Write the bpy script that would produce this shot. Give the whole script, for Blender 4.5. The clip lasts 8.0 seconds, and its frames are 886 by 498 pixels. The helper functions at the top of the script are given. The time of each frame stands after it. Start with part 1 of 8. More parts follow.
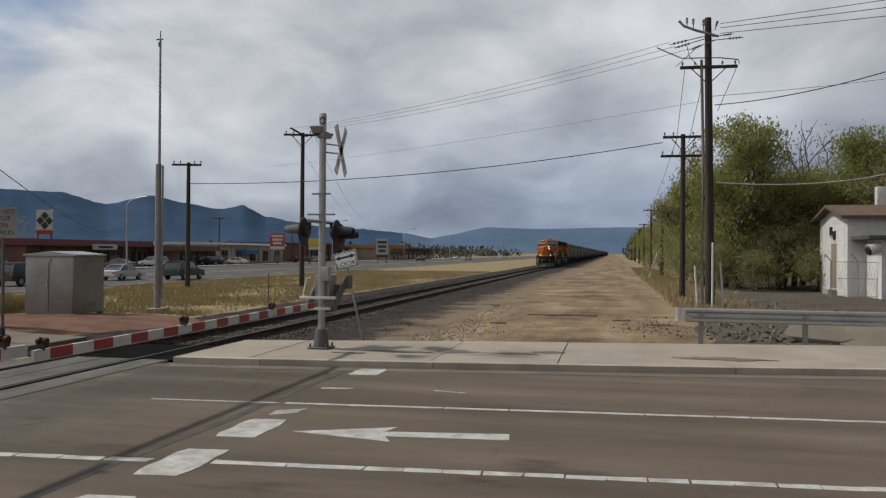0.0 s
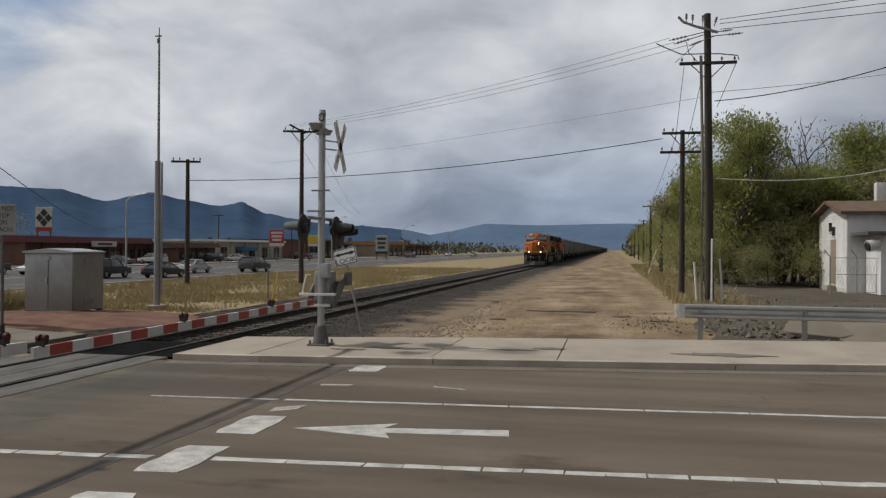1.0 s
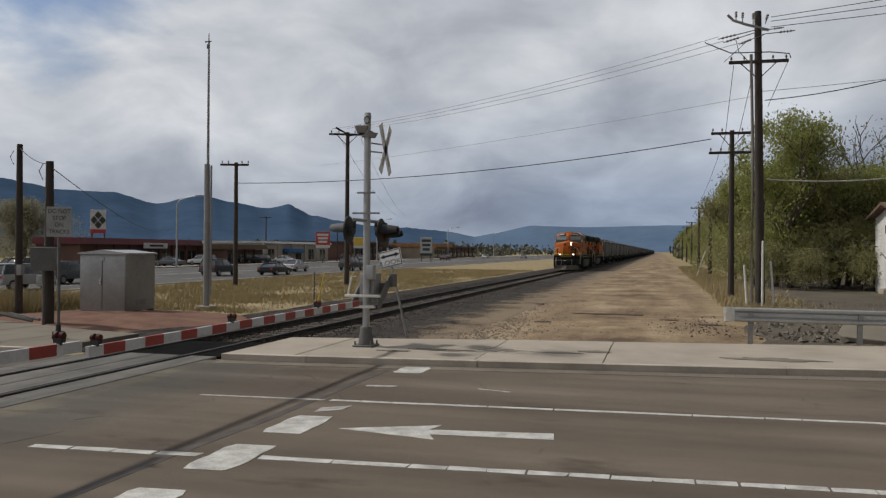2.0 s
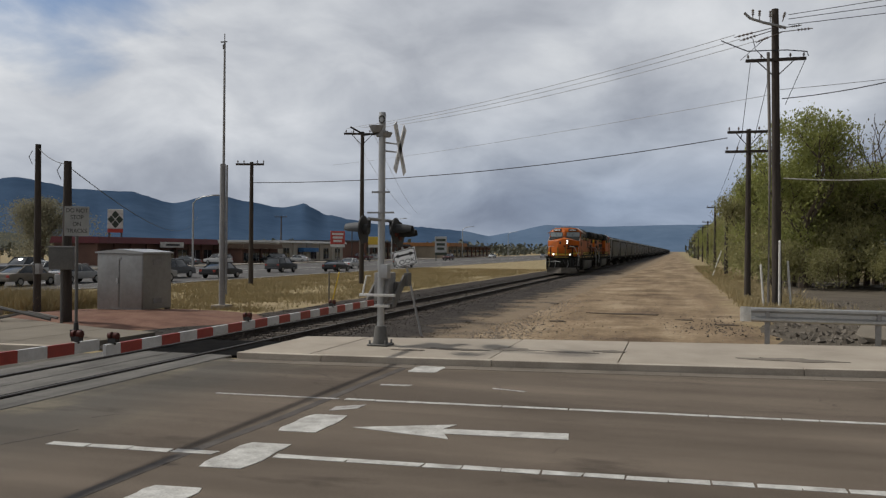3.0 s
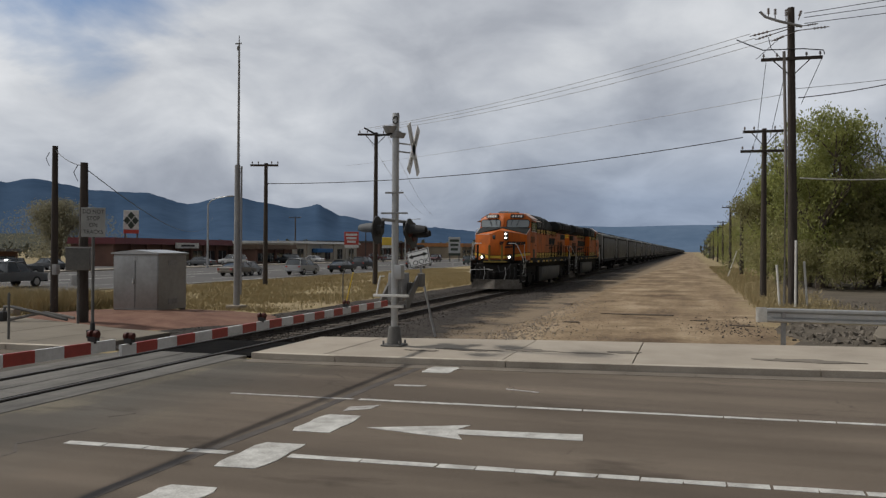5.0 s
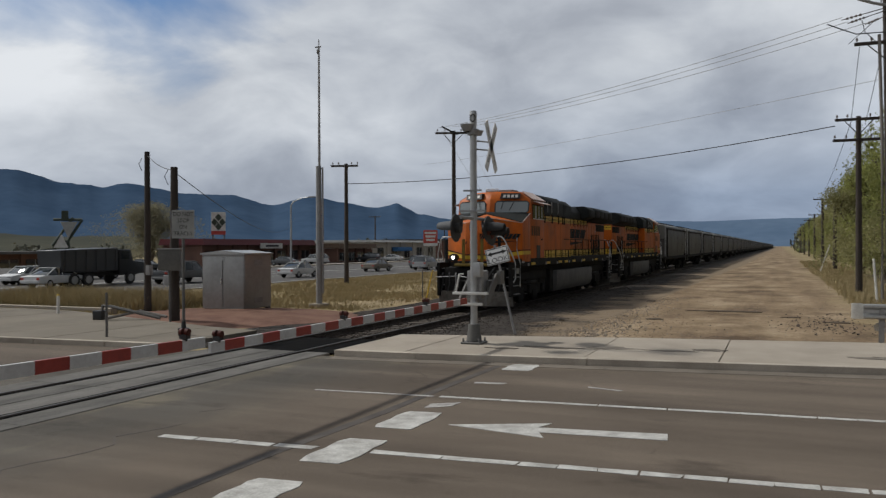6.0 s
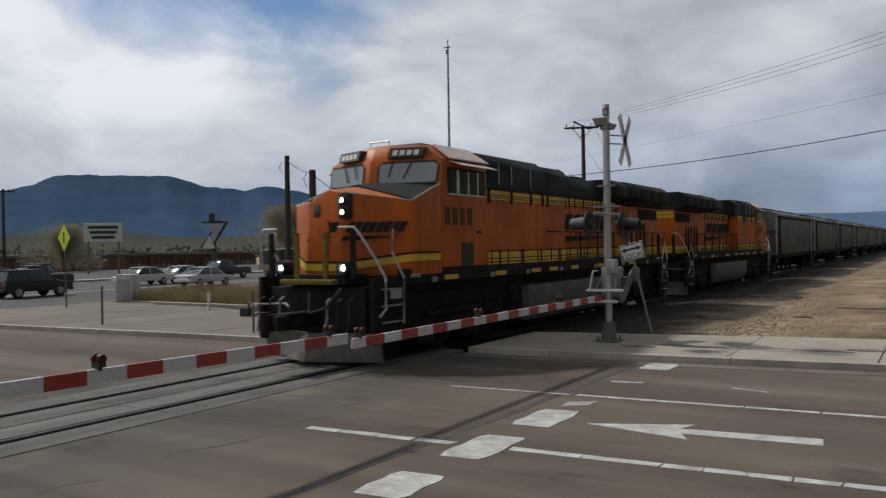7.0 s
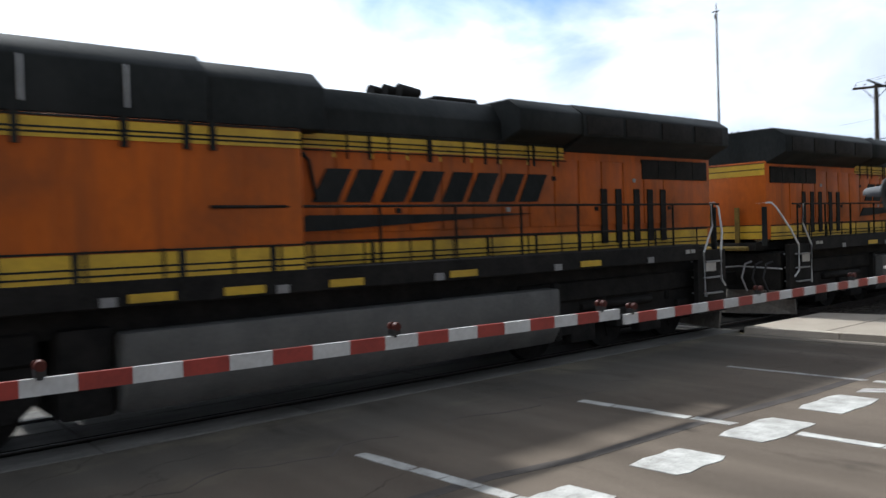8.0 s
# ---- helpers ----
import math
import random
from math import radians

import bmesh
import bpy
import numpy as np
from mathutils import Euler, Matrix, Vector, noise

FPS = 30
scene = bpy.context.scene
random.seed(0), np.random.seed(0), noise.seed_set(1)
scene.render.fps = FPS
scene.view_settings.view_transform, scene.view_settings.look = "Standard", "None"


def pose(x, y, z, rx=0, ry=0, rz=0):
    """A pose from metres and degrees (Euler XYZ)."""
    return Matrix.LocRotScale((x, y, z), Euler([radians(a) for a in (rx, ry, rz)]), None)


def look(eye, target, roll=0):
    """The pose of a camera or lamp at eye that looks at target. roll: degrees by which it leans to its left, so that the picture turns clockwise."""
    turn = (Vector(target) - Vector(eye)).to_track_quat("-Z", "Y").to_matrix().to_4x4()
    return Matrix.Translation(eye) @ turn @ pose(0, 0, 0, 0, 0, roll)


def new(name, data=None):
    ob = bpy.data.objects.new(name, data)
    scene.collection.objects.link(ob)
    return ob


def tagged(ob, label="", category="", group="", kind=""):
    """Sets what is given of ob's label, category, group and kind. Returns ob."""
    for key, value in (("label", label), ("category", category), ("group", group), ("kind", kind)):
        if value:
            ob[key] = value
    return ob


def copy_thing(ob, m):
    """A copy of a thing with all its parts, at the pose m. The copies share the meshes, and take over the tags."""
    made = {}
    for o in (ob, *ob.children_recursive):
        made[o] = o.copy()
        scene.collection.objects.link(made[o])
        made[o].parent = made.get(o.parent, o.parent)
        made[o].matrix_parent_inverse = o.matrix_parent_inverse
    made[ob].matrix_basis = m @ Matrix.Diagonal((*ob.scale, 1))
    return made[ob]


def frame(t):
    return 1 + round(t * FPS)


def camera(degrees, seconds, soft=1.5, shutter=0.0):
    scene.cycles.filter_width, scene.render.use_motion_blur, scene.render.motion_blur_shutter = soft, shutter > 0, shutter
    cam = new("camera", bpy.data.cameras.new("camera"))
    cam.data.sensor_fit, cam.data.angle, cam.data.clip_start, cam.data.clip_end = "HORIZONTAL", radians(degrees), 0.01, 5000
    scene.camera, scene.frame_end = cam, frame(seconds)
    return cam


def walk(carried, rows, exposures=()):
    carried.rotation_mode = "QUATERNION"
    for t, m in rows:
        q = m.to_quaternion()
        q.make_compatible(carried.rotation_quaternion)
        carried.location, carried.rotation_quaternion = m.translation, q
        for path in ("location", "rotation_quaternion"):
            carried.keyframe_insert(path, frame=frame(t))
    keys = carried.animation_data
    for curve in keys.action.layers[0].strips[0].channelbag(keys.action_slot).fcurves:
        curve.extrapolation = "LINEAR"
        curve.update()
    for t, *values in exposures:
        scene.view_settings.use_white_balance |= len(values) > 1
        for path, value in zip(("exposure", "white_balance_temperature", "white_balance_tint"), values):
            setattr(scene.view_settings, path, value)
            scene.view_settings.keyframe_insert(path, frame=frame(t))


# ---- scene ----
cam = camera(58.07, 8.0, soft=1.3, shutter=0.2)
PATH = [
    (0.0, pose(0.000, 0.000, 2.200, 90.216, 0, 12.080) @ pose(0, 0, 0, 0, 0, 0.449)),
    (0.5, pose(0.000, 0.000, 2.200, 89.783, 0, 11.540) @ pose(0, 0, 0, 0, 0, 1.065)),
    (1.0, pose(0.000, 0.000, 2.200, 89.965, 0, 12.039) @ pose(0, 0, 0, 0, 0, 0.365)),
    (1.5, pose(0.000, 0.000, 2.200, 89.599, 0, 13.732) @ pose(0, 0, 0, 0, 0, 0.225)),
    (2.0, pose(0.000, 0.000, 2.200, 90.083, 0, 15.241) @ pose(0, 0, 0, 0, 0, 0.430)),
    (3.5, pose(0.000, 0.000, 2.200, 90.016, 0, 16.329) @ pose(0, 0, 0, 0, 0, 0.469)),
    (4.0, pose(0.000, 0.000, 2.200, 90.096, 0, 16.281) @ pose(0, 0, 0, 0, 0, 0.480)),
    (5.5, pose(0.000, 0.000, 2.200, 89.967, 0, 19.323) @ pose(0, 0, 0, 0, 0, 0.166)),
    (6.0, pose(0.000, 0.000, 2.200, 89.878, 0, 22.910) @ pose(0, 0, 0, 0, 0, -0.241)),
    (6.5, pose(-0.053, -0.030, 2.193, 89.911, 0, 27.291) @ pose(0, 0, 0, 0, 0, -0.364)),
    (7.0, pose(-0.071, -0.057, 2.206, 89.765, 0, 32.088) @ pose(0, 0, 0, 0, 0, -0.909)),
    (7.3, pose(-0.130, -0.100, 2.170, 89.989, 0, 36.264) @ pose(0, 0, 0, 0, 0, -1.887)),
    (7.5, pose(-0.162, -0.137, 2.192, 90.479, 0, 40.605) @ pose(0, 0, 0, 0, 0, -2.054)),
    (7.7, pose(-0.138, -0.158, 2.192, 90.568, 0, 44.368) @ pose(0, 0, 0, 0, 0, -1.673)),
    (8.0, pose(-0.080, -0.247, 2.167, 88.761, 0, 50.604) @ pose(0, 0, 0, 0, 0, -1.877)),
]
walk(cam, PATH, exposures=[(0.0, 0.05, 6400, 10), (5.0, 0.02, 6380, 10), (6.5, -0.03, 6180, 9), (7.0, 0.04, 6160, 9), (7.4, 0.2, 5930, 8), (7.7, 0.6, 5850, 8), (8.0, 1.02, 5800, 8)])

# ---- world, sun ----
SUN_TO = Vector((-0.675, 0.03, 0.735)).normalized()
world = bpy.data.worlds.new("sky_world")
scene.world = world
world.use_nodes = True
wn, wl = world.node_tree.nodes, world.node_tree.links
wn.clear()


def wnode(kind, **values):
    n = wn.new(kind)
    for k, v in values.items():
        n.inputs[k.replace("_", " ")].default_value = v
    return n


def wmath(op, a, b=None):
    n = wn.new("ShaderNodeMath")
    n.operation = op
    if op == "MULTIPLY_ADD":
        n.inputs[2].default_value = 0.5
    for k, v in enumerate((a, b)):
        if v is None:
            continue
        if isinstance(v, (int, float)):
            n.inputs[k].default_value = v
        else:
            wl.new(v, n.inputs[k])
    return n.outputs[0]


def wramp(fac, stops):
    n = wn.new("ShaderNodeValToRGB")
    wl.new(fac, n.inputs[0])
    while len(n.color_ramp.elements) < len(stops):
        n.color_ramp.elements.new(0.5)
    for e, (p, c) in zip(n.color_ramp.elements, stops):
        e.position, e.color = p, (*c, 1) if len(c) == 3 else c
    return n.outputs[0]


def wmix(fac, a, b):
    n = wn.new("ShaderNodeMix")
    n.data_type = "RGBA"
    wl.new(fac, n.inputs[0])
    wl.new(a, n.inputs[6])
    wl.new(b, n.inputs[7])
    return n.outputs[2]


coord = wn.new("ShaderNodeTexCoord")
sep = wn.new("ShaderNodeSeparateXYZ")
wl.new(coord.outputs["Generated"], sep.inputs[0])
up = wmath("ADD", wmath("MAXIMUM", sep.outputs[2], 0.0), 0.42)
flat = wn.new("ShaderNodeCombineXYZ")
wl.new(wmath("DIVIDE", sep.outputs[0], up), flat.inputs[0])
wl.new(wmath("DIVIDE", sep.outputs[1], up), flat.inputs[1])
big = wnode("ShaderNodeTexNoise", Scale=0.75, Detail=9.0, Roughness=0.45, Distortion=0.2)
wl.new(flat.outputs[0], big.inputs["Vector"])
fine = wnode("ShaderNodeTexNoise", Scale=3.4, Detail=10.0, Roughness=0.52, Distortion=0.35)
wl.new(flat.outputs[0], fine.inputs["Vector"])
mixn = wmath("ADD", wmath("MULTIPLY", big.outputs[0], 0.55), wmath("MULTIPLY", fine.outputs[0], 0.45))
cloud = wramp(mixn, [(0.40, (0.38, 0.40, 0.44)), (0.465, (0.49, 0.51, 0.545)), (0.52, (0.60, 0.617, 0.64)), (0.61, (0.79, 0.797, 0.805))])
# the gap in the clouds to the west
gap_dir = wn.new("ShaderNodeVectorMath")
gap_dir.operation = "DOT_PRODUCT"
wl.new(coord.outputs["Generated"], gap_dir.inputs[0])
gap_dir.inputs[1].default_value = Vector((-0.70, 0.60, 0.49)).normalized()
gap = wmath("SUBTRACT", gap_dir.outputs["Value"], 0.960)
gap = wmath("MULTIPLY", gap, 4.6)
cover = wramp(wmath("SUBTRACT", mixn, gap), [(0.39, (0.12, 0.12, 0.12)), (0.57, (1, 1, 1))])
nishita = wn.new("ShaderNodeTexSky")
nishita.sky_type = "NISHITA"
nishita.sun_disc = False
nishita.sun_elevation = math.asin(SUN_TO.z)
nishita.sun_rotation = math.atan2(SUN_TO.x, SUN_TO.y)
scaled = wn.new("ShaderNodeVectorMath")
scaled.operation = "SCALE"
scaled.inputs["Scale"].default_value = 0.064
wl.new(nishita.outputs[0], scaled.inputs[0])
deep = wn.new("ShaderNodeVectorMath")
deep.operation = "MULTIPLY"
wl.new(scaled.outputs[0], deep.inputs[0])
deep.inputs[1].default_value = (0.62, 0.86, 1.12)
sky = wmix(cover, deep.outputs[0], cloud)
# sky full west and north; unseen east and south dimmed to darken shaded sides
side = wn.new("ShaderNodeVectorMath")
side.operation = "DOT_PRODUCT"
wl.new(coord.outputs["Generated"], side.inputs[0])
side.inputs[1].default_value = (-0.9, 0.43, 0.0)
dim = wramp(wmath("MULTIPLY_ADD", side.outputs["Value"], 0.5), [(0.31, (0.23, 0.235, 0.245)), (0.66, (1, 1, 1))])
# unseen south-west sky, behind the camera, raised again to light south-facing surfaces
back = wn.new("ShaderNodeVectorMath")
back.operation = "DOT_PRODUCT"
wl.new(coord.outputs["Generated"], back.inputs[0])
back.inputs[1].default_value = (-0.35, -0.94, 0.0)
dim_back = wramp(wmath("MULTIPLY_ADD", back.outputs["Value"], 0.5), [(0.62, (0.23, 0.235, 0.245)), (0.95, (0.85, 0.85, 0.85))])
lighter = wn.new("ShaderNodeVectorMath")
lighter.operation = "MAXIMUM"
wl.new(dim, lighter.inputs[0])
wl.new(dim_back, lighter.inputs[1])
dim = lighter.outputs[0]
shade = wn.new("ShaderNodeVectorMath")
shade.operation = "MULTIPLY"
wl.new(sky, shade.inputs[0])
wl.new(dim, shade.inputs[1])
sky = shade.outputs[0]
# a dull rain bank low over the far end of the track
north = wn.new("ShaderNodeVectorMath")
north.operation = "DOT_PRODUCT"
wl.new(coord.outputs["Generated"], north.inputs[0])
north.inputs[1].default_value = (0.15, 0.988, 0.0)
bank = wmath("MULTIPLY", wramp(sep.outputs[2], [(0.06, (1, 1, 1)), (0.23, (0, 0, 0))]), wramp(north.outputs["Value"], [(0.72, (0, 0, 0)), (0.97, (1, 1, 1))]))
# thinner grey cloud all round the horizon
bank = wmath("MAXIMUM", bank, wmath("MULTIPLY", wramp(sep.outputs[2], [(0.06, (1, 1, 1)), (0.18, (0, 0, 0))]), 0.42))
rain = wn.new("ShaderNodeVectorMath")
rain.operation = "MULTIPLY"
wl.new(sky, rain.inputs[0])
rain.inputs[1].default_value = (0.41, 0.48, 0.60)
sky = wmix(bank, sky, rain.outputs[0])
bg = wnode("ShaderNodeBackground", Strength=1.0)
wl.new(sky, bg.inputs["Color"])
wout = wn.new("ShaderNodeOutputWorld")
wl.new(bg.outputs[0], wout.inputs["Surface"])

sun_data = bpy.data.lights.new("sun", "SUN")
sun_data.energy, sun_data.angle, sun_data.color = 2.6, radians(4), (1.0, 0.95, 0.87)
sun = new("sun", sun_data)
sun.matrix_world = look(SUN_TO * 100, (0, 0, 0))


# ---- materials ----
def mat(name, c1, c2=None, rough=0.8, metal=0.0, scale=3.0, fine=40.0, bump=0.1, vary=0.0, emit=None, contrast=0.5, spec=0.4, stretch=(1, 1, 1), dist=0.01):
    """Two colours mixed by coarse and fine noise, with fine relief; vary shifts the brightness from object to object."""
    m = bpy.data.materials.new(name)
    m.use_nodes = True
    nt = m.node_tree
    n, l = nt.nodes, nt.links
    p = n["Principled BSDF"]
    p.inputs["Roughness"].default_value, p.inputs["Metallic"].default_value = rough, metal
    p.inputs["Specular IOR Level"].default_value = spec
    c2 = c2 or tuple(v * 0.8 for v in c1)
    geo = n.new("ShaderNodeTexCoord")
    mp = n.new("ShaderNodeMapping")
    mp.inputs["Scale"].default_value = stretch
    l.new(geo.outputs["Object"], mp.inputs[0])
    a = n.new("ShaderNodeTexNoise")
    a.inputs["Scale"].default_value, a.inputs["Detail"].default_value, a.inputs["Roughness"].default_value = scale, 6, 0.6
    b = n.new("ShaderNodeTexNoise")
    b.inputs["Scale"].default_value, b.inputs["Detail"].default_value = fine, 4
    l.new(mp.outputs[0], a.inputs["Vector"])
    l.new(mp.outputs[0], b.inputs["Vector"])
    s = n.new("ShaderNodeMath")
    s.operation = "MULTIPLY_ADD"
    l.new(b.outputs[0], s.inputs[0])
    s.inputs[1].default_value = 0.45
    l.new(a.outputs[0], s.inputs[2])
    r = n.new("ShaderNodeValToRGB")
    l.new(s.outputs[0], r.inputs[0])
    half = 0.5 * (1.0 - contrast) * 0.5
    r.color_ramp.elements[0].position, r.color_ramp.elements[1].position = 0.72 - half - 0.06, 0.72 + half + 0.06
    r.color_ramp.elements[0].color, r.color_ramp.elements[1].color = (*c1, 1), (*c2, 1)
    col = r.outputs[0]
    if vary:
        info = n.new("ShaderNodeObjectInfo")
        ml = n.new("ShaderNodeMath")
        ml.operation = "MULTIPLY_ADD"
        l.new(info.outputs["Random"], ml.inputs[0])
        ml.inputs[1].default_value, ml.inputs[2].default_value = 2 * vary, 1 - vary
        sc = n.new("ShaderNodeVectorMath")
        sc.operation = "SCALE"
        l.new(col, sc.inputs[0])
        l.new(ml.outputs[0], sc.inputs["Scale"])
        col = sc.outputs[0]
    l.new(col, p.inputs["Base Color"])
    if bump:
        bp = n.new("ShaderNodeBump")
        bp.inputs["Strength"].default_value, bp.inputs["Distance"].default_value = bump, dist
        l.new(s.outputs[0], bp.inputs["Height"])
        l.new(bp.outputs[0], p.inputs["Normal"])
    if emit:
        p.inputs["Emission Color"].default_value, p.inputs["Emission Strength"].default_value = (*emit[0], 1), emit[1]
    return m


M = dict(
    concrete_dirty=mat("dirty_concrete", (0.225, 0.197, 0.156), (0.145, 0.126, 0.10), 0.9, scale=0.6, fine=45, bump=0.25, vary=0.06, contrast=0.1, spec=0.12),
    hood_grey=mat("weathered_hood", (0.10, 0.103, 0.108), (0.075, 0.078, 0.082), 0.7, scale=4, fine=20, bump=0.05),
    tar=mat("tar", (0.062, 0.054, 0.048), (0.115, 0.10, 0.088), 0.75, scale=2, fine=30, contrast=0.3, spec=0.12),
    highway=mat("highway_asphalt", (0.085, 0.081, 0.077), (0.118, 0.112, 0.105), 0.9, scale=0.1, fine=12, spec=0.12),
    paint=mat("road_paint", (0.56, 0.55, 0.51), (0.29, 0.275, 0.25), 0.75, scale=3.5, fine=45, bump=0.2, contrast=0.55),
    paint_worn=mat("road_paint_worn", (0.48, 0.46, 0.43), (0.19, 0.175, 0.16), 0.8, scale=6, fine=60, bump=0.2, contrast=0.5),
    concrete=mat("concrete", (0.40, 0.353, 0.288), (0.27, 0.233, 0.19), 0.9, scale=0.8, fine=50, bump=0.25, vary=0.06, contrast=0.1, spec=0.12),
    kerb=mat("kerb_concrete", (0.46, 0.405, 0.335), (0.31, 0.27, 0.22), 0.9, scale=1.3, fine=45, bump=0.3, vary=0.08, spec=0.12),
    panel=mat("crossing_panel_concrete", (0.085, 0.080, 0.072), (0.165, 0.155, 0.14), 0.85, scale=1.2, fine=40, bump=0.3, vary=0.1, stretch=(2, 0.5, 1), spec=0.12),
    ballast=mat("ballast", (0.022, 0.019, 0.016), (0.062, 0.052, 0.044), 0.95, scale=1.1, fine=26, bump=0.8, dist=0.04, contrast=0.15, spec=0.12),
    gravel=mat("gravel_stone", (0.20, 0.165, 0.13), (0.36, 0.305, 0.245), 0.95, scale=6, fine=30, vary=0.2),
    rock=mat("rubble_stone", (0.11, 0.095, 0.075), (0.21, 0.18, 0.145), 0.95, scale=3, fine=25, bump=0.5, vary=0.25),
    tie=mat("creosote_wood", (0.06, 0.048, 0.038), (0.11, 0.09, 0.07), 0.95, scale=4, fine=30, vary=0.2),
    rail=mat("rail_steel", (0.05, 0.038, 0.03), (0.03, 0.023, 0.019), 0.8, metal=0.1, scale=3, fine=30),
    railtop=mat("rail_head_steel", (0.08, 0.072, 0.065), (0.05, 0.045, 0.04), 0.6, metal=0.4, scale=2, fine=20),
    red_dirt=mat("red_gravel", (0.125, 0.066, 0.048), (0.20, 0.115, 0.082), 0.95, scale=1.5, fine=30, bump=0.6, dist=0.03, spec=0.12),
    galv=mat("galvanised_steel", (0.46, 0.46, 0.45), (0.36, 0.36, 0.355), 0.45, metal=0.65, scale=2.5, fine=14, bump=0.03),
    galv_dull=mat("dull_grey_steel", (0.33, 0.325, 0.315), (0.24, 0.235, 0.23), 0.6, metal=0.3, scale=2, fine=16, bump=0.05),
    cabinet=mat("aluminium_cabinet", (0.36, 0.357, 0.345), (0.28, 0.277, 0.265), 0.42, metal=0.55, scale=1.5, fine=9, bump=0.03),
    gate_white=mat("white_gate_sheet", (0.63, 0.63, 0.62), (0.48, 0.475, 0.46), 0.5, scale=2.5, fine=25, bump=0.03),
    white=mat("white_paint", (0.72, 0.71, 0.67), (0.53, 0.51, 0.47), 0.5, scale=3, fine=25, bump=0.05),
    siding=mat("white_siding", (0.74, 0.73, 0.71), (0.62, 0.61, 0.585), 0.6, scale=2, fine=20, bump=0.08, vary=0.03),
    red=mat("red_reflective", (0.36, 0.05, 0.036), (0.25, 0.037, 0.028), 0.45, scale=4, fine=30, bump=0.03),
    black=mat("black_paint", (0.018, 0.018, 0.018), (0.032, 0.031, 0.030), 0.55, scale=3, fine=25, bump=0.05),
    rubber=mat("tyre_rubber", (0.02, 0.02, 0.02), (0.035, 0.034, 0.033), 0.85, scale=5, fine=40),
    pole=mat("weathered_pole", (0.032, 0.026, 0.022), (0.068, 0.055, 0.046), 0.95, scale=2, fine=20, bump=0.4, stretch=(4, 4, 0.4)),
    pole_grey=mat("grey_pole_wood", (0.16, 0.145, 0.13), (0.24, 0.22, 0.20), 0.9, scale=2, fine=20, bump=0.3, stretch=(4, 4, 0.4)),
    wire=mat("wire", (0.03, 0.03, 0.032), (0.05, 0.05, 0.052), 0.7, scale=1, fine=5, bump=0),
    wire_light=mat("old_aluminium_wire", (0.30, 0.30, 0.31), (0.38, 0.38, 0.39), 0.6, scale=1, fine=5, bump=0),
    insul=mat("insulator", (0.12, 0.10, 0.09), (0.18, 0.15, 0.13), 0.3, scale=6, fine=20, bump=0),
    loco_orange=mat("locomotive_orange", (0.61, 0.138, 0.012), (0.45, 0.10, 0.010), 0.5, spec=0.2, scale=1.2, fine=14, bump=0.04, contrast=0.35, stretch=(1, 1, 0.4)),
    loco_dark=mat("locomotive_dark_green", (0.012, 0.014, 0.014), (0.026, 0.028, 0.027), 0.75, spec=0.15, scale=1.5, fine=18, bump=0.08, stretch=(1, 1, 0.5)),
    loco_yellow=mat("locomotive_yellow", (0.76, 0.49, 0.035), (0.60, 0.38, 0.03), 0.45, scale=2, fine=16, bump=0.04),
    loco_black=mat("grimy_black_steel", (0.011, 0.0105, 0.010), (0.027, 0.0245, 0.022), 0.75, scale=3, fine=22, bump=0.2, spec=0.12),
    loco_roof=mat("pale_roof_and_highlight", (0.62, 0.50, 0.45), (0.48, 0.34, 0.28), 0.5, scale=2, fine=16, bump=0.05),
    tank=mat("fuel_tank_grey", (0.095, 0.092, 0.086), (0.145, 0.139, 0.128), 0.7, scale=2, fine=20, bump=0.1),
    hopper=mat("hopper_grey", (0.135, 0.133, 0.117), (0.085, 0.083, 0.072), 0.65, scale=0.9, fine=10, bump=0.08, vary=0.18, stretch=(1, 1, 0.35)),
    hopper_dark=mat("hopper_dark_steel_shade", (0.016, 0.015, 0.014), (0.03, 0.027, 0.024), 0.85, scale=3, fine=20, spec=0.12),
    rust_roof=mat("brown_roof", (0.105, 0.07, 0.046), (0.155, 0.105, 0.07), 0.9, scale=2, fine=20, bump=0.3),
    door_brown=mat("tan_door", (0.23, 0.18, 0.12), (0.29, 0.23, 0.16), 0.7, scale=2, fine=20, bump=0.1),
    bark=mat("bark", (0.075, 0.058, 0.045), (0.13, 0.105, 0.085), 0.95, scale=6, fine=30, bump=0.6, stretch=(2, 2, 0.5)),
    leaf_far=mat("far_foliage", (0.085, 0.092, 0.072), (0.125, 0.128, 0.10), 0.9, scale=0.2, fine=1, bump=0),
    drygrass=mat("dry_grass", (0.39, 0.315, 0.175), (0.28, 0.225, 0.12), 0.9, scale=0.6, fine=4, bump=0, spec=0.12),
    brick_tan=mat("tan_stucco", (0.33, 0.27, 0.19), (0.25, 0.20, 0.14), 0.9, scale=0.5, fine=8),
    brick_red=mat("brown_brick", (0.16, 0.085, 0.06), (0.11, 0.06, 0.045), 0.9, scale=0.5, fine=8),
    cream=mat("cream_stucco", (0.58, 0.53, 0.44), (0.50, 0.45, 0.37), 0.9, scale=0.5, fine=8),
    red_roof=mat("maroon_metal_roof", (0.16, 0.032, 0.035), (0.115, 0.025, 0.028), 0.6, scale=0.5, fine=8),
    orange_roof=mat("orange_tile_roof", (0.42, 0.19, 0.065), (0.33, 0.14, 0.05), 0.8, scale=1, fine=9),
    dark_roof=mat("dark_roof", (0.06, 0.055, 0.052), (0.10, 0.092, 0.085), 0.85, scale=0.6, fine=8),
    blue=mat("blue_awning", (0.06, 0.19, 0.42), (0.045, 0.15, 0.34), 0.7, scale=2, fine=10),
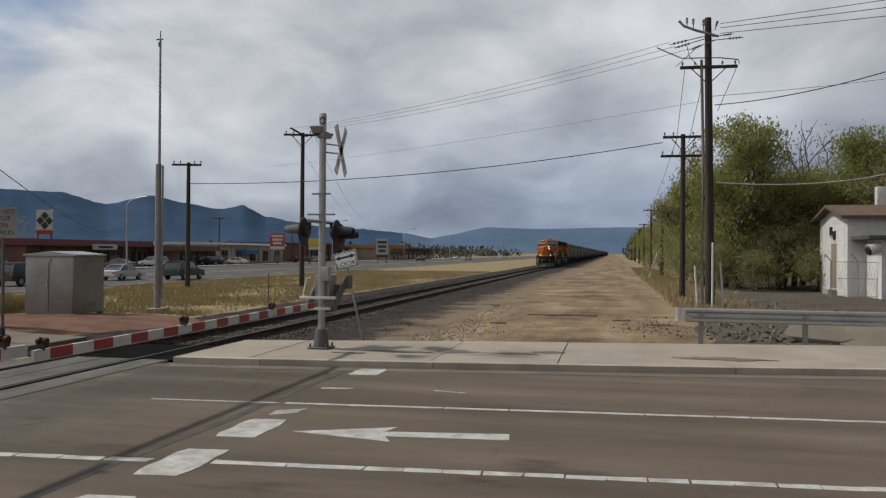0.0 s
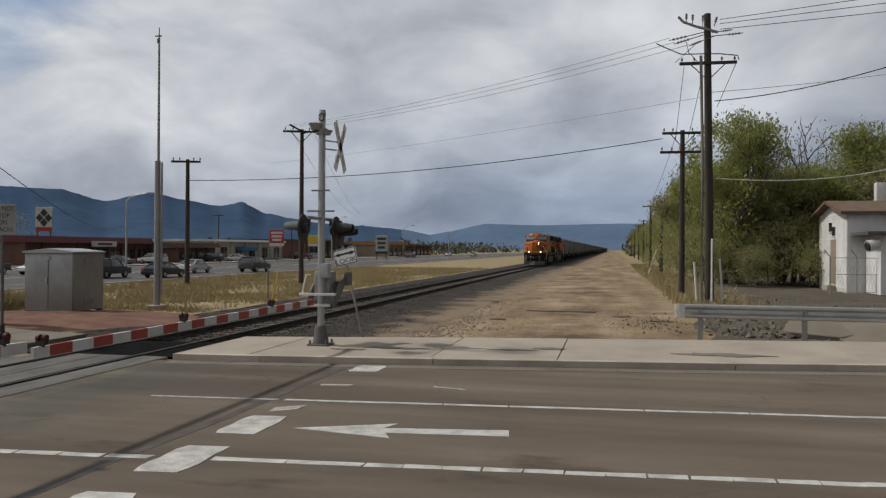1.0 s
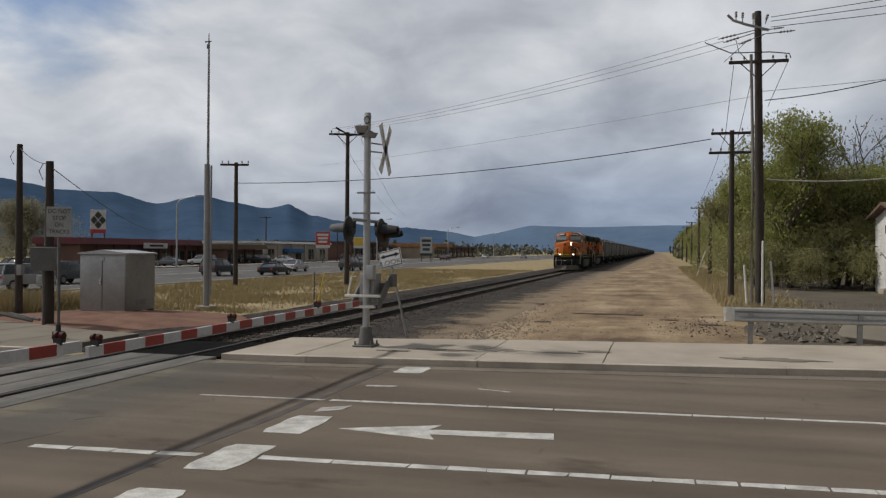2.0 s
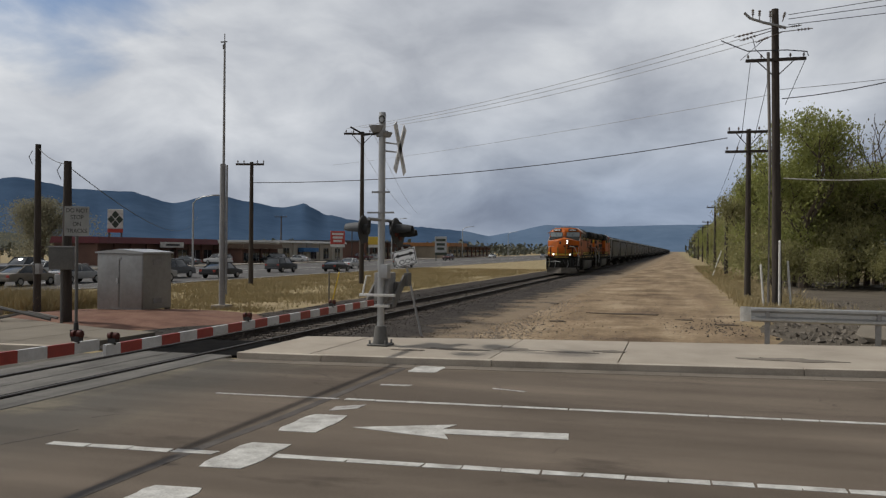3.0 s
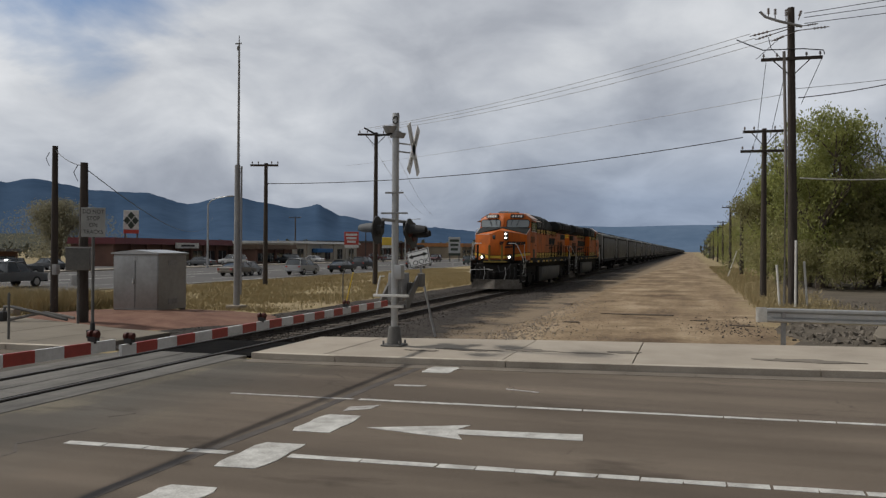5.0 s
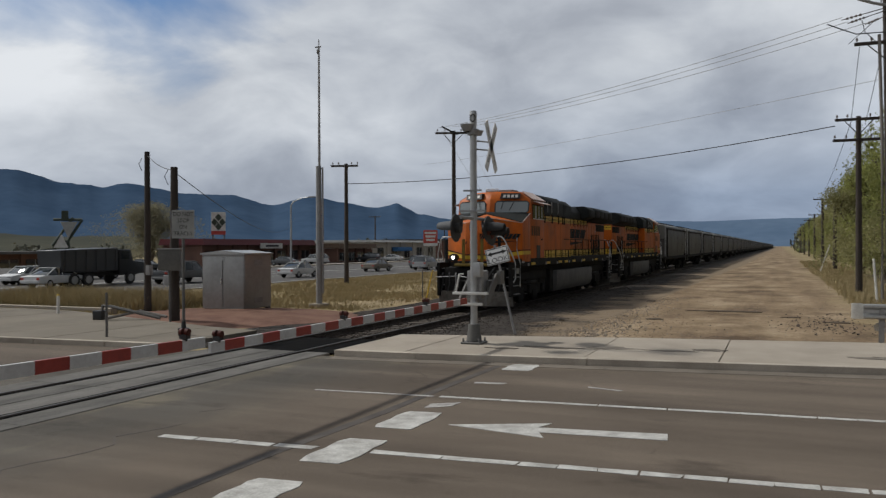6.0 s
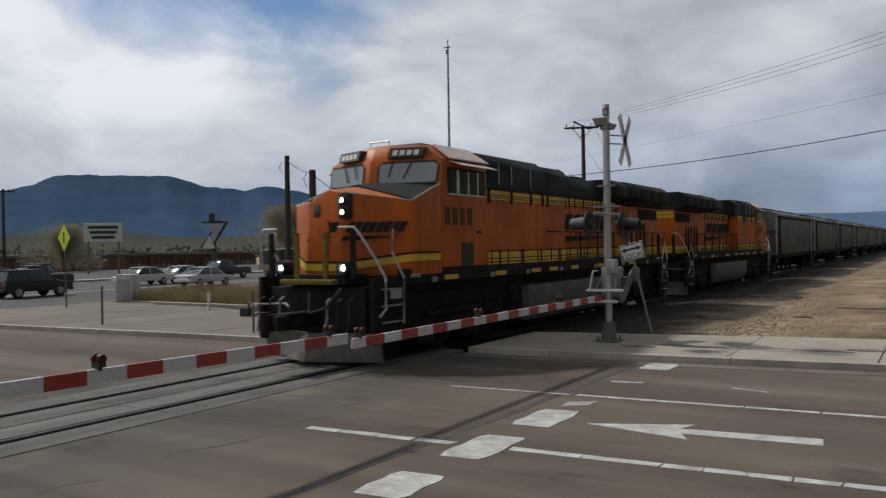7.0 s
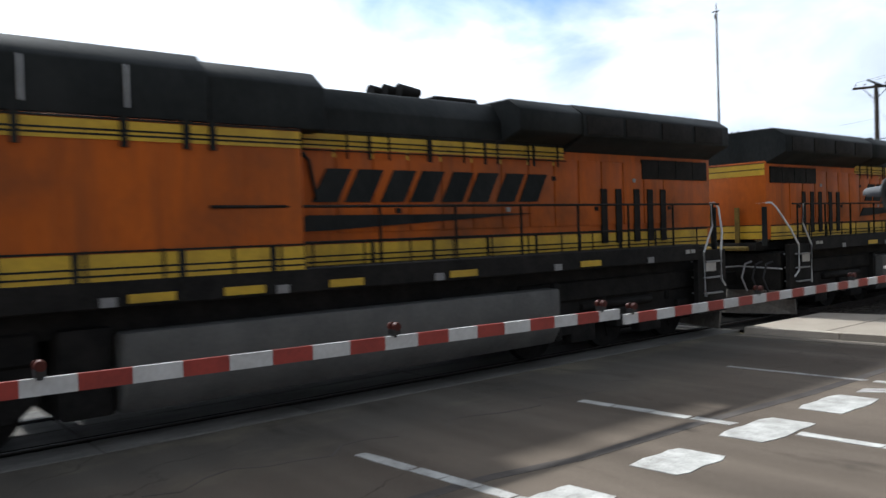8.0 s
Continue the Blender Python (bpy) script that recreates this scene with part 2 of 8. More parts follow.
    sign_red=mat("red_sign", (0.45, 0.06, 0.04), (0.38, 0.05, 0.035), 0.5, scale=2, fine=10, bump=0),
    sign_yellow=mat("yellow_sign", (0.70, 0.48, 0.06), (0.62, 0.42, 0.05), 0.5, scale=2, fine=10, bump=0),
    lime=mat("fluorescent_sign", (0.62, 0.72, 0.05), (0.55, 0.65, 0.04), 0.5, scale=2, fine=10, bump=0),
    sign_dark=mat("dark_sign", (0.03, 0.045, 0.03), (0.05, 0.06, 0.045), 0.6, scale=2, fine=10, bump=0),
    lamp_on=mat("lit_headlight", (1, 0.97, 0.9), (1, 0.97, 0.9), 0.3, bump=0, emit=((1.0, 0.90, 0.74), 5.0)),
    lamp_red=mat("red_lens", (0.09, 0.024, 0.017), (0.06, 0.017, 0.013), 0.5, bump=0, spec=0.15),
    wet_soil=mat("damp_soil", (0.05, 0.037, 0.027), (0.10, 0.077, 0.056), 0.9, scale=1.2, fine=18, bump=0.5, spec=0.12),
    sign_white=mat("white_sign_shade_grey", (0.40, 0.40, 0.38), (0.31, 0.31, 0.295), 0.6, scale=3, fine=20, bump=0.02, spec=0.2),
    ditch=mat("grey_ditch_soil", (0.065, 0.054, 0.041), (0.135, 0.115, 0.09), 0.95, scale=0.5, fine=9, bump=0.7, dist=0.05, contrast=0.1, spec=0.12),
    number_brown=mat("faded_number_brown", (0.055, 0.032, 0.016), (0.10, 0.05, 0.018), 0.6, scale=3, fine=20, bump=0.02, spec=0.15),
    grimy_yellow=mat("grimy_yellow_steel", (0.26, 0.18, 0.035), (0.11, 0.08, 0.03), 0.65, scale=4, fine=22, bump=0.1, contrast=0.2, spec=0.15),
    plow=mat("scuffed_plow_steel", (0.10, 0.088, 0.074), (0.19, 0.17, 0.145), 0.8, scale=2.5, fine=18, bump=0.2, spec=0.15),
    # near black standing for shade inside the crossing gaps
    recess_dark=mat("painted_recess_shade", (0.004, 0.004, 0.004), (0.010, 0.009, 0.008), 0.95, scale=3, fine=25, spec=0.03),
    stain=mat("dark_slab_tone", (0.13, 0.112, 0.092), (0.20, 0.175, 0.145), 0.9, scale=2.5, fine=40, spec=0.12),
    gutter=mat("dirty_gutter", (0.13, 0.112, 0.092), (0.20, 0.172, 0.14), 0.9, scale=0.8, fine=45, spec=0.12),
    sign_face=mat("white_reflective_sheet", (0.80, 0.80, 0.79), (0.68, 0.675, 0.66), 0.5, scale=5, fine=40, bump=0.02, spec=0.3),
    letter_grey=mat("worn_letter_grey", (0.10, 0.10, 0.10), (0.30, 0.30, 0.29), 0.7, scale=9, fine=60, bump=0),
    chrome=mat("chrome", (0.6, 0.6, 0.6), (0.5, 0.5, 0.5), 0.2, metal=0.9, bump=0),
)


def asphalt_mat():
    """Old asphalt: stone grain, wheel paths along the road, oil spots, fine cracks, and greyer dusty strips along the rails."""
    m = mat("asphalt", (0.088, 0.070, 0.054), (0.165, 0.133, 0.103), 0.9, scale=0.5, fine=70, bump=0.4, dist=0.008, contrast=0.05, stretch=(0.45, 1.1, 1), spec=0.12)
    n, l = m.node_tree.nodes, m.node_tree.links
    p = n["Principled BSDF"]
    g = n.new("ShaderNodeNewGeometry")
    sp = n.new("ShaderNodeSeparateXYZ")
    l.new(g.outputs["Position"], sp.inputs[0])

    def tex(scale, detail=5, squash=(1, 1, 1)):
        mp = n.new("ShaderNodeMapping")
        mp.inputs["Scale"].default_value = squash
        l.new(g.outputs["Position"], mp.inputs[0])
        t = n.new("ShaderNodeTexNoise")
        t.inputs["Scale"].default_value, t.inputs["Detail"].default_value, t.inputs["Roughness"].default_value = scale, detail, 0.62
        l.new(mp.outputs[0], t.inputs["Vector"])
        return t.outputs[0]

    def ramp(f, stops):
        r = n.new("ShaderNodeValToRGB")
        l.new(f, r.inputs[0])
        while len(r.color_ramp.elements) < len(stops):
            r.color_ramp.elements.new(0.5)
        for e, (q, c) in zip(r.color_ramp.elements, stops):
            e.position, e.color = q, (*c, 1)
        return r.outputs[0]

    def math_(op, a, b):
        k = n.new("ShaderNodeMath")
        k.operation = op
        for i, v in enumerate((a, b)):
            if isinstance(v, (int, float)):
                k.inputs[i].default_value = v
            else:
                l.new(v, k.inputs[i])
        return k.outputs[0]

    def mixed(kind, f, a, b):
        k = n.new("ShaderNodeMix")
        k.data_type, k.blend_type = "RGBA", kind
        for i, v in ((0, f), (6, a), (7, b)):
            if isinstance(v, float):
                k.inputs[i].default_value = v
            elif isinstance(v, tuple):
                k.inputs[i].default_value = (*v, 1)
            else:
                l.new(v, k.inputs[i])
        return k.outputs[2]

    col = p.inputs["Base Color"].links[0].from_socket
    # dusty grey strip each side of the rails, with yellowish dirt spots
    near = math_("ABSOLUTE", math_("ADD", math_("ADD", sp.outputs[0], 10.0), math_("MULTIPLY", math_("SUBTRACT", tex(0.5), 0.5), 2.2)), 0)
    strip = ramp(math_("DIVIDE", near, 10.0), [(0.22, (1, 1, 1)), (0.40, (0, 0, 0))])
    dusty = mixed("MIX", ramp(tex(1.1, 6, (0.9, 0.45, 1)), [(0.52, (0, 0, 0)), (0.66, (0.8, 0.8, 0.8))]), (0.088, 0.082, 0.071), (0.15, 0.132, 0.097))
    col = mixed("MIX", math_("MULTIPLY", strip, 0.75), col, dusty)
    # wheel paths, oil and grain
    paths = ramp(tex(0.75, 3, (0.05, 1.0, 1)), [(0.36, (0.80, 0.80, 0.80)), (0.62, (1.14, 1.14, 1.14))])
    col = mixed("MULTIPLY", 1.0, col, paths)
    oil = ramp(tex(0.8, 6, (0.55, 1.3, 1)), [(0.30, (0.62, 0.62, 0.62)), (0.41, (1, 1, 1))])
    col = mixed("MULTIPLY", 1.0, col, oil)
    grain = ramp(tex(110.0, 2), [(0.34, (0.66, 0.66, 0.66)), (0.66, (1.34, 1.34, 1.34))])
    col = mixed("MULTIPLY", 0.8, col, grain)
    # hairline cracks in some places
    v = n.new("ShaderNodeTexVoronoi")
    v.feature = "DISTANCE_TO_EDGE"
    v.inputs["Scale"].default_value = 0.42
    wob = n.new("ShaderNodeVectorMath")
    wob.operation = "ADD"
    t3 = n.new("ShaderNodeTexNoise")
    t3.inputs["Scale"].default_value, t3.inputs["Detail"].default_value = 1.6, 5
    l.new(g.outputs["Position"], t3.inputs["Vector"])
    l.new(g.outputs["Position"], wob.inputs[0])
    l.new(t3.outputs["Color"], wob.inputs[1])
    l.new(wob.outputs[0], v.inputs["Vector"])
    crack = ramp(v.outputs["Distance"], [(0.0, (1, 1, 1)), (0.007, (0, 0, 0))])
    some = ramp(tex(0.22, 3), [(0.50, (0, 0, 0)), (0.60, (1, 1, 1))])
    col = mixed("MIX", math_("MULTIPLY", math_("MULTIPLY", crack, some), 0.75), col, (0.03, 0.026, 0.022))
    l.new(col, p.inputs["Base Color"])
    return m


M["asphalt"] = asphalt_mat()


def grimed(m, grime, amount):
    """Soot and road dust in vertical runs and soft blotches over a paint."""
    n, l = m.node_tree.nodes, m.node_tree.links
    p = n["Principled BSDF"]
    col = p.inputs["Base Color"].links[0].from_socket
    tc = n.new("ShaderNodeTexCoord")
    total = None
    for scale, squash in ((1.0, (1.0, 2.6, 0.22)), (0.7, (1, 1, 1))):
        mp = n.new("ShaderNodeMapping")
        mp.inputs["Scale"].default_value = squash
        l.new(tc.outputs["Object"], mp.inputs[0])
        t = n.new("ShaderNodeTexNoise")
        t.inputs["Scale"].default_value, t.inputs["Detail"].default_value, t.inputs["Roughness"].default_value = scale, 6, 0.62
        l.new(mp.outputs[0], t.inputs["Vector"])
        r = n.new("ShaderNodeValToRGB")
        r.color_ramp.elements[0].position, r.color_ramp.elements[1].position = 0.44, 0.74
        l.new(t.outputs[0], r.inputs[0])
        if total is None:
            total = r.outputs[0]
        else:
            k = n.new("ShaderNodeMath")
            k.operation = "MAXIMUM"
            l.new(total, k.inputs[0])
            l.new(r.outputs[0], k.inputs[1])
            total = k.outputs[0]
    k = n.new("ShaderNodeMath")
    k.operation = "MULTIPLY"
    l.new(total, k.inputs[0])
    k.inputs[1].default_value = amount
    mx = n.new("ShaderNodeMix")
    mx.data_type = "RGBA"
    l.new(k.outputs[0], mx.inputs[0])
    l.new(col, mx.inputs[6])
    mx.inputs[7].default_value = (*grime, 1)
    l.new(mx.outputs[2], p.inputs["Base Color"])


grimed(M["loco_orange"], (0.13, 0.055, 0.025), 0.85)
grimed(M["loco_yellow"], (0.12, 0.078, 0.025), 0.55)
grimed(M["hopper"], (0.03, 0.028, 0.025), 0.8)
grimed(M["cabinet"], (0.24, 0.22, 0.19), 0.35)
grimed(M["siding"], (0.30, 0.27, 0.22), 0.4)
grimed(M["white"], (0.42, 0.39, 0.345), 0.35)


def glass_mat(name, tint, rough=0.06):
    m = bpy.data.materials.new(name)
    m.use_nodes = True
    p = m.node_tree.nodes["Principled BSDF"]
    p.inputs["Base Color"].default_value = (*tint, 1)
    p.inputs["Roughness"].default_value = rough
    p.inputs["Specular IOR Level"].default_value = 0.9
    return m


def leaf_mat(name, c1, c2, through_share=0.45):
    m = mat(name, c1, c2, 0.6, scale=0.35, fine=2.5, bump=0, vary=0.10, contrast=0.3)
    n, l = m.node_tree.nodes, m.node_tree.links
    p = n["Principled BSDF"]
    tr = n.new("ShaderNodeBsdfTranslucent")
    l.new(p.inputs["Base Color"].links[0].from_socket, tr.inputs["Color"])
    mx = n.new("ShaderNodeMixShader")
    mx.inputs[0].default_value = through_share
    l.new(p.outputs[0], mx.inputs[1])
    l.new(tr.outputs[0], mx.inputs[2])
    l.new(mx.outputs[0], n["Material Output"].inputs["Surface"])
    return m


M["leaf"] = leaf_mat("spring_leaf", (0.34, 0.35, 0.115), (0.215, 0.235, 0.075), 0.58)
M["leaf_haze"] = leaf_mat("grey_brown_buds", (0.27, 0.25, 0.165), (0.21, 0.195, 0.125), 0.5)
M["leaf_yellow"] = leaf_mat("budding_leaf", (0.345, 0.325, 0.145), (0.24, 0.23, 0.10), 0.5)
M["glass"] = glass_mat("dark_window_glass", (0.02, 0.026, 0.03))
# base colour lightened for the sky reflected in and seen through the windscreens
M["cab_glass"] = glass_mat("cab_glass_sky_sheen", (0.20, 0.23, 0.235))


def ground_mat():
    """Dry grass, with a bare dirt lane beside the track and bare patches."""
    m = bpy.data.materials.new("dry_ground")
    m.use_nodes = True
    n, l = m.node_tree.nodes, m.node_tree.links
    p = n["Principled BSDF"]
    p.inputs["Roughness"].default_value = 0.95
    p.inputs["Specular IOR Level"].default_value = 0.2
    g = n.new("ShaderNodeNewGeometry")
    sp = n.new("ShaderNodeSeparateXYZ")
    l.new(g.outputs["Position"], sp.inputs[0])

    def tex(scale, detail=6):
        t = n.new("ShaderNodeTexNoise")
        t.inputs["Scale"].default_value, t.inputs["Detail"].default_value, t.inputs["Roughness"].default_value = scale, detail, 0.62
        l.new(g.outputs["Position"], t.inputs["Vector"])
        return t.outputs[0]

    def math_(op, a, b):
        k = n.new("ShaderNodeMath")
        k.operation = op
        for i, v in enumerate((a, b)):
            if isinstance(v, (int, float)):
                k.inputs[i].default_value = v
            else:
                l.new(v, k.inputs[i])
        return k.outputs[0]

    def ramp(f, stops):
        r = n.new("ShaderNodeValToRGB")
        l.new(f, r.inputs[0])
        while len(r.color_ramp.elements) < len(stops):
            r.color_ramp.elements.new(0.5)
        for e, (q, c) in zip(r.color_ramp.elements, stops):
            e.position, e.color = q, (*c, 1)
        return r.outputs[0]

    wob = math_("MULTIPLY", math_("SUBTRACT", tex(0.22), 0.5), 5.0)
    off = math_("ABSOLUTE", math_("ADD", math_("ADD", sp.outputs[0], 1.9), wob), 0)
    lane = ramp(math_("DIVIDE", off, 10.0), [(0.38, (1, 1, 1)), (0.56, (0, 0, 0))])
    fine = math_("ADD", math_("MULTIPLY", tex(1.1), 0.6), math_("MULTIPLY", tex(14.0), 0.4))
    ruts = n.new("ShaderNodeTexNoise")
    ruts.inputs["Scale"].default_value, ruts.inputs["Detail"].default_value, ruts.inputs["Roughness"].default_value = 1.0, 5, 0.6
    rm = n.new("ShaderNodeMapping")
    rm.inputs["Scale"].default_value = (0.55, 0.075, 1)
    l.new(g.outputs["Position"], rm.inputs[0])
    l.new(rm.outputs[0], ruts.inputs["Vector"])
    soil = math_("ADD", math_("MULTIPLY", tex(9.0), 0.24), math_("MULTIPLY", math_("ADD", ruts.outputs[0], math_("MULTIPLY", tex(0.28), 0.8)), 0.422))
    dirt = ramp(soil, [(0.38, (0.10, 0.070, 0.044)), (0.45, (0.195, 0.136, 0.082)), (0.51, (0.258, 0.186, 0.113)), (0.59, (0.36, 0.275, 0.18))])
    damp = ramp(tex(0.42, 7), [(0.36, (0.58, 0.55, 0.52)), (0.50, (0.96, 0.96, 0.95))])
    dm = n.new("ShaderNodeMix")
    dm.data_type, dm.blend_type = "RGBA", "MULTIPLY"
    dm.inputs[0].default_value = 1.0
    l.new(dirt, dm.inputs[6])
    l.new(damp, dm.inputs[7])
    dirt = dm.outputs[2]
    grass = ramp(fine, [(0.36, (0.145, 0.110, 0.058)), (0.48, (0.25, 0.195, 0.10)), (0.60, (0.34, 0.275, 0.15))])
    bare = ramp(tex(0.12), [(0.50, (0, 0, 0)), (0.62, (1, 1, 1))])
    m0 = n.new("ShaderNodeMix")
    m0.data_type = "RGBA"
    l.new(math_("MULTIPLY", bare, 0.45), m0.inputs[0])
    l.new(grass, m0.inputs[6])
    l.new(dirt, m0.inputs[7])
    m1 = n.new("ShaderNodeMix")
    m1.data_type = "RGBA"
    l.new(lane, m1.inputs[0])
    l.new(m0.outputs[2], m1.inputs[6])
    l.new(dirt, m1.inputs[7])
    l.new(m1.outputs[2], p.inputs["Base Color"])
    bp = n.new("ShaderNodeBump")
    bp.inputs["Strength"].default_value, bp.inputs["Distance"].default_value = 0.7, 0.04
    l.new(fine, bp.inputs["Height"])
    l.new(bp.outputs[0], p.inputs["Normal"])
    return m


M["ground"] = ground_mat()


def dusted_ballast():
    """Dirt and pale gravel trodden over the outer edges of the ballast."""
    m = M["ballast"]
    n, l = m.node_tree.nodes, m.node_tree.links
    p = n["Principled BSDF"]
    col = p.inputs["Base Color"].links[0].from_socket
    g = n.new("ShaderNodeNewGeometry")
    sp = n.new("ShaderNodeSeparateXYZ")
    l.new(g.outputs["Position"], sp.inputs[0])

    def math_(op, a, b):
        k = n.new("ShaderNodeMath")
        k.operation = op
        for i, v in enumerate((a, b)):
            if isinstance(v, (int, float)):
                k.inputs[i].default_value = v
            else:
                l.new(v, k.inputs[i])
        return k.outputs[0]

    t = n.new("ShaderNodeTexNoise")
    t.inputs["Scale"].default_value, t.inputs["Detail"].default_value, t.inputs["Roughness"].default_value = 0.7, 8, 0.68
    l.new(g.outputs["Position"], t.inputs["Vector"])
    off = math_("ABSOLUTE", math_("ADD", sp.outputs[0], 10.07), 0)
    edge = math_("ADD", math_("DIVIDE", off, 10.0), math_("MULTIPLY", math_("SUBTRACT", t.outputs[0], 0.5), 0.55))
    r = n.new("ShaderNodeValToRGB")
    r.color_ramp.elements[0].position, r.color_ramp.elements[1].position = 0.34, 0.47
    l.new(edge, r.inputs[0])
    mx = n.new("ShaderNodeMix")
    mx.data_type = "RGBA"
    l.new(r.outputs[0], mx.inputs[0])
    l.new(col, mx.inputs[6])
    mx.inputs[7].default_value = (0.21, 0.16, 0.108, 1)
    l.new(mx.outputs[2], p.inputs["Base Color"])


dusted_ballast()


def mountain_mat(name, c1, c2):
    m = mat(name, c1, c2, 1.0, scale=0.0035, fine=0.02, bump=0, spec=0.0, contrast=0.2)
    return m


# distance haze is mixed into both mountain base colours as blue
M["mount"] = mountain_mat("mountain_forest_haze_blue", (0.036, 0.064, 0.112), (0.060, 0.096, 0.154))
M["mount_far"] = mountain_mat("far_mountain_haze_pale", (0.085, 0.13, 0.20), (0.12, 0.17, 0.245))
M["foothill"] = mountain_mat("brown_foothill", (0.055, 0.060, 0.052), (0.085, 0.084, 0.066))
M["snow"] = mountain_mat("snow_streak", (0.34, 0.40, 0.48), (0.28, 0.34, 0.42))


def paint_mat(name, c, rough=0.5, metal=0.0):
    return mat(name, c, tuple(v * 0.85 for v in c), rough, metal=metal, scale=2, fine=10, bump=0, spec=0.5)


CAR_PAINT = {k: paint_mat("car_paint_" + k, c) for k, c in dict(
    white=(0.62, 0.62, 0.61), silver=(0.36, 0.36, 0.36), black=(0.015, 0.016, 0.018), grey=(0.12, 0.125, 0.13),
    charcoal=(0.045, 0.047, 0.05), green=(0.035, 0.05, 0.045), tan=(0.22, 0.19, 0.15), maroon=(0.09, 0.02, 0.02)).items()}


# ---- mesh helpers ----
def bm_box(bm, size, at=(0, 0, 0), rot=None):
    m = Matrix.Translation(at) @ (rot or Matrix()) @ Matrix.Diagonal((*size, 1))
    return bmesh.ops.create_cube(bm, size=1, matrix=m)["verts"]


def bm_cyl(bm, r1, r2, a, b, seg=10):
    """A tapered round bar from a to b."""
    a, b = Vector(a), Vector(b)
    d = b - a
    q = d.to_track_quat("Z", "Y").to_matrix().to_4x4()
    bmesh.ops.create_cone(bm, cap_ends=True, segments=seg, radius1=r1, radius2=r2, depth=d.length, matrix=Matrix.Translation((a + b) / 2) @ q)


def bm_tube(bm, pts, r, seg=6):
    """A bent round bar through pts."""
    pts = [Vector(p) for p in pts]
    rings = []
    for i, p in enumerate(pts):
        d = (pts[min(i + 1, len(pts) - 1)] - pts[max(i - 1, 0)]).normalized()
        q = d.to_track_quat("Z", "Y")
        rings.append([bm.verts.new(p + q @ Vector((r * math.cos(k * math.tau / seg), r * math.sin(k * math.tau / seg), 0))) for k in range(seg)])
    for u, v in zip(rings, rings[1:]):
        for k in range(seg):
            bm.faces.new((u[k], u[(k + 1) % seg], v[(k + 1) % seg], v[k]))
    bm.faces.new(rings[0][::-1])
    bm.faces.new(rings[-1])


def bm_prism(bm, poly, z0, z1):
    """A flat outline in x and y (counter-clockwise), from z0 to z1."""
    lo = [bm.verts.new((x, y, z0)) for x, y in poly]
    hi = [bm.verts.new((x, y, z1)) for x, y in poly]
    k = len(poly)
    bm.faces.new(lo[::-1])
    bm.faces.new(hi)
    for i in range(k):
        bm.faces.new((lo[i], lo[(i + 1) % k], hi[(i + 1) % k], hi[i]))


def bm_extrude(bm, outline, axis, lo, hi):
    """A closed outline of (u, v) pairs extruded along an axis: x takes (y, z), y takes (x, z)."""
    def place(u, v, w):
        return (w, u, v) if axis == "x" else (u, w, v)
    a = [bm.verts.new(place(u, v, lo)) for u, v in outline]
    b = [bm.verts.new(place(u, v, hi)) for u, v in outline]
    k = len(outline)
    bm.faces.new(a[::-1])
    bm.faces.new(b)
    for i in range(k):
        bm.faces.new((a[i], a[(i + 1) % k], b[(i + 1) % k], b[i]))


def bevel(bm, width, seg=2):
    bmesh.ops.recalc_face_normals(bm, faces=bm.faces)
    sharp = [e for e in bm.edges if len(e.link_faces) == 2 and e.calc_face_angle(0) > 0.6]
    bmesh.ops.bevel(bm, geom=sharp, offset=width, segments=seg, profile=0.6, affect="EDGES", clamp_overlap=True)


def mesh_of(bm, name, material, smooth=False):
    bmesh.ops.recalc_face_normals(bm, faces=bm.faces)
    me = bpy.data.meshes.new(name)
    bm.to_mesh(me)
    bm.free()
    me.materials.append(material)
    if smooth:
        for p in me.polygons:
            p.use_smooth = True
        me.set_sharp_from_angle(angle=radians(38))
    return me


def part(name, bm, material, parent=None, label="", smooth=False):
    ob = new(name, mesh_of(bm, name, material, smooth))
    ob.parent = parent
    return tagged(ob, label)


def setting(name, bm, material, label="", smooth=False):
    return tagged(part(name, bm, material, None, label, smooth), kind="structure")


def thing(name, label, category, m=None, group=""):
    ob = new(name)
    ob.empty_display_size = 0.2
    if m is not None:
        ob.matrix_basis = m
    return tagged(ob, label, category, group)


def piece(name, me, parent, m):
    ob = new(name, me)
    ob.parent = parent
    ob.matrix_basis = m
    return ob


def box_part(name, size, at, material, parent, label="", bev=0.0, rot=None):
    bm = bmesh.new()
    bm_box(bm, size, at, rot)
    if bev:
        bevel(bm, bev)
    return part(name, bm, material, parent, label, bool(bev))


def tube_part(name, pts, r, material, parent, label="", seg=6):
    bm = bmesh.new()
    bm_tube(bm, pts, r, seg)
    return part(name, bm, material, parent, label, True)


def cyl_part(name, r1, r2, a, b, material, parent, label="", seg=12):
    bm = bmesh.new()
    bm_cyl(bm, r1, r2, a, b, seg)
    return part(name, bm, material, parent, label, True)


def text_part(name, words, size, m, material, parent, depth=0.002, squeeze=1.0):
    """Words in the built-in font, as a mesh, lying in the plane of m (x along the words, z out of the face)."""
    cu = bpy.data.curves.new(name, "FONT")
    cu.body, cu.size, cu.align_x, cu.align_y, cu.extrude = words, size, "CENTER", "CENTER", depth
    tmp = bpy.data.objects.new("tmp_text", cu)
    me = bpy.data.meshes.new_from_object(tmp)
    bpy.data.objects.remove(tmp)
    me.materials.append(material)
    ob = new(name, me)
    ob.parent = parent
    ob.matrix_basis = m @ Matrix.Diagonal((squeeze, 1, 1, 1))
    return ob


rng = random.Random(7)

# ---- ground, road, walks ----
SLOPE = 0.088


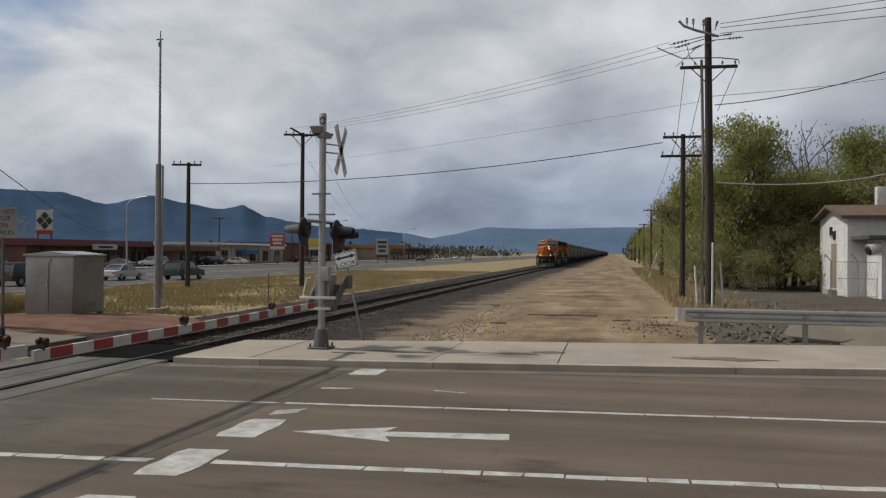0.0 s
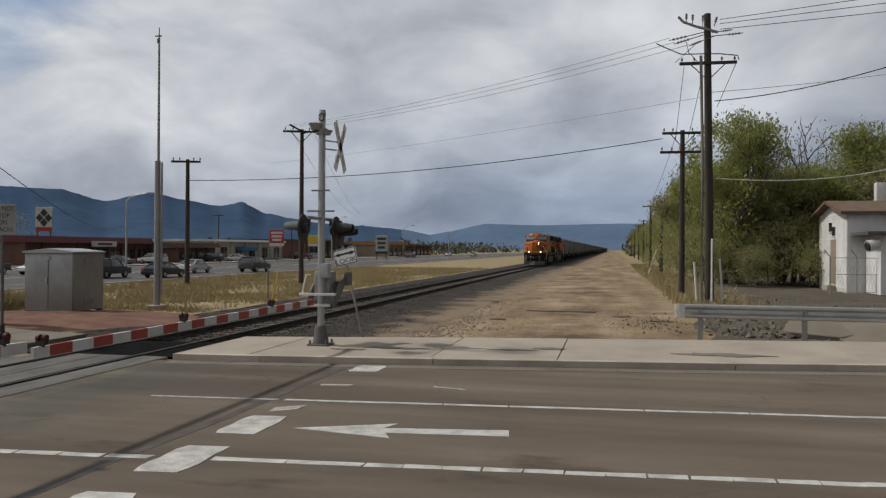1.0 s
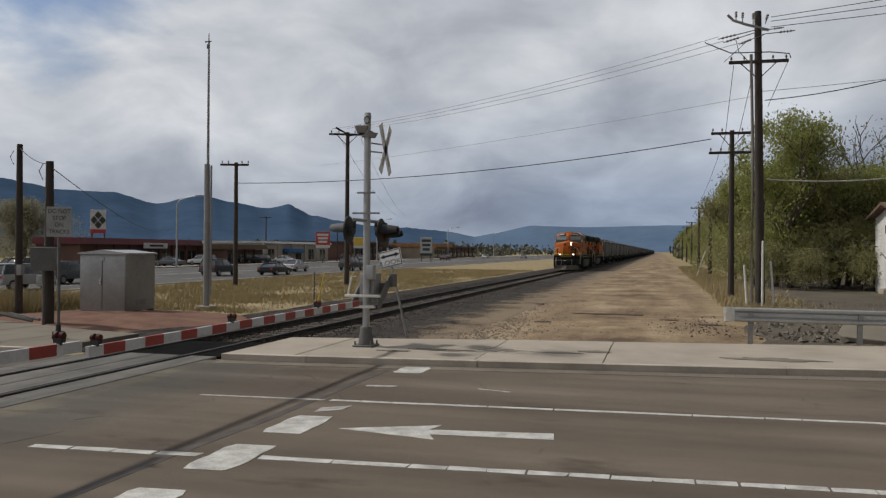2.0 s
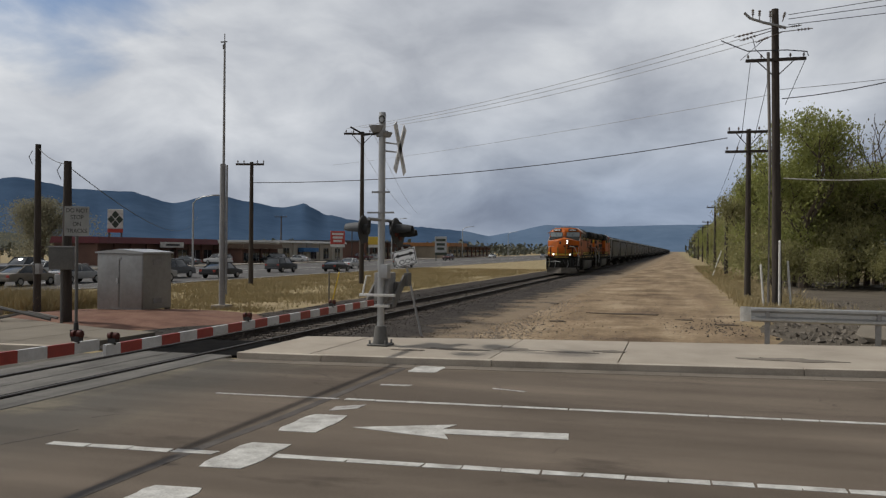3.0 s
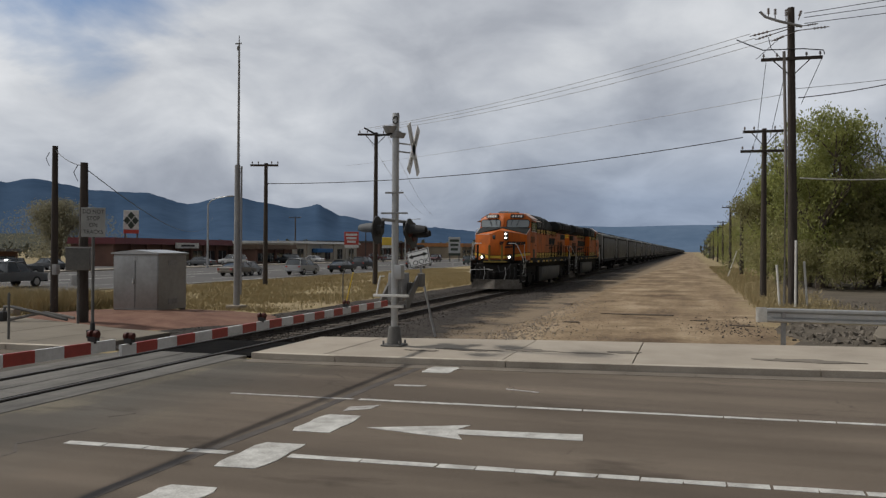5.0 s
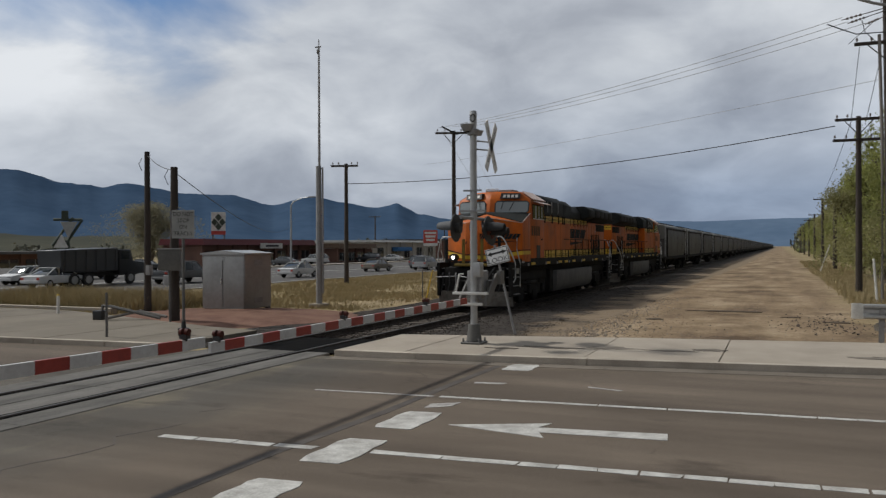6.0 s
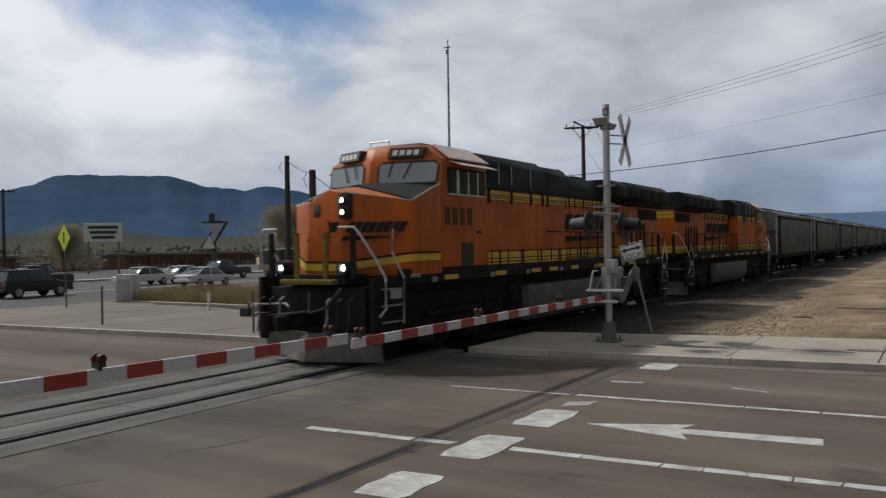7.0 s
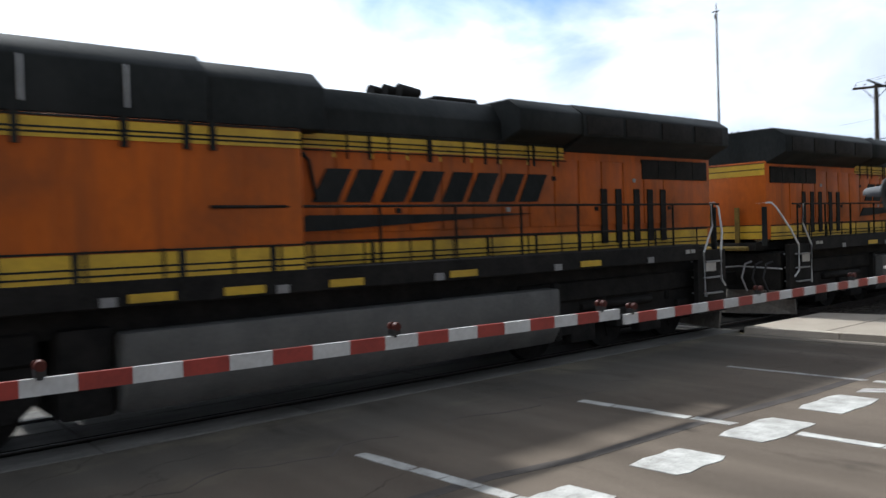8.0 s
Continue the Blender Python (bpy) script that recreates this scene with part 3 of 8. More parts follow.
def kerb_y(x):
    """The far edge of the road: straight west of the track, flaring out east of it."""
    if x < -6:
        return 14.25 + (x + 6) * SLOPE
    return 14.25 + (x + 6) * 0.133 + max(0, x + 2) ** 2 * 0.003


def back_y(x):
    return 17.75 + (x + 6) * 0.235 if x < -4 else 18.22 + (x + 4) * 0.182


FAR_SCALE = 1.27
FAR = Matrix.Translation((0, 0, 2.2 * (1 - FAR_SCALE))) @ Matrix.Scale(FAR_SCALE, 4)   # the lower ground beyond the track, farther out
LOW_Z = 2.2 - (2.2 + 0.012) * FAR_SCALE


def far_out(ob):
    ob.matrix_basis = FAR @ ob.matrix_basis
    return ob


bm = bmesh.new()
gx = [-4800, -2000, -700, -250, -122, -106, -70, -37.3, -35, -33, -31, -29.5, -25, -15, -13.2, -12.0, -8.2, -7.0, -4, 0, 20, 80, 300, 1200, 4800]
gy_ = [-4800, -1200, -300, -60, 0, 15, 16.95, 17.8, 30, 60, 120, 250, 500, 1000, 2200, 4800]
gv = [[bm.verts.new((x, y, -0.24 if -12.5 < x < -8 and y > 17 else -0.045 if x >= -29.5 else LOW_Z - 1.3 if x < -110 else LOW_Z - 0.04 if x <= -37.2 else -0.045 + (LOW_Z + 0.005) * (-29.5 - x) / 7.7)) for y in gy_] for x in gx]
for u, v in zip(gv, gv[1:]):
    for k in range(len(gy_) - 1):
        bm.faces.new((u[k], v[k], v[k + 1], u[k + 1]))
setting("ground", bm, M["ground"], "dry grass and bare dirt beside the track")

bm = bmesh.new()
xs = [-31 + i for i in range(0, 92)]
poly = [(x, kerb_y(x)) for x in xs][::-1] + [(-31, -11), (60, -6)]
bm_prism(bm, poly[::-1], -0.3, 0.0)
setting("road", bm, M["asphalt"], "worn grey-brown asphalt road before the crossing")
bm = bmesh.new()
q = [(-31, -11, 0.0), (-31, kerb_y(-31), 0.0), (-31, 19, -0.06), (-37.6, 25, LOW_Z + 0.012), (-37.6, -14, LOW_Z + 0.012)]
top_v = [bm.verts.new(p) for p in q]
low_v = [bm.verts.new((p[0], p[1], p[2] - 0.4)) for p in q]
bm.faces.new(top_v)
bm.faces.new(low_v[::-1])
for i in range(5):
    bm.faces.new((top_v[i], top_v[(i + 1) % 5], low_v[(i + 1) % 5], low_v[i]))
setting("road_ramp", bm, M["asphalt"], "asphalt road sloping down to the highway")

bm = bmesh.new()
bm_prism(bm, [(-53, -400), (-29.5, -400), (-29.5, 1500), (-53, 1500)], -0.3, -0.012)
far_out(setting("highway", bm, M["highway"], "wide grey asphalt highway beyond the track"))
bm = bmesh.new()
for x in (-33.2, -36.8, -44.0, -47.6):
    for i in range(60):
        bm_box(bm, (0.14, 3, 0.006), (x, 16 + i * 12, -0.008))
for x in (-30.1, -40.0, -40.6, -52.2):
    bm_box(bm, (0.14, 700, 0.006), (x, 366, -0.008))
far_out(setting("highway_markings", bm, M["paint"], "white lane lines on the highway"))
bm = bmesh.new()
bm_prism(bm, [(-54.6, 14), (-53, 14), (-53, 400), (-54.6, 400)], -0.3, 0.12)
far_out(setting("highway_kerb", bm, M["kerb"], "pale concrete kerb along the highway"))
bm = bmesh.new()
bm_prism(bm, [(-82, 20), (-54.6, 20), (-54.6, 200), (-82, 200)], -0.3, 0.0)
far_out(setting("parking_lot", bm, M["highway"], "grey asphalt car park before the shops"))

# painted markings on the road
def line_y(x, y0):
    return y0 + x * SLOPE


def road_line(name, y0, x0, x1, w, material, step=0.0, gap=0.0):
    bm = bmesh.new()
    x = x0
    while x < x1 - 0.05:
        e = min(x1, x + (step or 99)) - gap * rng.uniform(0.3, 1.0)
        a, b = rng.uniform(-0.012, 0.012), rng.uniform(-0.012, 0.012)
        bm_prism(bm, [(x, line_y(x, y0) - w / 2 + a), (e, line_y(e, y0) - w / 2 + b), (e + rng.uniform(-.01, .02), line_y(e, y0) + w / 2 + a), (x + rng.uniform(-.02, .01), line_y(x, y0) + w / 2 + b)], -0.002, 0.005)
        x += step or 99
    return setting(name, bm, material, "worn white lane line")


road_line("lane_line_far", 11.21, -4.62, 60, 0.11, M["paint"], 0.46, 0.026)
road_line("lane_line_far_faded", 11.21, -6.65, -4.7, 0.085, M["paint_worn"], 1.1, 0.03)
road_line("lane_line_mid", 7.93, -6.7, -4.7, 0.14, M["paint"], 0.5, 0.03)
road_line("lane_line_mid_long", 7.97, -4.05, 60, 0.14, M["paint"], 0.40, 0.028)
road_line("lane_line_near", 4.63, -6.7, 30, 0.14, M["paint"], 0.40, 0.028)

STOP_BARS = [(13.55, 14.28, 0.52), (8.66, 9.68, 0.52), (7.0, 8.05, 0.52), (5.55, 6.33, 0.52), (4.1, 4.75, 0.52), (2.2, 3.3, 0.52)]
for k, (y0, y1, w) in enumerate(STOP_BARS):
    bm = bmesh.new()
    x0 = -4.62
    out = []
    for i in range(7):
        out.append((x0 + 0.014 * math.sin(i * 2.1 + k) + (0.03 if i in (0, 6) else 0.0), y1 + (y0 - y1) * i / 6))
    for i in range(7):
        out.append((x0 + w + 0.016 * math.sin(i * 1.7 + 2 * k) - (0.03 if i in (0, 6) else 0.0), y0 + (y1 - y0) * i / 6 + 0.05))
    bm_prism(bm, out, -0.002, 0.0065)
    setting("stop_bar", bm, M["paint"], "worn white stop bar paint block")
for x0, y0, x1, y1, w in ((-4.56, 12.12, -4.1, 12.2, 0.13), (-2.76, 12.37, -2.25, 12.24, 0.07), (-4.5, 10.1, -4.2, 10.35, 0.3)):
    bm = bmesh.new()
    bm_prism(bm, [(x0, y0 - w / 2), (x1, y1 - w / 2), (x1 + 0.03, y1 + w / 2), (x0 - 0.03, y0 + w / 2)], -0.002, 0.005)
    setting("paint_scrap", bm, M["paint_worn"], "remnant of worn white paint")
bm = bmesh.new()
bm_prism(bm, [(-3.80, 9.12), (-2.52, 8.90), (-2.64, 9.14), (-1.18, 9.29), (-1.22, 9.61), (-2.72, 9.38), (-2.62, 9.66)], -0.002, 0.006)
setting("turn_arrow", bm, M["paint"], "white painted straight lane arrow")
bm = bmesh.new()
seam = [(-4.80, 14.25), (-4.86, 12.0), (-4.88, 9.5), (-5.02, 7.2), (-5.06, 5.4), (-5.24, 4.4), (-5.3, 0.0)]
for (xa, ya), (xb, yb) in zip(seam, seam[1:]):
    bm_prism(bm, [(xa - 0.07, ya), (xb - 0.07, yb), (xb + 0.07, yb), (xa + 0.07, ya)], -0.002, 0.003)
setting("tar_seam", bm, M["tar"], "dark tar-filled seam across the asphalt")
bm = bmesh.new()
crack = [(-7.0 + 0.14 * math.sin(i * 1.3) + 0.07 * math.sin(i * 3.7), -4 + i * 0.3) for i in range(44)]
for i, ((xa, ya), (xb, yb)) in enumerate(zip(crack, crack[1:])):
    if i % 11 in (7, 8):
        continue
    w = 0.008 + 0.008 * abs(math.sin(i * 0.9))
    bm_prism(bm, [(xa - w, ya), (xb - w, yb), (xb + w, yb), (xa + w, ya)], -0.002, 0.0025)
setting("asphalt_crack", bm, M["tar"], "dark crack running along the asphalt beside the rails")

# kerbs and walks, east of the track
def slab_strip(prefix, stations, front, back, z0, z1, material, parent, gap=0.008):
    for x0, x1 in zip(stations, stations[1:]):
        bm = bmesh.new()
        a, b = x0 + gap, x1 - gap
        bm_prism(bm, [(a, front(a)), (b, front(b)), (b, back(b)), (a, back(a))], z0, z1 + rng.uniform(-0.004, 0.004))
        bevel(bm, 0.008, 1)
        part(prefix, bm, material, parent)


walk_east = thing("sidewalk_east", "pale concrete sidewalk slabs beside the road", "sidewalk")
tagged(walk_east, kind="structure")
st = [-8.35, -6.9, -3.4, -1.02, 4.6, 10.4, 14.5, 20]


def apron(x):
    """Height of the kerb: it runs down to the road beside the mast."""
    return 0.13 if x > -7 else 0.06


slab_strip("slab", st, lambda x: kerb_y(x) + 0.17, lambda x: back_y(x) if x < 5 else back_y(5) + (x - 5) * 0.12, -0.25, 0.125, M["concrete"], walk_east)
kerb_east = thing("kerb_east", "worn concrete kerb with a rounded edge", "kerb")
tagged(kerb_east, kind="structure")
slab_strip("kerb_stone", [-8.35, -6.6, -3.3, 2.2, 6.9, 11, 15, 20], kerb_y, lambda x: kerb_y(x) + 0.16, -0.25, 0.13, M["kerb"], kerb_east, 0.006)
bm = bmesh.new()
for x in [-8.3 + 0.6 * i for i in range(46)]:
    bm_prism(bm, [(x, kerb_y(x) - 0.42), (x + 0.59, kerb_y(x + 0.59) - 0.42), (x + 0.59, kerb_y(x + 0.59) - 0.005), (x, kerb_y(x) - 0.005)], -0.2, 0.006)
setting("gutter", bm, M["gutter"], "stained concrete gutter pan along the kerb")

# dark irregular patches on the slabs east of the mast
rs = random.Random(17)
for cx, cy, rx, ry in ((-4.4, 16.0, 0.65, 0.14), (-3.2, 16.35, 0.55, 0.22), (-2.0, 16.3, 0.5, 0.12), (-1.3, 16.7, 0.35, 0.2), (2.2, 16.6, 0.9, 0.25), (-5.3, 15.55, 0.4, 0.1)):
    bm = bmesh.new()
    bm_prism(bm, [(cx + rx * math.cos(k * math.tau / 18) * rs.uniform(0.55, 1.25), cy + ry * math.sin(k * math.tau / 18) * rs.uniform(0.5, 1.3)) for k in range(18)], 0.10, 0.1345)
    setting("stain", bm, M["stain"], "dark irregular patch on the concrete slabs")

# walk west of the track
bm = bmesh.new()
walk_west = thing("sidewalk_west", "pale concrete sidewalk beyond the track", "sidewalk")
tagged(walk_west, kind="structure")


def west_front(x):
    base = kerb_y(x)
    return base + (max(0, -23.5 - x) ** 2) * 0.11


slab_strip("slab", [-29.6, -28, -26, -24, -22, -20, -18, -16, -14, -12.3], lambda x: west_front(x) + 0.17, lambda x: 16.9 + max(0, min(-x - 13, 9.5)) * 0.34 + max(0, -26 - x) * 0.9, -0.25, 0.11, M["concrete_dirty"], walk_west)
kerb_west = thing("kerb_west", "worn concrete kerb beyond the track", "kerb")
tagged(kerb_west, kind="structure")
slab_strip("kerb_stone", [-29.6, -28.5, -27, -25.5, -24, -22, -20, -18, -16, -14, -12.3], west_front, lambda x: west_front(x) + 0.16, -0.25, 0.12, M["kerb"], kerb_west, 0.006)
bm = bmesh.new()
for x0, x1, y0, y1 in ((-29.3, -22.4, 20.6, 20.9), (-22.4, -21.0, 20.6, 20.9)):
    bm_prism(bm, [(x0, y0), (x1, y0), (x1, y1), (x0, y1)], -0.2, 0.16)
setting("edging", bm, M["concrete"], "low pale concrete edging behind the walk")

# ---- track ----
TRACK_X, GAUGE = -10.07, 1.435
RAIL_TOP = 0.03


def rail_outline(x):
    return [(x - 0.07, RAIL_TOP - 0.17), (x + 0.07, RAIL_TOP - 0.17), (x + 0.07, RAIL_TOP - 0.15), (x + 0.012, RAIL_TOP - 0.13), (x + 0.012, RAIL_TOP - 0.045),
            (x + 0.036, RAIL_TOP - 0.035), (x + 0.036, RAIL_TOP - 0.006), (x + 0.028, RAIL_TOP), (x - 0.028, RAIL_TOP), (x - 0.036, RAIL_TOP - 0.006), (x - 0.036, RAIL_TOP - 0.035), (x - 0.012, RAIL_TOP - 0.045), (x - 0.012, RAIL_TOP - 0.13), (x - 0.07, RAIL_TOP - 0.15)]


track = thing("railway_track", "single rusty railway track on dark ballast", "railway track")
tagged(track, kind="structure")
for side in (-1, 1):
    bm = bmesh.new()
    bm_extrude(bm, rail_outline(TRACK_X + side * (GAUGE / 2 + 0.036)), "y", -60, 1500)
    rail = part("rail", bm, M["rail"], track, "dark rusty steel rail")
    bm = bmesh.new()
    bm_box(bm, (0.05, 1560, 0.004), (TRACK_X + side * (GAUGE / 2 + 0.036), 720, RAIL_TOP + 0.001))
    part("rail_head", bm, M["railtop"], rail, "polished running surface")
bm = bmesh.new()
ys = [14.45 + i * 0.5 for i in range(150)] + [90 + i * 12 for i in range(120)]
cols = [(-14.4, -0.09), (-13.2, -0.02), (-12.2, 0.0), (-11.4, -0.15), (-10.07, -0.15), (-8.7, -0.15), (-7.9, -0.02), (-6.6, -0.012), (-5.4, -0.03), (-4.7, -0.09)]
grid = []
for y in ys:
    row = []
    for i, (x, z) in enumerate(cols):
        edge_x = (0.5 * noise.noise((y * 0.2, i, 3)) + (0.012 * min(y, 120) if i > 7 else 0)) if i in (0, 1, 7, 8, 9) else 0
        row.append(bm.verts.new((x + edge_x - (max(0, 18 - y) * 0.35 if i > 6 else 0), y, (z if y > 17 or z > -0.1 else -0.025) + 0.012 * noise.noise((x * 2, y * 1.7, 0)))))
    grid.append(row)
for u, v in zip(grid, grid[1:]):
    for k in range(len(cols) - 1):
        bm.faces.new((u[k], u[k + 1], v[k + 1], v[k]))
setting("ballast", bm, M["ballast"], "dark grey stone ballast bed")

# crossing panels
panels = thing("crossing_panels", "grey concrete crossing panels between the rails", "railway crossing")
tagged(panels, kind="structure")
for x0, x1 in ((TRACK_X - 0.64, TRACK_X - 0.012), (TRACK_X + 0.012, TRACK_X + 0.64), (TRACK_X + 0.84, TRACK_X + 1.42), (TRACK_X - 1.42, TRACK_X - 0.81)):
    for i in range(10):
        y0 = -10 + i * 2.44
        bm = bmesh.new()
        bm_box(bm, (x1 - x0, 2.425, 0.3), ((x0 + x1) / 2, y0 + 1.22, -0.137 + rng.uniform(-0.003, 0.003)))
        bevel(bm, 0.012, 1)
        part("panel", bm, M["panel"], panels)
# black strips paint the shade down in the flangeways
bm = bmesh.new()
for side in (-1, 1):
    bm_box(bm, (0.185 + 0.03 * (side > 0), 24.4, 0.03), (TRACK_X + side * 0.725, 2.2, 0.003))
setting("flangeway", bm, M["recess_dark"], "black strip painting the shade in the flangeway beside the rails")
# flat black sheet paints the shaded pit; no hole is cut
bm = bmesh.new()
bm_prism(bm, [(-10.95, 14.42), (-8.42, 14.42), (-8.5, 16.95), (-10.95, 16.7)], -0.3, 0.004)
setting("crossing_pit", bm, M["recess_dark"], "flat black sheet painting the shaded gap at the end of the crossing panels")

# ---- mountains ----
RIDGE = [(-40, 1.2), (-20, 1.6), (-8, 1.9), (0, 1.85), (5, 1.72), (9, 1.82), (11.4, 1.3), (13, 1.0), (14.7, 1.35), (18, 1.62), (21, 1.8), (24.6, 2.4), (26.2, 3.2), (27.7, 2.85), (30, 3.25), (32.3, 3.7), (35, 3.0),
         (37.6, 3.7), (41, 3.78), (44.4, 4.4), (46, 4.1), (48.5, 4.35), (51, 5.05), (57.8, 5.0), (59.3, 4.3), (61, 3.9), (65, 4.1), (75, 4.0), (100, 3.2), (140, 2.5)]


def ridge_el(az):
    for (a, ea), (b, eb) in zip(RIDGE, RIDGE[1:]):
        if a <= az <= b:
            f = (az - a) / (b - a)
            f = 0.6 * f + 0.4 * f * f * (3 - 2 * f)
            return ea + (eb - ea) * f
    return 1.5


def range_mesh(name, dist, depth, height, a0, a1, step, material, label, rough=0.04):
    """A mountain range seen as real relief: rows of slopes rising to a crest, with spurs."""
    bm = bmesh.new()
    rows = []
    n_rows = 9
    az = a0
    while az <= a1:
        col = []
        top = height(az)
        for k in range(n_rows):
            f = k / (n_rows - 1)
            d = dist - depth * (1 - f)
            spur = noise.noise((az * 0.33, f * 2.0, 5.0)) * 0.5 + noise.noise((az * 1.3, f * 3, 1.0)) * 0.25
            z = d * math.tan(radians(top)) * (f ** 1.25) * (1 + (0.35 * spur * (1 - f)))
            z += rough * d * 0.01 * (noise.noise((az * 1.1, f * 5, 9)) + 0.5 * noise.noise((az * 3.4, f * 9, 4))) * (0.3 + f)
            a = radians(az)
            col.append(bm.verts.new((-math.sin(a) * d, math.cos(a) * d, z - 4 * (f == 0))))
        rows.append(col)
        az += step
    for u, v in zip(rows, rows[1:]):
        for k in range(n_rows - 1):
            bm.faces.new((u[k], v[k], v[k + 1], u[k + 1]))
    ob = setting(name, bm, material, label, True)
    return ob


range_mesh("backdrop_mountains", 4200, 1500, ridge_el, 15, 120, 0.22, M["mount"], "forested mountains under cloud, with haze blue painted in", 0.11)
range_mesh("backdrop_mountains_far", 4500, 700, lambda a: ridge_el(a) if a < 16 else 1.2, -45, 18, 0.4, M["mount_far"], "distant mountain ridge paled by painted haze", 0.02)
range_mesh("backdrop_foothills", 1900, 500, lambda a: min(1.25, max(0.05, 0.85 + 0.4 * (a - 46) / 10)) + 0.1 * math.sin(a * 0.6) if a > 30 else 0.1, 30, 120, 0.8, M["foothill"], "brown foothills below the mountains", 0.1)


# ---- train ----
def train_y(t):
    """Where the front coupler of the leading engine is."""
    return 120.0 - 16.2 * t + 0.07 * t * t




def wheelset(parent, y, r):
    bm = bmesh.new()
    for s in (-1, 1):
        bm_cyl(bm, r, r, (s * 0.69, 0, 0), (s * 0.80, 0, 0), 20)
        bm_cyl(bm, r + 0.025, r + 0.025, (s * 0.665, 0, 0), (s * 0.69, 0, 0), 20)
        bm_box(bm, (0.02, r * 1.3, 0.10), (s * 0.806, 0, 0))
        bm_box(bm, (0.02, 0.10, r * 1.3), (s * 0.806, 0, 0))
    bm_cyl(bm, 0.09, 0.09, (-0.95, 0, 0), (0.95, 0, 0), 10)
    ob = part("wheelset", bm, M["loco_black"], parent, "black steel wheels on an axle", True)
    ob.matrix_basis = pose(0, y, r)
    return ob


def logo_bars(parent, name, origin, u, v, n, w, h, material):
    """Slanted plain bars with a long wedge below, in place of a lettered mark."""
    bm = bmesh.new()

    def quad(a, b, c, d):
        vs = [bm.verts.new(Vector(origin) + Vector(u) * p + Vector(v) * q + Vector(n) * 0.02) for p, q in (a, b, c, d)]
        ws = [bm.verts.new(x.co - Vector(n) * 0.03) for x in vs]
        bm.faces.new(vs)
        bm.faces.new(ws[::-1])
        for i in range(4):
            bm.faces.new((vs[i], ws[i], ws[(i + 1) % 4], vs[(i + 1) % 4]))
    step = w / 4
    lean = 0.55 * h
    for i in range(4):
        x = i * step
        for p, q in ((0.0, 0.36), (0.46, 0.84)):
            quad((x + p * step, 0), (x + q * step, 0), (x + q * step + lean, h), (x + p * step + lean, h))
    quad((-0.07 * w, -0.86 * h), (0.05 * w, -0.84 * h), (w * 0.94, -0.42 * h), (-0.02 * w, -0.38 * h))
    return part(name, bm, material, parent, "dark slanted block marking")


def bars(parent, name, origin, u, v, n, count, w, h, pitch, material, label):
    for i in range(count):
        bm = bmesh.new()
        o = Vector(origin) + Vector(u) * (i * pitch)
        vs = [bm.verts.new(o + Vector(u) * p + Vector(v) * q + Vector(n) * 0.007) for p, q in ((0, 0), (w, 0), (w, h), (0, h))]
        ws = [bm.verts.new(x.co - Vector(n) * 0.006) for x in vs]
        bm.faces.new(vs)
        bm.faces.new(ws[::-1])
        for k in range(4):
            bm.faces.new((vs[k], ws[k], ws[(k + 1) % 4], vs[(k + 1) % 4]))
        part(name, bm, material, parent, label)


def bm_ring(bm, x, z, r_out, r_in, ya, yb, seg=16):
    """A short tube along y round (x, z)."""
    loops = []
    for r, y in ((r_out, yb), (r_out, ya), (r_in, ya), (r_in, yb)):
        loops.append([bm.verts.new((x + r * math.cos(k * math.tau / seg), y, z + r * math.sin(k * math.tau / seg))) for k in range(seg)])
    for a, b in zip(loops, loops[1:] + loops[:1]):
        for k in range(seg):
            bm.faces.new((a[k], a[(k + 1) % seg], b[(k + 1) % seg], b[k]))
    bmesh.ops.recalc_face_normals(bm, faces=bm.faces[:])


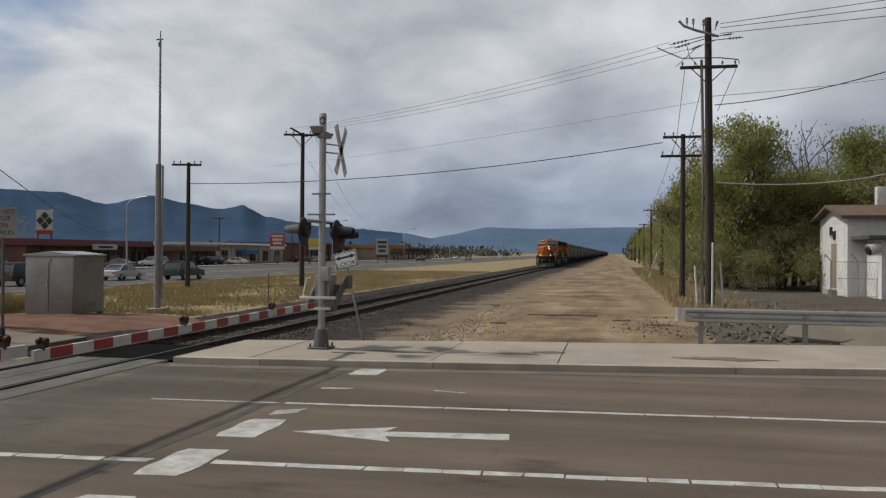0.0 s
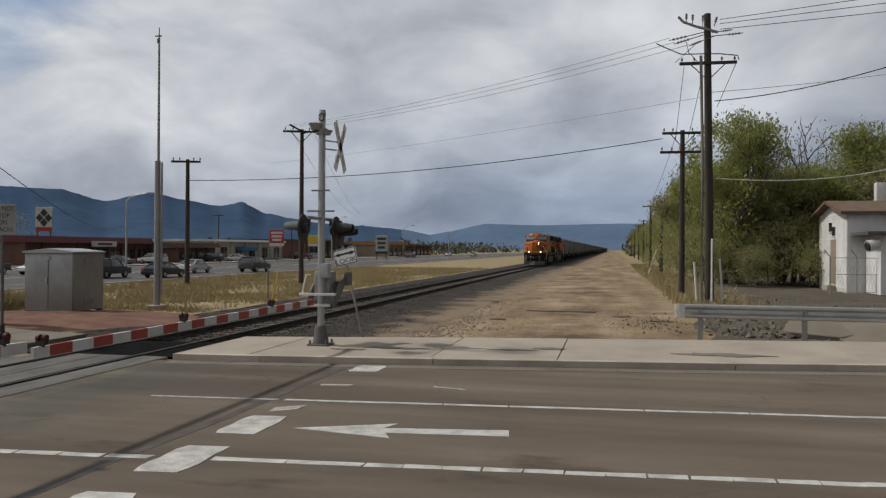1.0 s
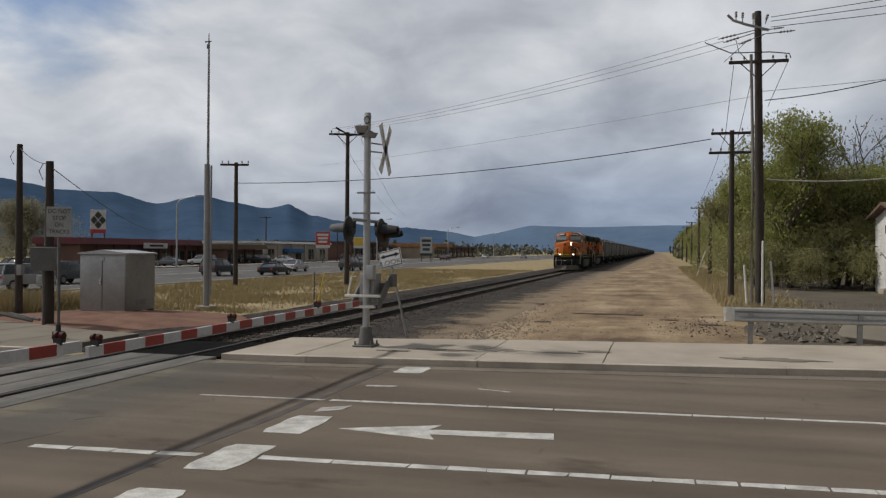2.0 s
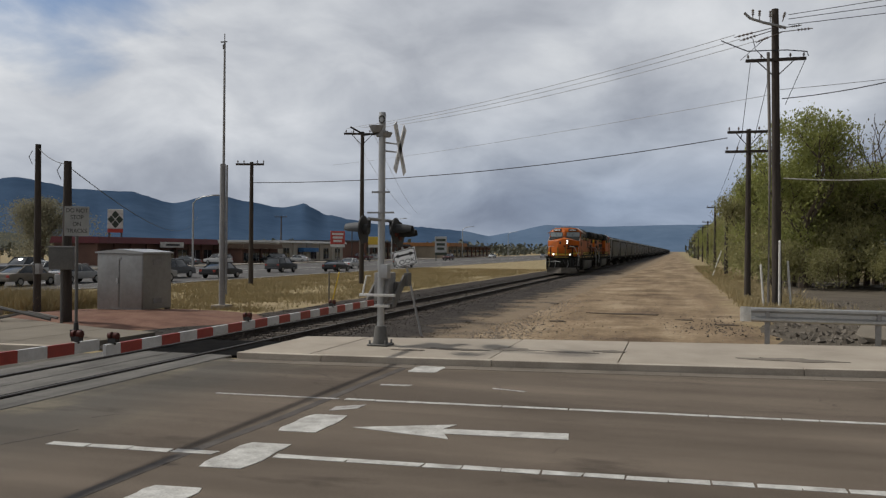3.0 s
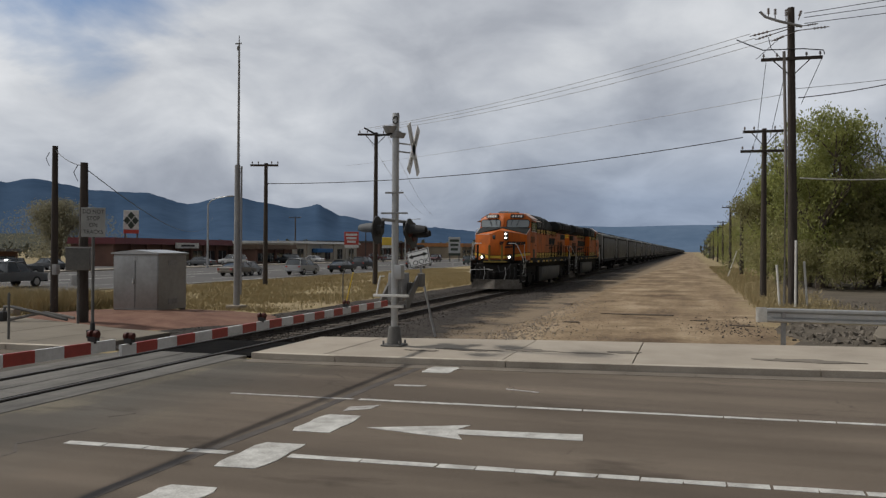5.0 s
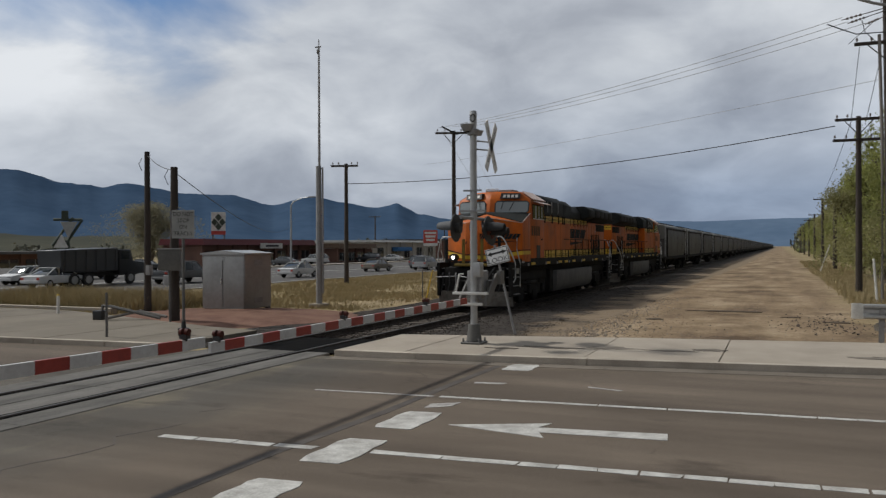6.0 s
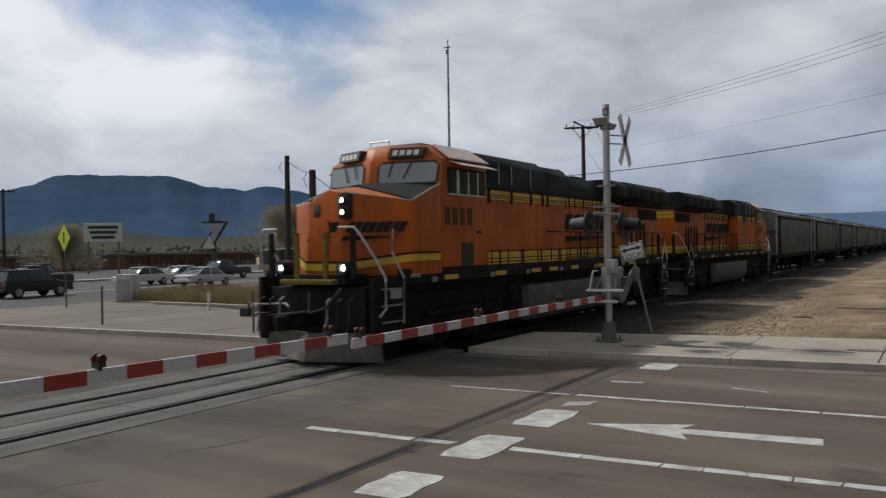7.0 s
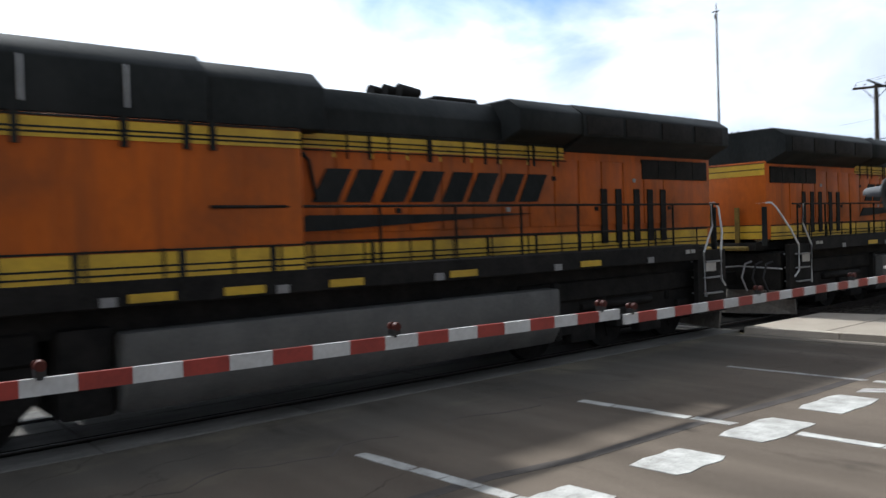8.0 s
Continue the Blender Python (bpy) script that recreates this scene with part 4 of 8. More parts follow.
def build_locomotive(label):
    L = thing("locomotive", label, "locomotive")
    # frame and deck
    bm = bmesh.new()
    bm_box(bm, (2.9, 15.9, 0.30), (0, 10.2, 1.60))
    bevel(bm, 0.02, 1)
    frame_ob = part("walkway_deck", bm, M["loco_black"], L, "black walkway deck and sill", True)
    for y in (1.74, 18.76):
        box_part("end_platform", (1.6, 1.24 if y > 10 else 1.04, 0.18), (0, y, 1.58), M["loco_black"], L, "black end platform", 0.02)
    box_part("underframe", (2.2, 17.4, 0.3), (0, 10.2, 1.30), M["loco_black"], L, "black frame beam", 0.02)
    for s in (-1, 1):
        for y in (3.85, 6.0, 7.86, 8.92, 10.3, 12.25, 15.0):
            box_part("sill_plate", (0.02, 0.50, 0.095), (s * 1.456, y, 1.54), M["loco_yellow"], frame_ob, "yellow reflective sill plate")
        for y in (3.2, 5.6, 7.4, 9.4, 11.8, 14.2, 16.6):
            box_part("sill_fitting", (0.05, 0.16, 0.10), (s * 1.45, y, 1.52), M["galv_dull"], frame_ob)
    # nose
    bm = bmesh.new()
    low = [(-0.42, 1.46), (0.42, 1.46), (1.46, 2.38), (1.46, 3.5), (-1.46, 3.5), (-1.46, 2.38)]
    lo = [bm.verts.new((x, y, 1.62)) for x, y in low]
    hi = [bm.verts.new(p) for p in ((-0.42, 1.56, 3.04), (0.42, 1.56, 3.21), (1.46, 2.38, 3.04), (1.46, 3.5, 3.42), (-1.46, 3.5, 3.42), (-1.46, 2.38, 3.04))]
    mid_f, mid_b = bm.verts.new((0.1, 1.56, 3.27)), bm.verts.new((0, 3.1, 3.46))
    bm.faces.new(lo[::-1])
    for i in range(6):
        if i == 0:
            bm.faces.new((lo[0], lo[1], hi[1], mid_f, hi[0]))
        elif i == 3:
            bm.faces.new((lo[3], lo[4], hi[4], mid_b, hi[3]))
        else:
            bm.faces.new((lo[i], lo[(i + 1) % 6], hi[(i + 1) % 6], hi[i]))
    bm.faces.new((mid_f, hi[1], hi[2], mid_b))
    bm.faces.new((hi[2], hi[3], mid_b))
    bm.faces.new((hi[0], mid_f, mid_b, hi[5]))
    bm.faces.new((hi[5], mid_b, hi[4]))
    bevel(bm, 0.035, 2)
    nose = part("nose", bm, M["loco_orange"], L, "orange chamfered short hood", True)
    for s in (-1, 1):
        bm = bmesh.new()
        q = [(0, 2.55, 3.43), (s * 1.43, 2.44, 3.085), (s * 1.42, 3.46, 3.44), (0, 3.08, 3.50)]
        vs = [bm.verts.new(p) for p in q]
        ws = [bm.verts.new((p[0], p[1], p[2] - 0.06)) for p in q]
        bm.faces.new(vs)
        bm.faces.new(ws[::-1])
        for i in range(4):
            bm.faces.new((vs[i], vs[(i + 1) % 4], ws[(i + 1) % 4], ws[i]))
        part("anti_glare_panel", bm, M["loco_dark"], nose, "dark panel below the windscreens")
    ring = [(-1.475, 3.4), (-1.475, 2.38), (-0.425, 1.445), (0.425, 1.445), (1.475, 2.38), (1.475, 3.4)]
    for name, thick, tall, z, m_ in (("nose_stripe", 0.012, 0.13, 1.80, M["loco_yellow"]), ("nose_pinstripe", 0.016, 0.03, 1.90, M["loco_dark"])):
        bm = bmesh.new()
        for (xa, ya), (xb, yb) in zip(ring, ring[1:]):
            d = Vector((xb - xa, yb - ya, 0))
            rise = [0.16 * min(1.0, max(0.0, (y - 1.445) / 0.935)) for y in (ya, yb)]
            tilt = Matrix.Rotation(-math.atan2(rise[1] - rise[0], d.length), 4, "Y")
            bm_box(bm, (d.length, thick, tall), ((xa + xb) / 2, (ya + yb) / 2, z + sum(rise) / 2), Matrix.Rotation(math.atan2(d.y, d.x), 4, "Z") @ tilt)
        part(name, bm, m_, nose, "stripe round the foot of the nose")
    # pale strips paint the light caught along the nose edges
    for s in (-1, 1):
        tube_part("nose_edge", [(s * 0.42, 1.57, 3.22 if s > 0 else 3.05), (s * 1.45, 2.385, 3.05), (s * 1.455, 3.46, 3.43)], 0.016, M["loco_roof"], nose, "pale strip painting the highlight on the nose edge")
    box_part("nose_door", (0.50, 0.03, 0.98), (-0.12, 1.49, 2.22), M["loco_orange"], nose, "orange nose door", 0.01)
    box_part("door_window", (0.15, 0.03, 0.24), (-0.2, 1.53, 2.88), M["glass"], nose, "small dark window", 0.01)
    box_part("headlight_box", (0.24, 0.16, 0.48), (0.46, 1.60, 2.95), M["black"], nose, "black twin headlight housing", 0.02)
    for z in (3.06, 2.84):
        bm = bmesh.new()
        bm_cyl(bm, 0.056, 0.056, (0.46, 1.508, z), (0.46, 1.53, z), 16)
        part("headlight", bm, M["lamp_on"], nose, "lit headlight", True)
        bm = bmesh.new()
        bm_ring(bm, 0.46, z, 0.085, 0.062, 1.445, 1.53)
        part("headlight_bezel", bm, M["black"], nose, "black lamp bezel", True)
    d = Vector((1.04, 0.85, 0)).normalized()
    logo_bars(nose, "nose_marking", (0.48, 1.535, 2.46), (d.x, d.y, 0), (0, 0.05, 1), (d.y, -d.x, 0), 1.15, 0.19, M["loco_dark"])
    logo_bars(nose, "nose_marking", (-0.38, 1.515, 2.46), (1, 0, 0), (0, 0.05, 1), (0, -1, 0), 0.68, 0.19, M["loco_dark"])
    nose.matrix_basis = Matrix.Translation((0, 3.5, 0)) @ Matrix.Diagonal((1, 0.95, 1, 1)) @ Matrix.Translation((0, -3.5, 0))
    # cab
    plan = [(0, 3.02), (1.46, 3.5), (1.46, 5.40), (-1.46, 5.40), (-1.46, 3.5)]
    bm = bmesh.new()
    lo = [bm.verts.new((x, y, 1.74)) for x, y in plan]
    mid = [bm.verts.new((x, y, 3.42)) for x, y in plan]
    up_ = [bm.verts.new((x * 0.985, y + (0.08 if y < 3.6 else 0), 3.94)) for x, y in plan]
    top = [bm.verts.new((x * 0.66, y + (0.30 if y < 3.6 else 0), 4.27)) for x, y in plan]
    for a, b in ((lo, mid), (mid, up_), (up_, top)):
        for i in range(5):
            bm.faces.new((a[i], a[(i + 1) % 5], b[(i + 1) % 5], b[i]))
    bm.faces.new(lo[::-1])
    bm.faces.new(top)
    bevel(bm, 0.03, 2)
    cab = part("cab", bm, M["loco_orange"], L, "orange cab with slanted corners", True)
    for s in (-1, 1):
        bm = bmesh.new()
        rp = [(s * 1.50, 3.75, 3.95), (s * 1.50, 5.42, 3.95), (s * 0.98, 5.42, 4.28), (s * 0.98, 3.95, 4.28)]
        vs = [bm.verts.new(p) for p in rp]
        ws = [bm.verts.new((p[0], p[1], p[2] + 0.03)) for p in rp]
        bm.faces.new(vs)
        bm.faces.new(ws)
        for i in range(4):
            bm.faces.new((vs[i], vs[(i + 1) % 4], ws[(i + 1) % 4], ws[i]))
        part("cab_roof_edge", bm, M["loco_roof"], cab, "pale sloping roof edge")
    box_part("roof_unit", (1.1, 0.75, 0.12), (0, 4.5, 4.33), M["galv_dull"], cab, "grey rooftop air unit", 0.02)
    for s in (-1, 1):
        u = Vector((s * 1.46, 0.48, 0)).normalized()
        n = Vector((s * 0.48, -1.46, 0)).normalized()

        def on(p, z, lift=0.02):
            lean = (z - 3.42) * 0.154 if z < 3.94 else 0.08 + (z - 3.94) * 0.67
            return Vector((0, 3.02 + lean, z)) + u * p + n * lift

        def plate(name, pts, lift, deep, m_, owner, label=""):
            bm = bmesh.new()
            vs = [bm.verts.new(on(p, z, lift)) for p, z in pts]
            ws = [bm.verts.new(on(p, z, lift - deep)) for p, z in pts]
            bm.faces.new(vs)
            bm.faces.new(ws[::-1])
            for i in range(len(pts)):
                bm.faces.new((vs[i], vs[(i + 1) % len(pts)], ws[(i + 1) % len(pts)], ws[i]))
            return part(name, bm, m_, owner, label)
        for name, lift, g, m_, lab in (("windscreen_frame", 0.012, 0.045, M["black"], "black rubber window frame"), ("windscreen", 0.022, 0.0, M["cab_glass"], "rounded windscreen")):
            plate(name, [(0.26 - g, 3.47 - g), (1.36, 3.47 - g), (1.42 + g, 3.52), (1.44 + g, 3.82), (1.38, 3.87 + g), (0.28, 3.87 + g), (0.22 - g, 3.82), (0.22 - g, 3.5)], lift, 0.03, m_, cab, lab)
        tube_part("wiper", [on(0.9, 3.90, 0.05), on(0.74, 3.55, 0.05)], 0.012, M["black"], cab)
        tube_part("wiper", [on(0.5, 3.90, 0.05), on(0.42, 3.6, 0.05)], 0.012, M["black"], cab)
        bm = bmesh.new()
        q = [on(0.36, 3.99, 0.10), on(1.10, 3.99, 0.10), on(1.10, 4.20, 0.14), on(0.36, 4.20, 0.14)]
        vs = [bm.verts.new(p) for p in q]
        ws = [bm.verts.new(p - n * 0.3) for p in q]
        bm.faces.new(vs)
        bm.faces.new(ws[::-1])
        for i in range(4):
            bm.faces.new((vs[i], vs[(i + 1) % 4], ws[(i + 1) % 4], ws[i]))
        nb = part("number_board", bm, M["black"], L, "black number board with pale bars")
        bars(nb, "number_bar", (q[0] if s > 0 else q[1]) + (q[3] - q[0]) * 0.2 + (u if s > 0 else -u) * 0.10 , u if s > 0 else -u, (q[3] - q[0]).normalized(), n, 4, 0.10, 0.12, 0.15, M["white"], "pale bars")
        fr = box_part("side_window_frame", (0.02, 1.56, 0.56), (s * 1.462, 4.52, 3.50), M["loco_black"], L, "dark side window frame", 0.005)
        for y, w in ((3.93, 0.30), (4.36, 0.32), (4.76, 0.34), (5.14, 0.26)):
            box_part("side_window", (0.03, w, 0.48), (s * 1.464, y, 3.50), M["glass"], fr, "dark side window pane")
        for y, w in ((4.13, 0.09), (4.56, 0.04), (4.96, 0.04)):
            box_part("window_sash", (0.035, w, 0.48), (s * 1.470, y, 3.50), M["gate_white"], fr, "white window sash")
        box_part("window_rail", (0.035, 1.5, 0.03), (s * 1.470, 4.52, 3.235), M["gate_white"], fr)
        bm = bmesh.new()
        bm_box(bm, (0.32, 1.5, 0.02), (s * 1.60, 4.6, 3.86), Matrix.Rotation(s * 0.35, 4, "Y"))
        part("sunshade", bm, M["loco_roof"], cab, "pale sunshade over the side window")
        bars(cab, "cab_number_bar", (s * 1.462, 4.23 - s * 0.62, 2.60), (0, s, 0), (0, 0, 1), (s, 0, 0), 4, 0.20, 0.36, 0.30, M["number_brown"], "faded brown bars on the cab side")
        box_part("step_well", (0.06, 0.46, 0.50), (s * 1.45, 4.51, 1.985), M["black"], cab, "black step recess")
        box_part("builder_plate", (0.02, 0.18, 0.06), (s * 1.466, 5.0, 2.46), M["loco_dark"], cab)
    # equipment section behind the cab
    bm = bmesh.new()
    bm_box(bm, (2.86, 4.35, 1.70), (0, 7.57, 2.59))
    bevel(bm, 0.03, 1)
    body = part("equipment_body", bm, M["loco_orange"], L, "orange equipment cabinet section", True)
    bm = bmesh.new()
    bm_extrude(bm, [(-1.40, 3.44), (1.40, 3.44), (1.40, 4.02), (1.12, 4.25), (-1.12, 4.25), (-1.40, 4.02)], "y", 5.41, 8.6)
    bevel(bm, 0.02, 1)
    roof = part("hood_roof", bm, M["loco_dark"], L, "dark green hood roof", True)
    bm = bmesh.new()
    bm_extrude(bm, [(-1.38, 3.44), (1.38, 3.44), (1.38, 3.98), (1.10, 4.20), (-1.10, 4.20), (-1.38, 3.98)], "y", 8.605, 10.13)
    bevel(bm, 0.02, 1)
    part("rear_roof", bm, M["loco_dark"], roof, "dark green lower roof section", True)
    # engine hood
    bm = bmesh.new()
    bm_box(bm, (2.0, 9.55, 1.72), (0, 14.475, 2.60))
    bevel(bm, 0.04, 2)
    hood = part("engine_hood", bm, M["loco_orange"], L, "orange long hood", True)
    bm = bmesh.new()
    bm_extrude(bm, [(-1.01, 3.46), (1.01, 3.46), (1.01, 3.80), (0.80, 4.10), (-0.80, 4.10), (-1.01, 3.80)], "y", 10.14, 13.6)
    bevel(bm, 0.02, 1)
    part("engine_roof", bm, M["loco_dark"], L, "dark green engine hood roof", True)
    bm = bmesh.new()
    bm_extrude(bm, [(-1.02, 3.40), (1.02, 3.40), (1.03, 3.43), (1.46, 3.62), (1.46, 3.98), (1.20, 4.16), (-1.20, 4.16), (-1.46, 3.98), (-1.46, 3.62), (-1.03, 3.43)], "y", 14.92, 19.22)
    bevel(bm, 0.02, 1)
    rad = part("radiator", bm, M["loco_dark"], L, "dark flared radiator section", True)
    bm = bmesh.new()
    bm_extrude(bm, [(-1.02, 3.49), (1.02, 3.49), (1.44, 3.64), (1.44, 3.97), (1.19, 4.15), (-1.19, 4.15), (-1.44, 3.97), (-1.44, 3.64)], "y", 13.5, 14.915)
    bevel(bm, 0.02, 1)
    part("front_wing", bm, M["loco_dark"], rad, "dark flared wing before the radiators", True)
    for s in (-1, 1):
        for k in range(4):
            box_part("radiator_panel", (0.04, 0.92, 0.30), (s * 1.46, 15.45 + k * 1.02, 3.80), M["loco_black"], rad, "dark mesh radiator panel", 0.01)
        # stripes
        for z, x, y0, y1, h in ((1.87, 1.437, 5.45, 9.72, 0.30), (3.30, 1.437, 5.45, 9.72, 0.20), (1.87, 1.008, 9.8, 19.1, 0.30), (3.31, 1.008, 9.8, 14.9, 0.30)):
            box_part("stripe", (0.012, y1 - y0, h), (s * x, (y0 + y1) / 2, z), M["loco_yellow"], body if x > 1.2 else hood, "yellow stripe")
            for dz in (h / 2 + 0.02, 0.0, -h / 4):
                box_part("pinstripe", (0.016, y1 - y0, 0.022), (s * x, (y0 + y1) / 2, z + dz), M["loco_dark"], body if x > 1.2 else hood, "dark pinstripe")
        for y in (5.5, 6.6, 7.63, 8.3, 8.6):
            box_part("roof_bracket", (0.05, 0.07, 0.34), (s * 1.45, y, 3.30), M["loco_dark"], roof, "dark bracket")
        for y in (6.05, 6.68, 7.69):
            tube_part("drain_pipe", [(s * 1.415, y, 3.55), (s * 1.415, y, 4.0)], 0.016, M["galv"], roof, "pale pipe")
        for y in (5.9, 7.0, 8.0, 9.0):
            box_part("body_door_seam", (0.008, 0.012, 1.2), (s * 1.431, y, 2.65), M["loco_orange"], body)
        for i in range(8):
            y = 9.95 + i * 1.06
            box_part("band_divider", (0.03, 0.045, 0.30), (s * 1.012, y, 1.89), M["loco_dark"], hood, "dark door post")
            if y < 14.6:
                box_part("band_divider", (0.03, 0.05, 0.34), (s * 1.012, y, 3.31), M["loco_dark"], hood, "dark door post")
            box_part("door_latch", (0.03, 0.09, 0.07), (s * 1.018, y + 0.45, 2.95 - 0.5 * (i % 2)), M["loco_black"] if i % 3 else M["galv_dull"], hood, "small latch")
        for y in (6.0, 7.1, 8.2, 9.3):
            box_part("band_divider", (0.03, 0.07, 0.32), (s * 1.44, y, 1.89), M["loco_dark"], body, "dark door post")
        for i in range(14):
            box_part("hood_door", (0.025, 0.56, 1.10), (s * 1.006, 10.15 + i * 0.6, 2.72), M["loco_orange"], hood, "orange hinged hood door", 0.008)
        for k in range(5):
            box_part("grille", (0.03, 0.16, 0.95), (s * 1.024, 15.9 + 0.40 * k + (0.12 if k > 1 else 0), 2.32), M["loco_black"], hood, "black louvred grille")
        box_part("intake_screen", (0.04, 2.1, 0.36), (s * 1.012, 18.05, 3.16), M["loco_black"], hood, "dark air intake screen", 0.01)
        for k in range(3):
            tube_part("screen_bar", [(s * 1.035, 17.5 + 0.55 * k, 3.0), (s * 1.035, 17.5 + 0.55 * k, 3.34)], 0.012, M["loco_dark"], hood)
        logo_bars(hood, "side_marking", (s * 1.02, 10.08 if s > 0 else 14.4, 2.57), (0, s, 0), (0, 0, 1), (s, 0, 0), 4.32, 0.44, M["loco_dark"])
        for k in range(8):
            tube_part("upper_post", [(s * 1.06, 9.95 + k * 0.68, 3.14), (s * 1.06, 9.95 + k * 0.68, 3.52)], 0.014, M["loco_black"], hood)
        for z in (3.24, 3.37, 3.51):
            tube_part("upper_rail", [(s * 1.06, 9.85, z), (s * 1.06, 14.9, z)], 0.011, M["loco_black"], hood, "thin dark roof-edge rail")
        tube_part("hood_pipe", [(s * 1.05, 9.75, 3.42), (s * 1.05, 10.05, 3.1), (s * 1.05, 10.15, 2.6)], 0.025, M["loco_dark"], hood, "bent dark pipe")
        # handrails
        rail_z = 2.50
        hr = tube_part("handrail", [(s * 1.44, 8.55, rail_z), (s * 1.42, 9.5, rail_z), (s * 1.40, 9.6, rail_z), (s * 1.40, 18.9, rail_z)], 0.021, M["loco_black"], L, "black walkway handrail")
        tube_part("mid_rail", [(s * 1.40, 9.58, 2.06), (s * 1.40, 18.9, 2.06)], 0.014, M["loco_black"], hr)
        for i in range(8):
            y = 9.58 + i * 1.30
            tube_part("stanchion", [(s * 1.40, y, 1.74), (s * 1.40, y, rail_z)], 0.021, M["loco_black"], hr)
        for i in range(12):
            y = 9.85 + i * 0.75
            tube_part("low_stanchion", [(s * 1.42, y, 1.74), (s * 1.42, y, 2.06)], 0.012, M["loco_black"], hr)
        # roofline grab rails beside the cabinet
        for y in (3.1, 4.55, 5.6, 6.4, 7.2, 8.0, 8.8, 9.4):
            tube_part("low_post", [(s * 1.45, y, 1.74), (s * 1.45, y, 2.06)], 0.014, M["loco_dark"], body)
        # end steps with white grab irons
        for y0, sy in ((0.0, 1), (20.35, -1)):
            st_ = box_part("step_side", (0.10, 0.95, 1.2), (s * 1.36, y0 + sy * 1.75, 1.02), M["loco_black"], L, "black end step well")
            for k in range(4):
                box_part("step", (0.34, 0.55, 0.03), (s * 1.32, y0 + sy * 1.78, 0.5 + k * 0.3), M["galv_dull"], st_, "worn steel step edge")
            tube_part("grab_iron", [(s * 0.75, y0 + sy * 1.12, 2.54), (s * 1.10, y0 + sy * 1.12, 2.54), (s * 1.20, y0 + sy * 1.13, 2.44), (s * 1.40, y0 + sy * 1.36, 1.95), (s * 1.48, y0 + sy * 1.54, 1.60), (s * 1.48, y0 + sy * 1.54, 1.05), (s * 1.46, y0 + sy * 1.38, 0.92)], 0.022, M["gate_white"], L, "white painted grab iron")
            tube_part("grab_iron", [(s * 1.46, y0 + sy * 1.82, 2.5), (s * 1.46, y0 + sy * 1.78, 2.08), (s * 1.48, y0 + sy * 2.12, 1.59), (s * 1.48, y0 + sy * 2.1, 0.75)], 0.022, M["gate_white"], L, "white painted grab iron")
            box_part("step_light_plate", (0.02, 0.34, 0.16), (s * 1.46, y0 + sy * 1.88, 1.30), M["galv"], st_)
            for y in (2.45, 2.62):
                box_part("sill_mark", (0.02, 0.13, 0.07), (s * 1.456, y0 + sy * y, 1.62), M["galv"], st_)
    for z, h in ((3.28, 0.26), (1.90, 0.30)):
        box_part("end_stripe", (1.94, 0.012, h), (0, 19.256, z), M["loco_yellow"], hood, "yellow stripe across the hood end")
        for dz in (h / 2, 0.0):
            box_part("end_pinstripe", (1.94, 0.016, 0.022), (0, 19.256, z + dz), M["loco_dark"], hood)
    # end platforms: rails, plow, coupler, hoses
    for y0, sy in ((0.0, 1), (20.35, -1)):
        for x in (-1.0, -0.35, 0.35, 1.0):
            box_part("end_post", (0.10, 0.05, 0.85), (x, y0 + sy * (1.22 if sy > 0 else 1.0), 2.03), M["grimy_yellow"] if abs(x) < 0.5 else M["loco_dark"], L, "grimy end post")
        box_part("anticlimber", (1.3, 0.3, 0.10), (0, y0 + sy * (1.2 if sy > 0 else 1.0), 1.54), M["grimy_yellow"], L, "grimy yellow anticlimber", 0.04)
        box_part("pilot", (2.3, 0.14, 0.9), (0, y0 + sy * 1.42, 0.98), M["loco_black"], L, "black pilot sheet", 0.02)
        bm = bmesh.new()
        pts = [(-1.4, 1.5, 0.08), (0, 0.98, 0.08), (1.4, 1.5, 0.08), (1.4, 1.4, 0.60), (0, 1.12, 0.60), (-1.4, 1.4, 0.60)]
        vs = [bm.verts.new((x, y0 + sy * y, z)) for x, y, z in pts]
        ws = [bm.verts.new((x, y0 + sy * (y + 0.07), z)) for x, y, z in pts]
        for a in (vs, ws):
            bm.faces.new((a[0], a[1], a[4], a[5]))
            bm.faces.new((a[1], a[2], a[3], a[4]))
        for i in range(6):
            bm.faces.new((vs[i], vs[(i + 1) % 6], ws[(i + 1) % 6], ws[i]))
        part("snow_plow", bm, M["plow"], L, "scuffed grey snow plow")
        bm = bmesh.new()
        bm_box(bm, (0.30, 1.0, 0.30), (0, y0 + sy * 0.75, 0.86))
        bm_box(bm, (0.20, 0.34, 0.30), (-0.08, y0 + sy * 0.22, 0.86))
        bm_box(bm, (0.12, 0.26, 0.26), (0.17, y0 + sy * 0.20, 0.86))
        bm_cyl(bm, 0.09, 0.09, (-0.10, y0 + sy * 0.10, 0.66), (-0.10, y0 + sy * 0.10, 1.06), 10)
        bevel(bm, 0.03, 2)
        part("coupler", bm, M["loco_black"], L, "black knuckle coupler", True)
        for x in (-1.1, -0.85, -0.6, 0.55, 0.8, 1.05):
            tube_part("air_hose", [(x, y0 + sy * 1.12, 1.25), (x + 0.05, y0 + sy * 0.95, 1.2), (x + 0.1, y0 + sy * 0.88, 0.9), (x, y0 + sy * 0.92, 0.6)], 0.024, M["rubber"] if abs(x) > 0.7 else M["galv_dull"], L, "hanging air hose", 6)
        tube_part("uncoupling_lever", [(-1.35, y0 + sy * 1.05, 1.1), (-0.4, y0 + sy * 0.95, 1.15), (0, y0 + sy * 0.6, 1.12)], 0.02, M["galv_dull"], L, "steel uncoupling lever")
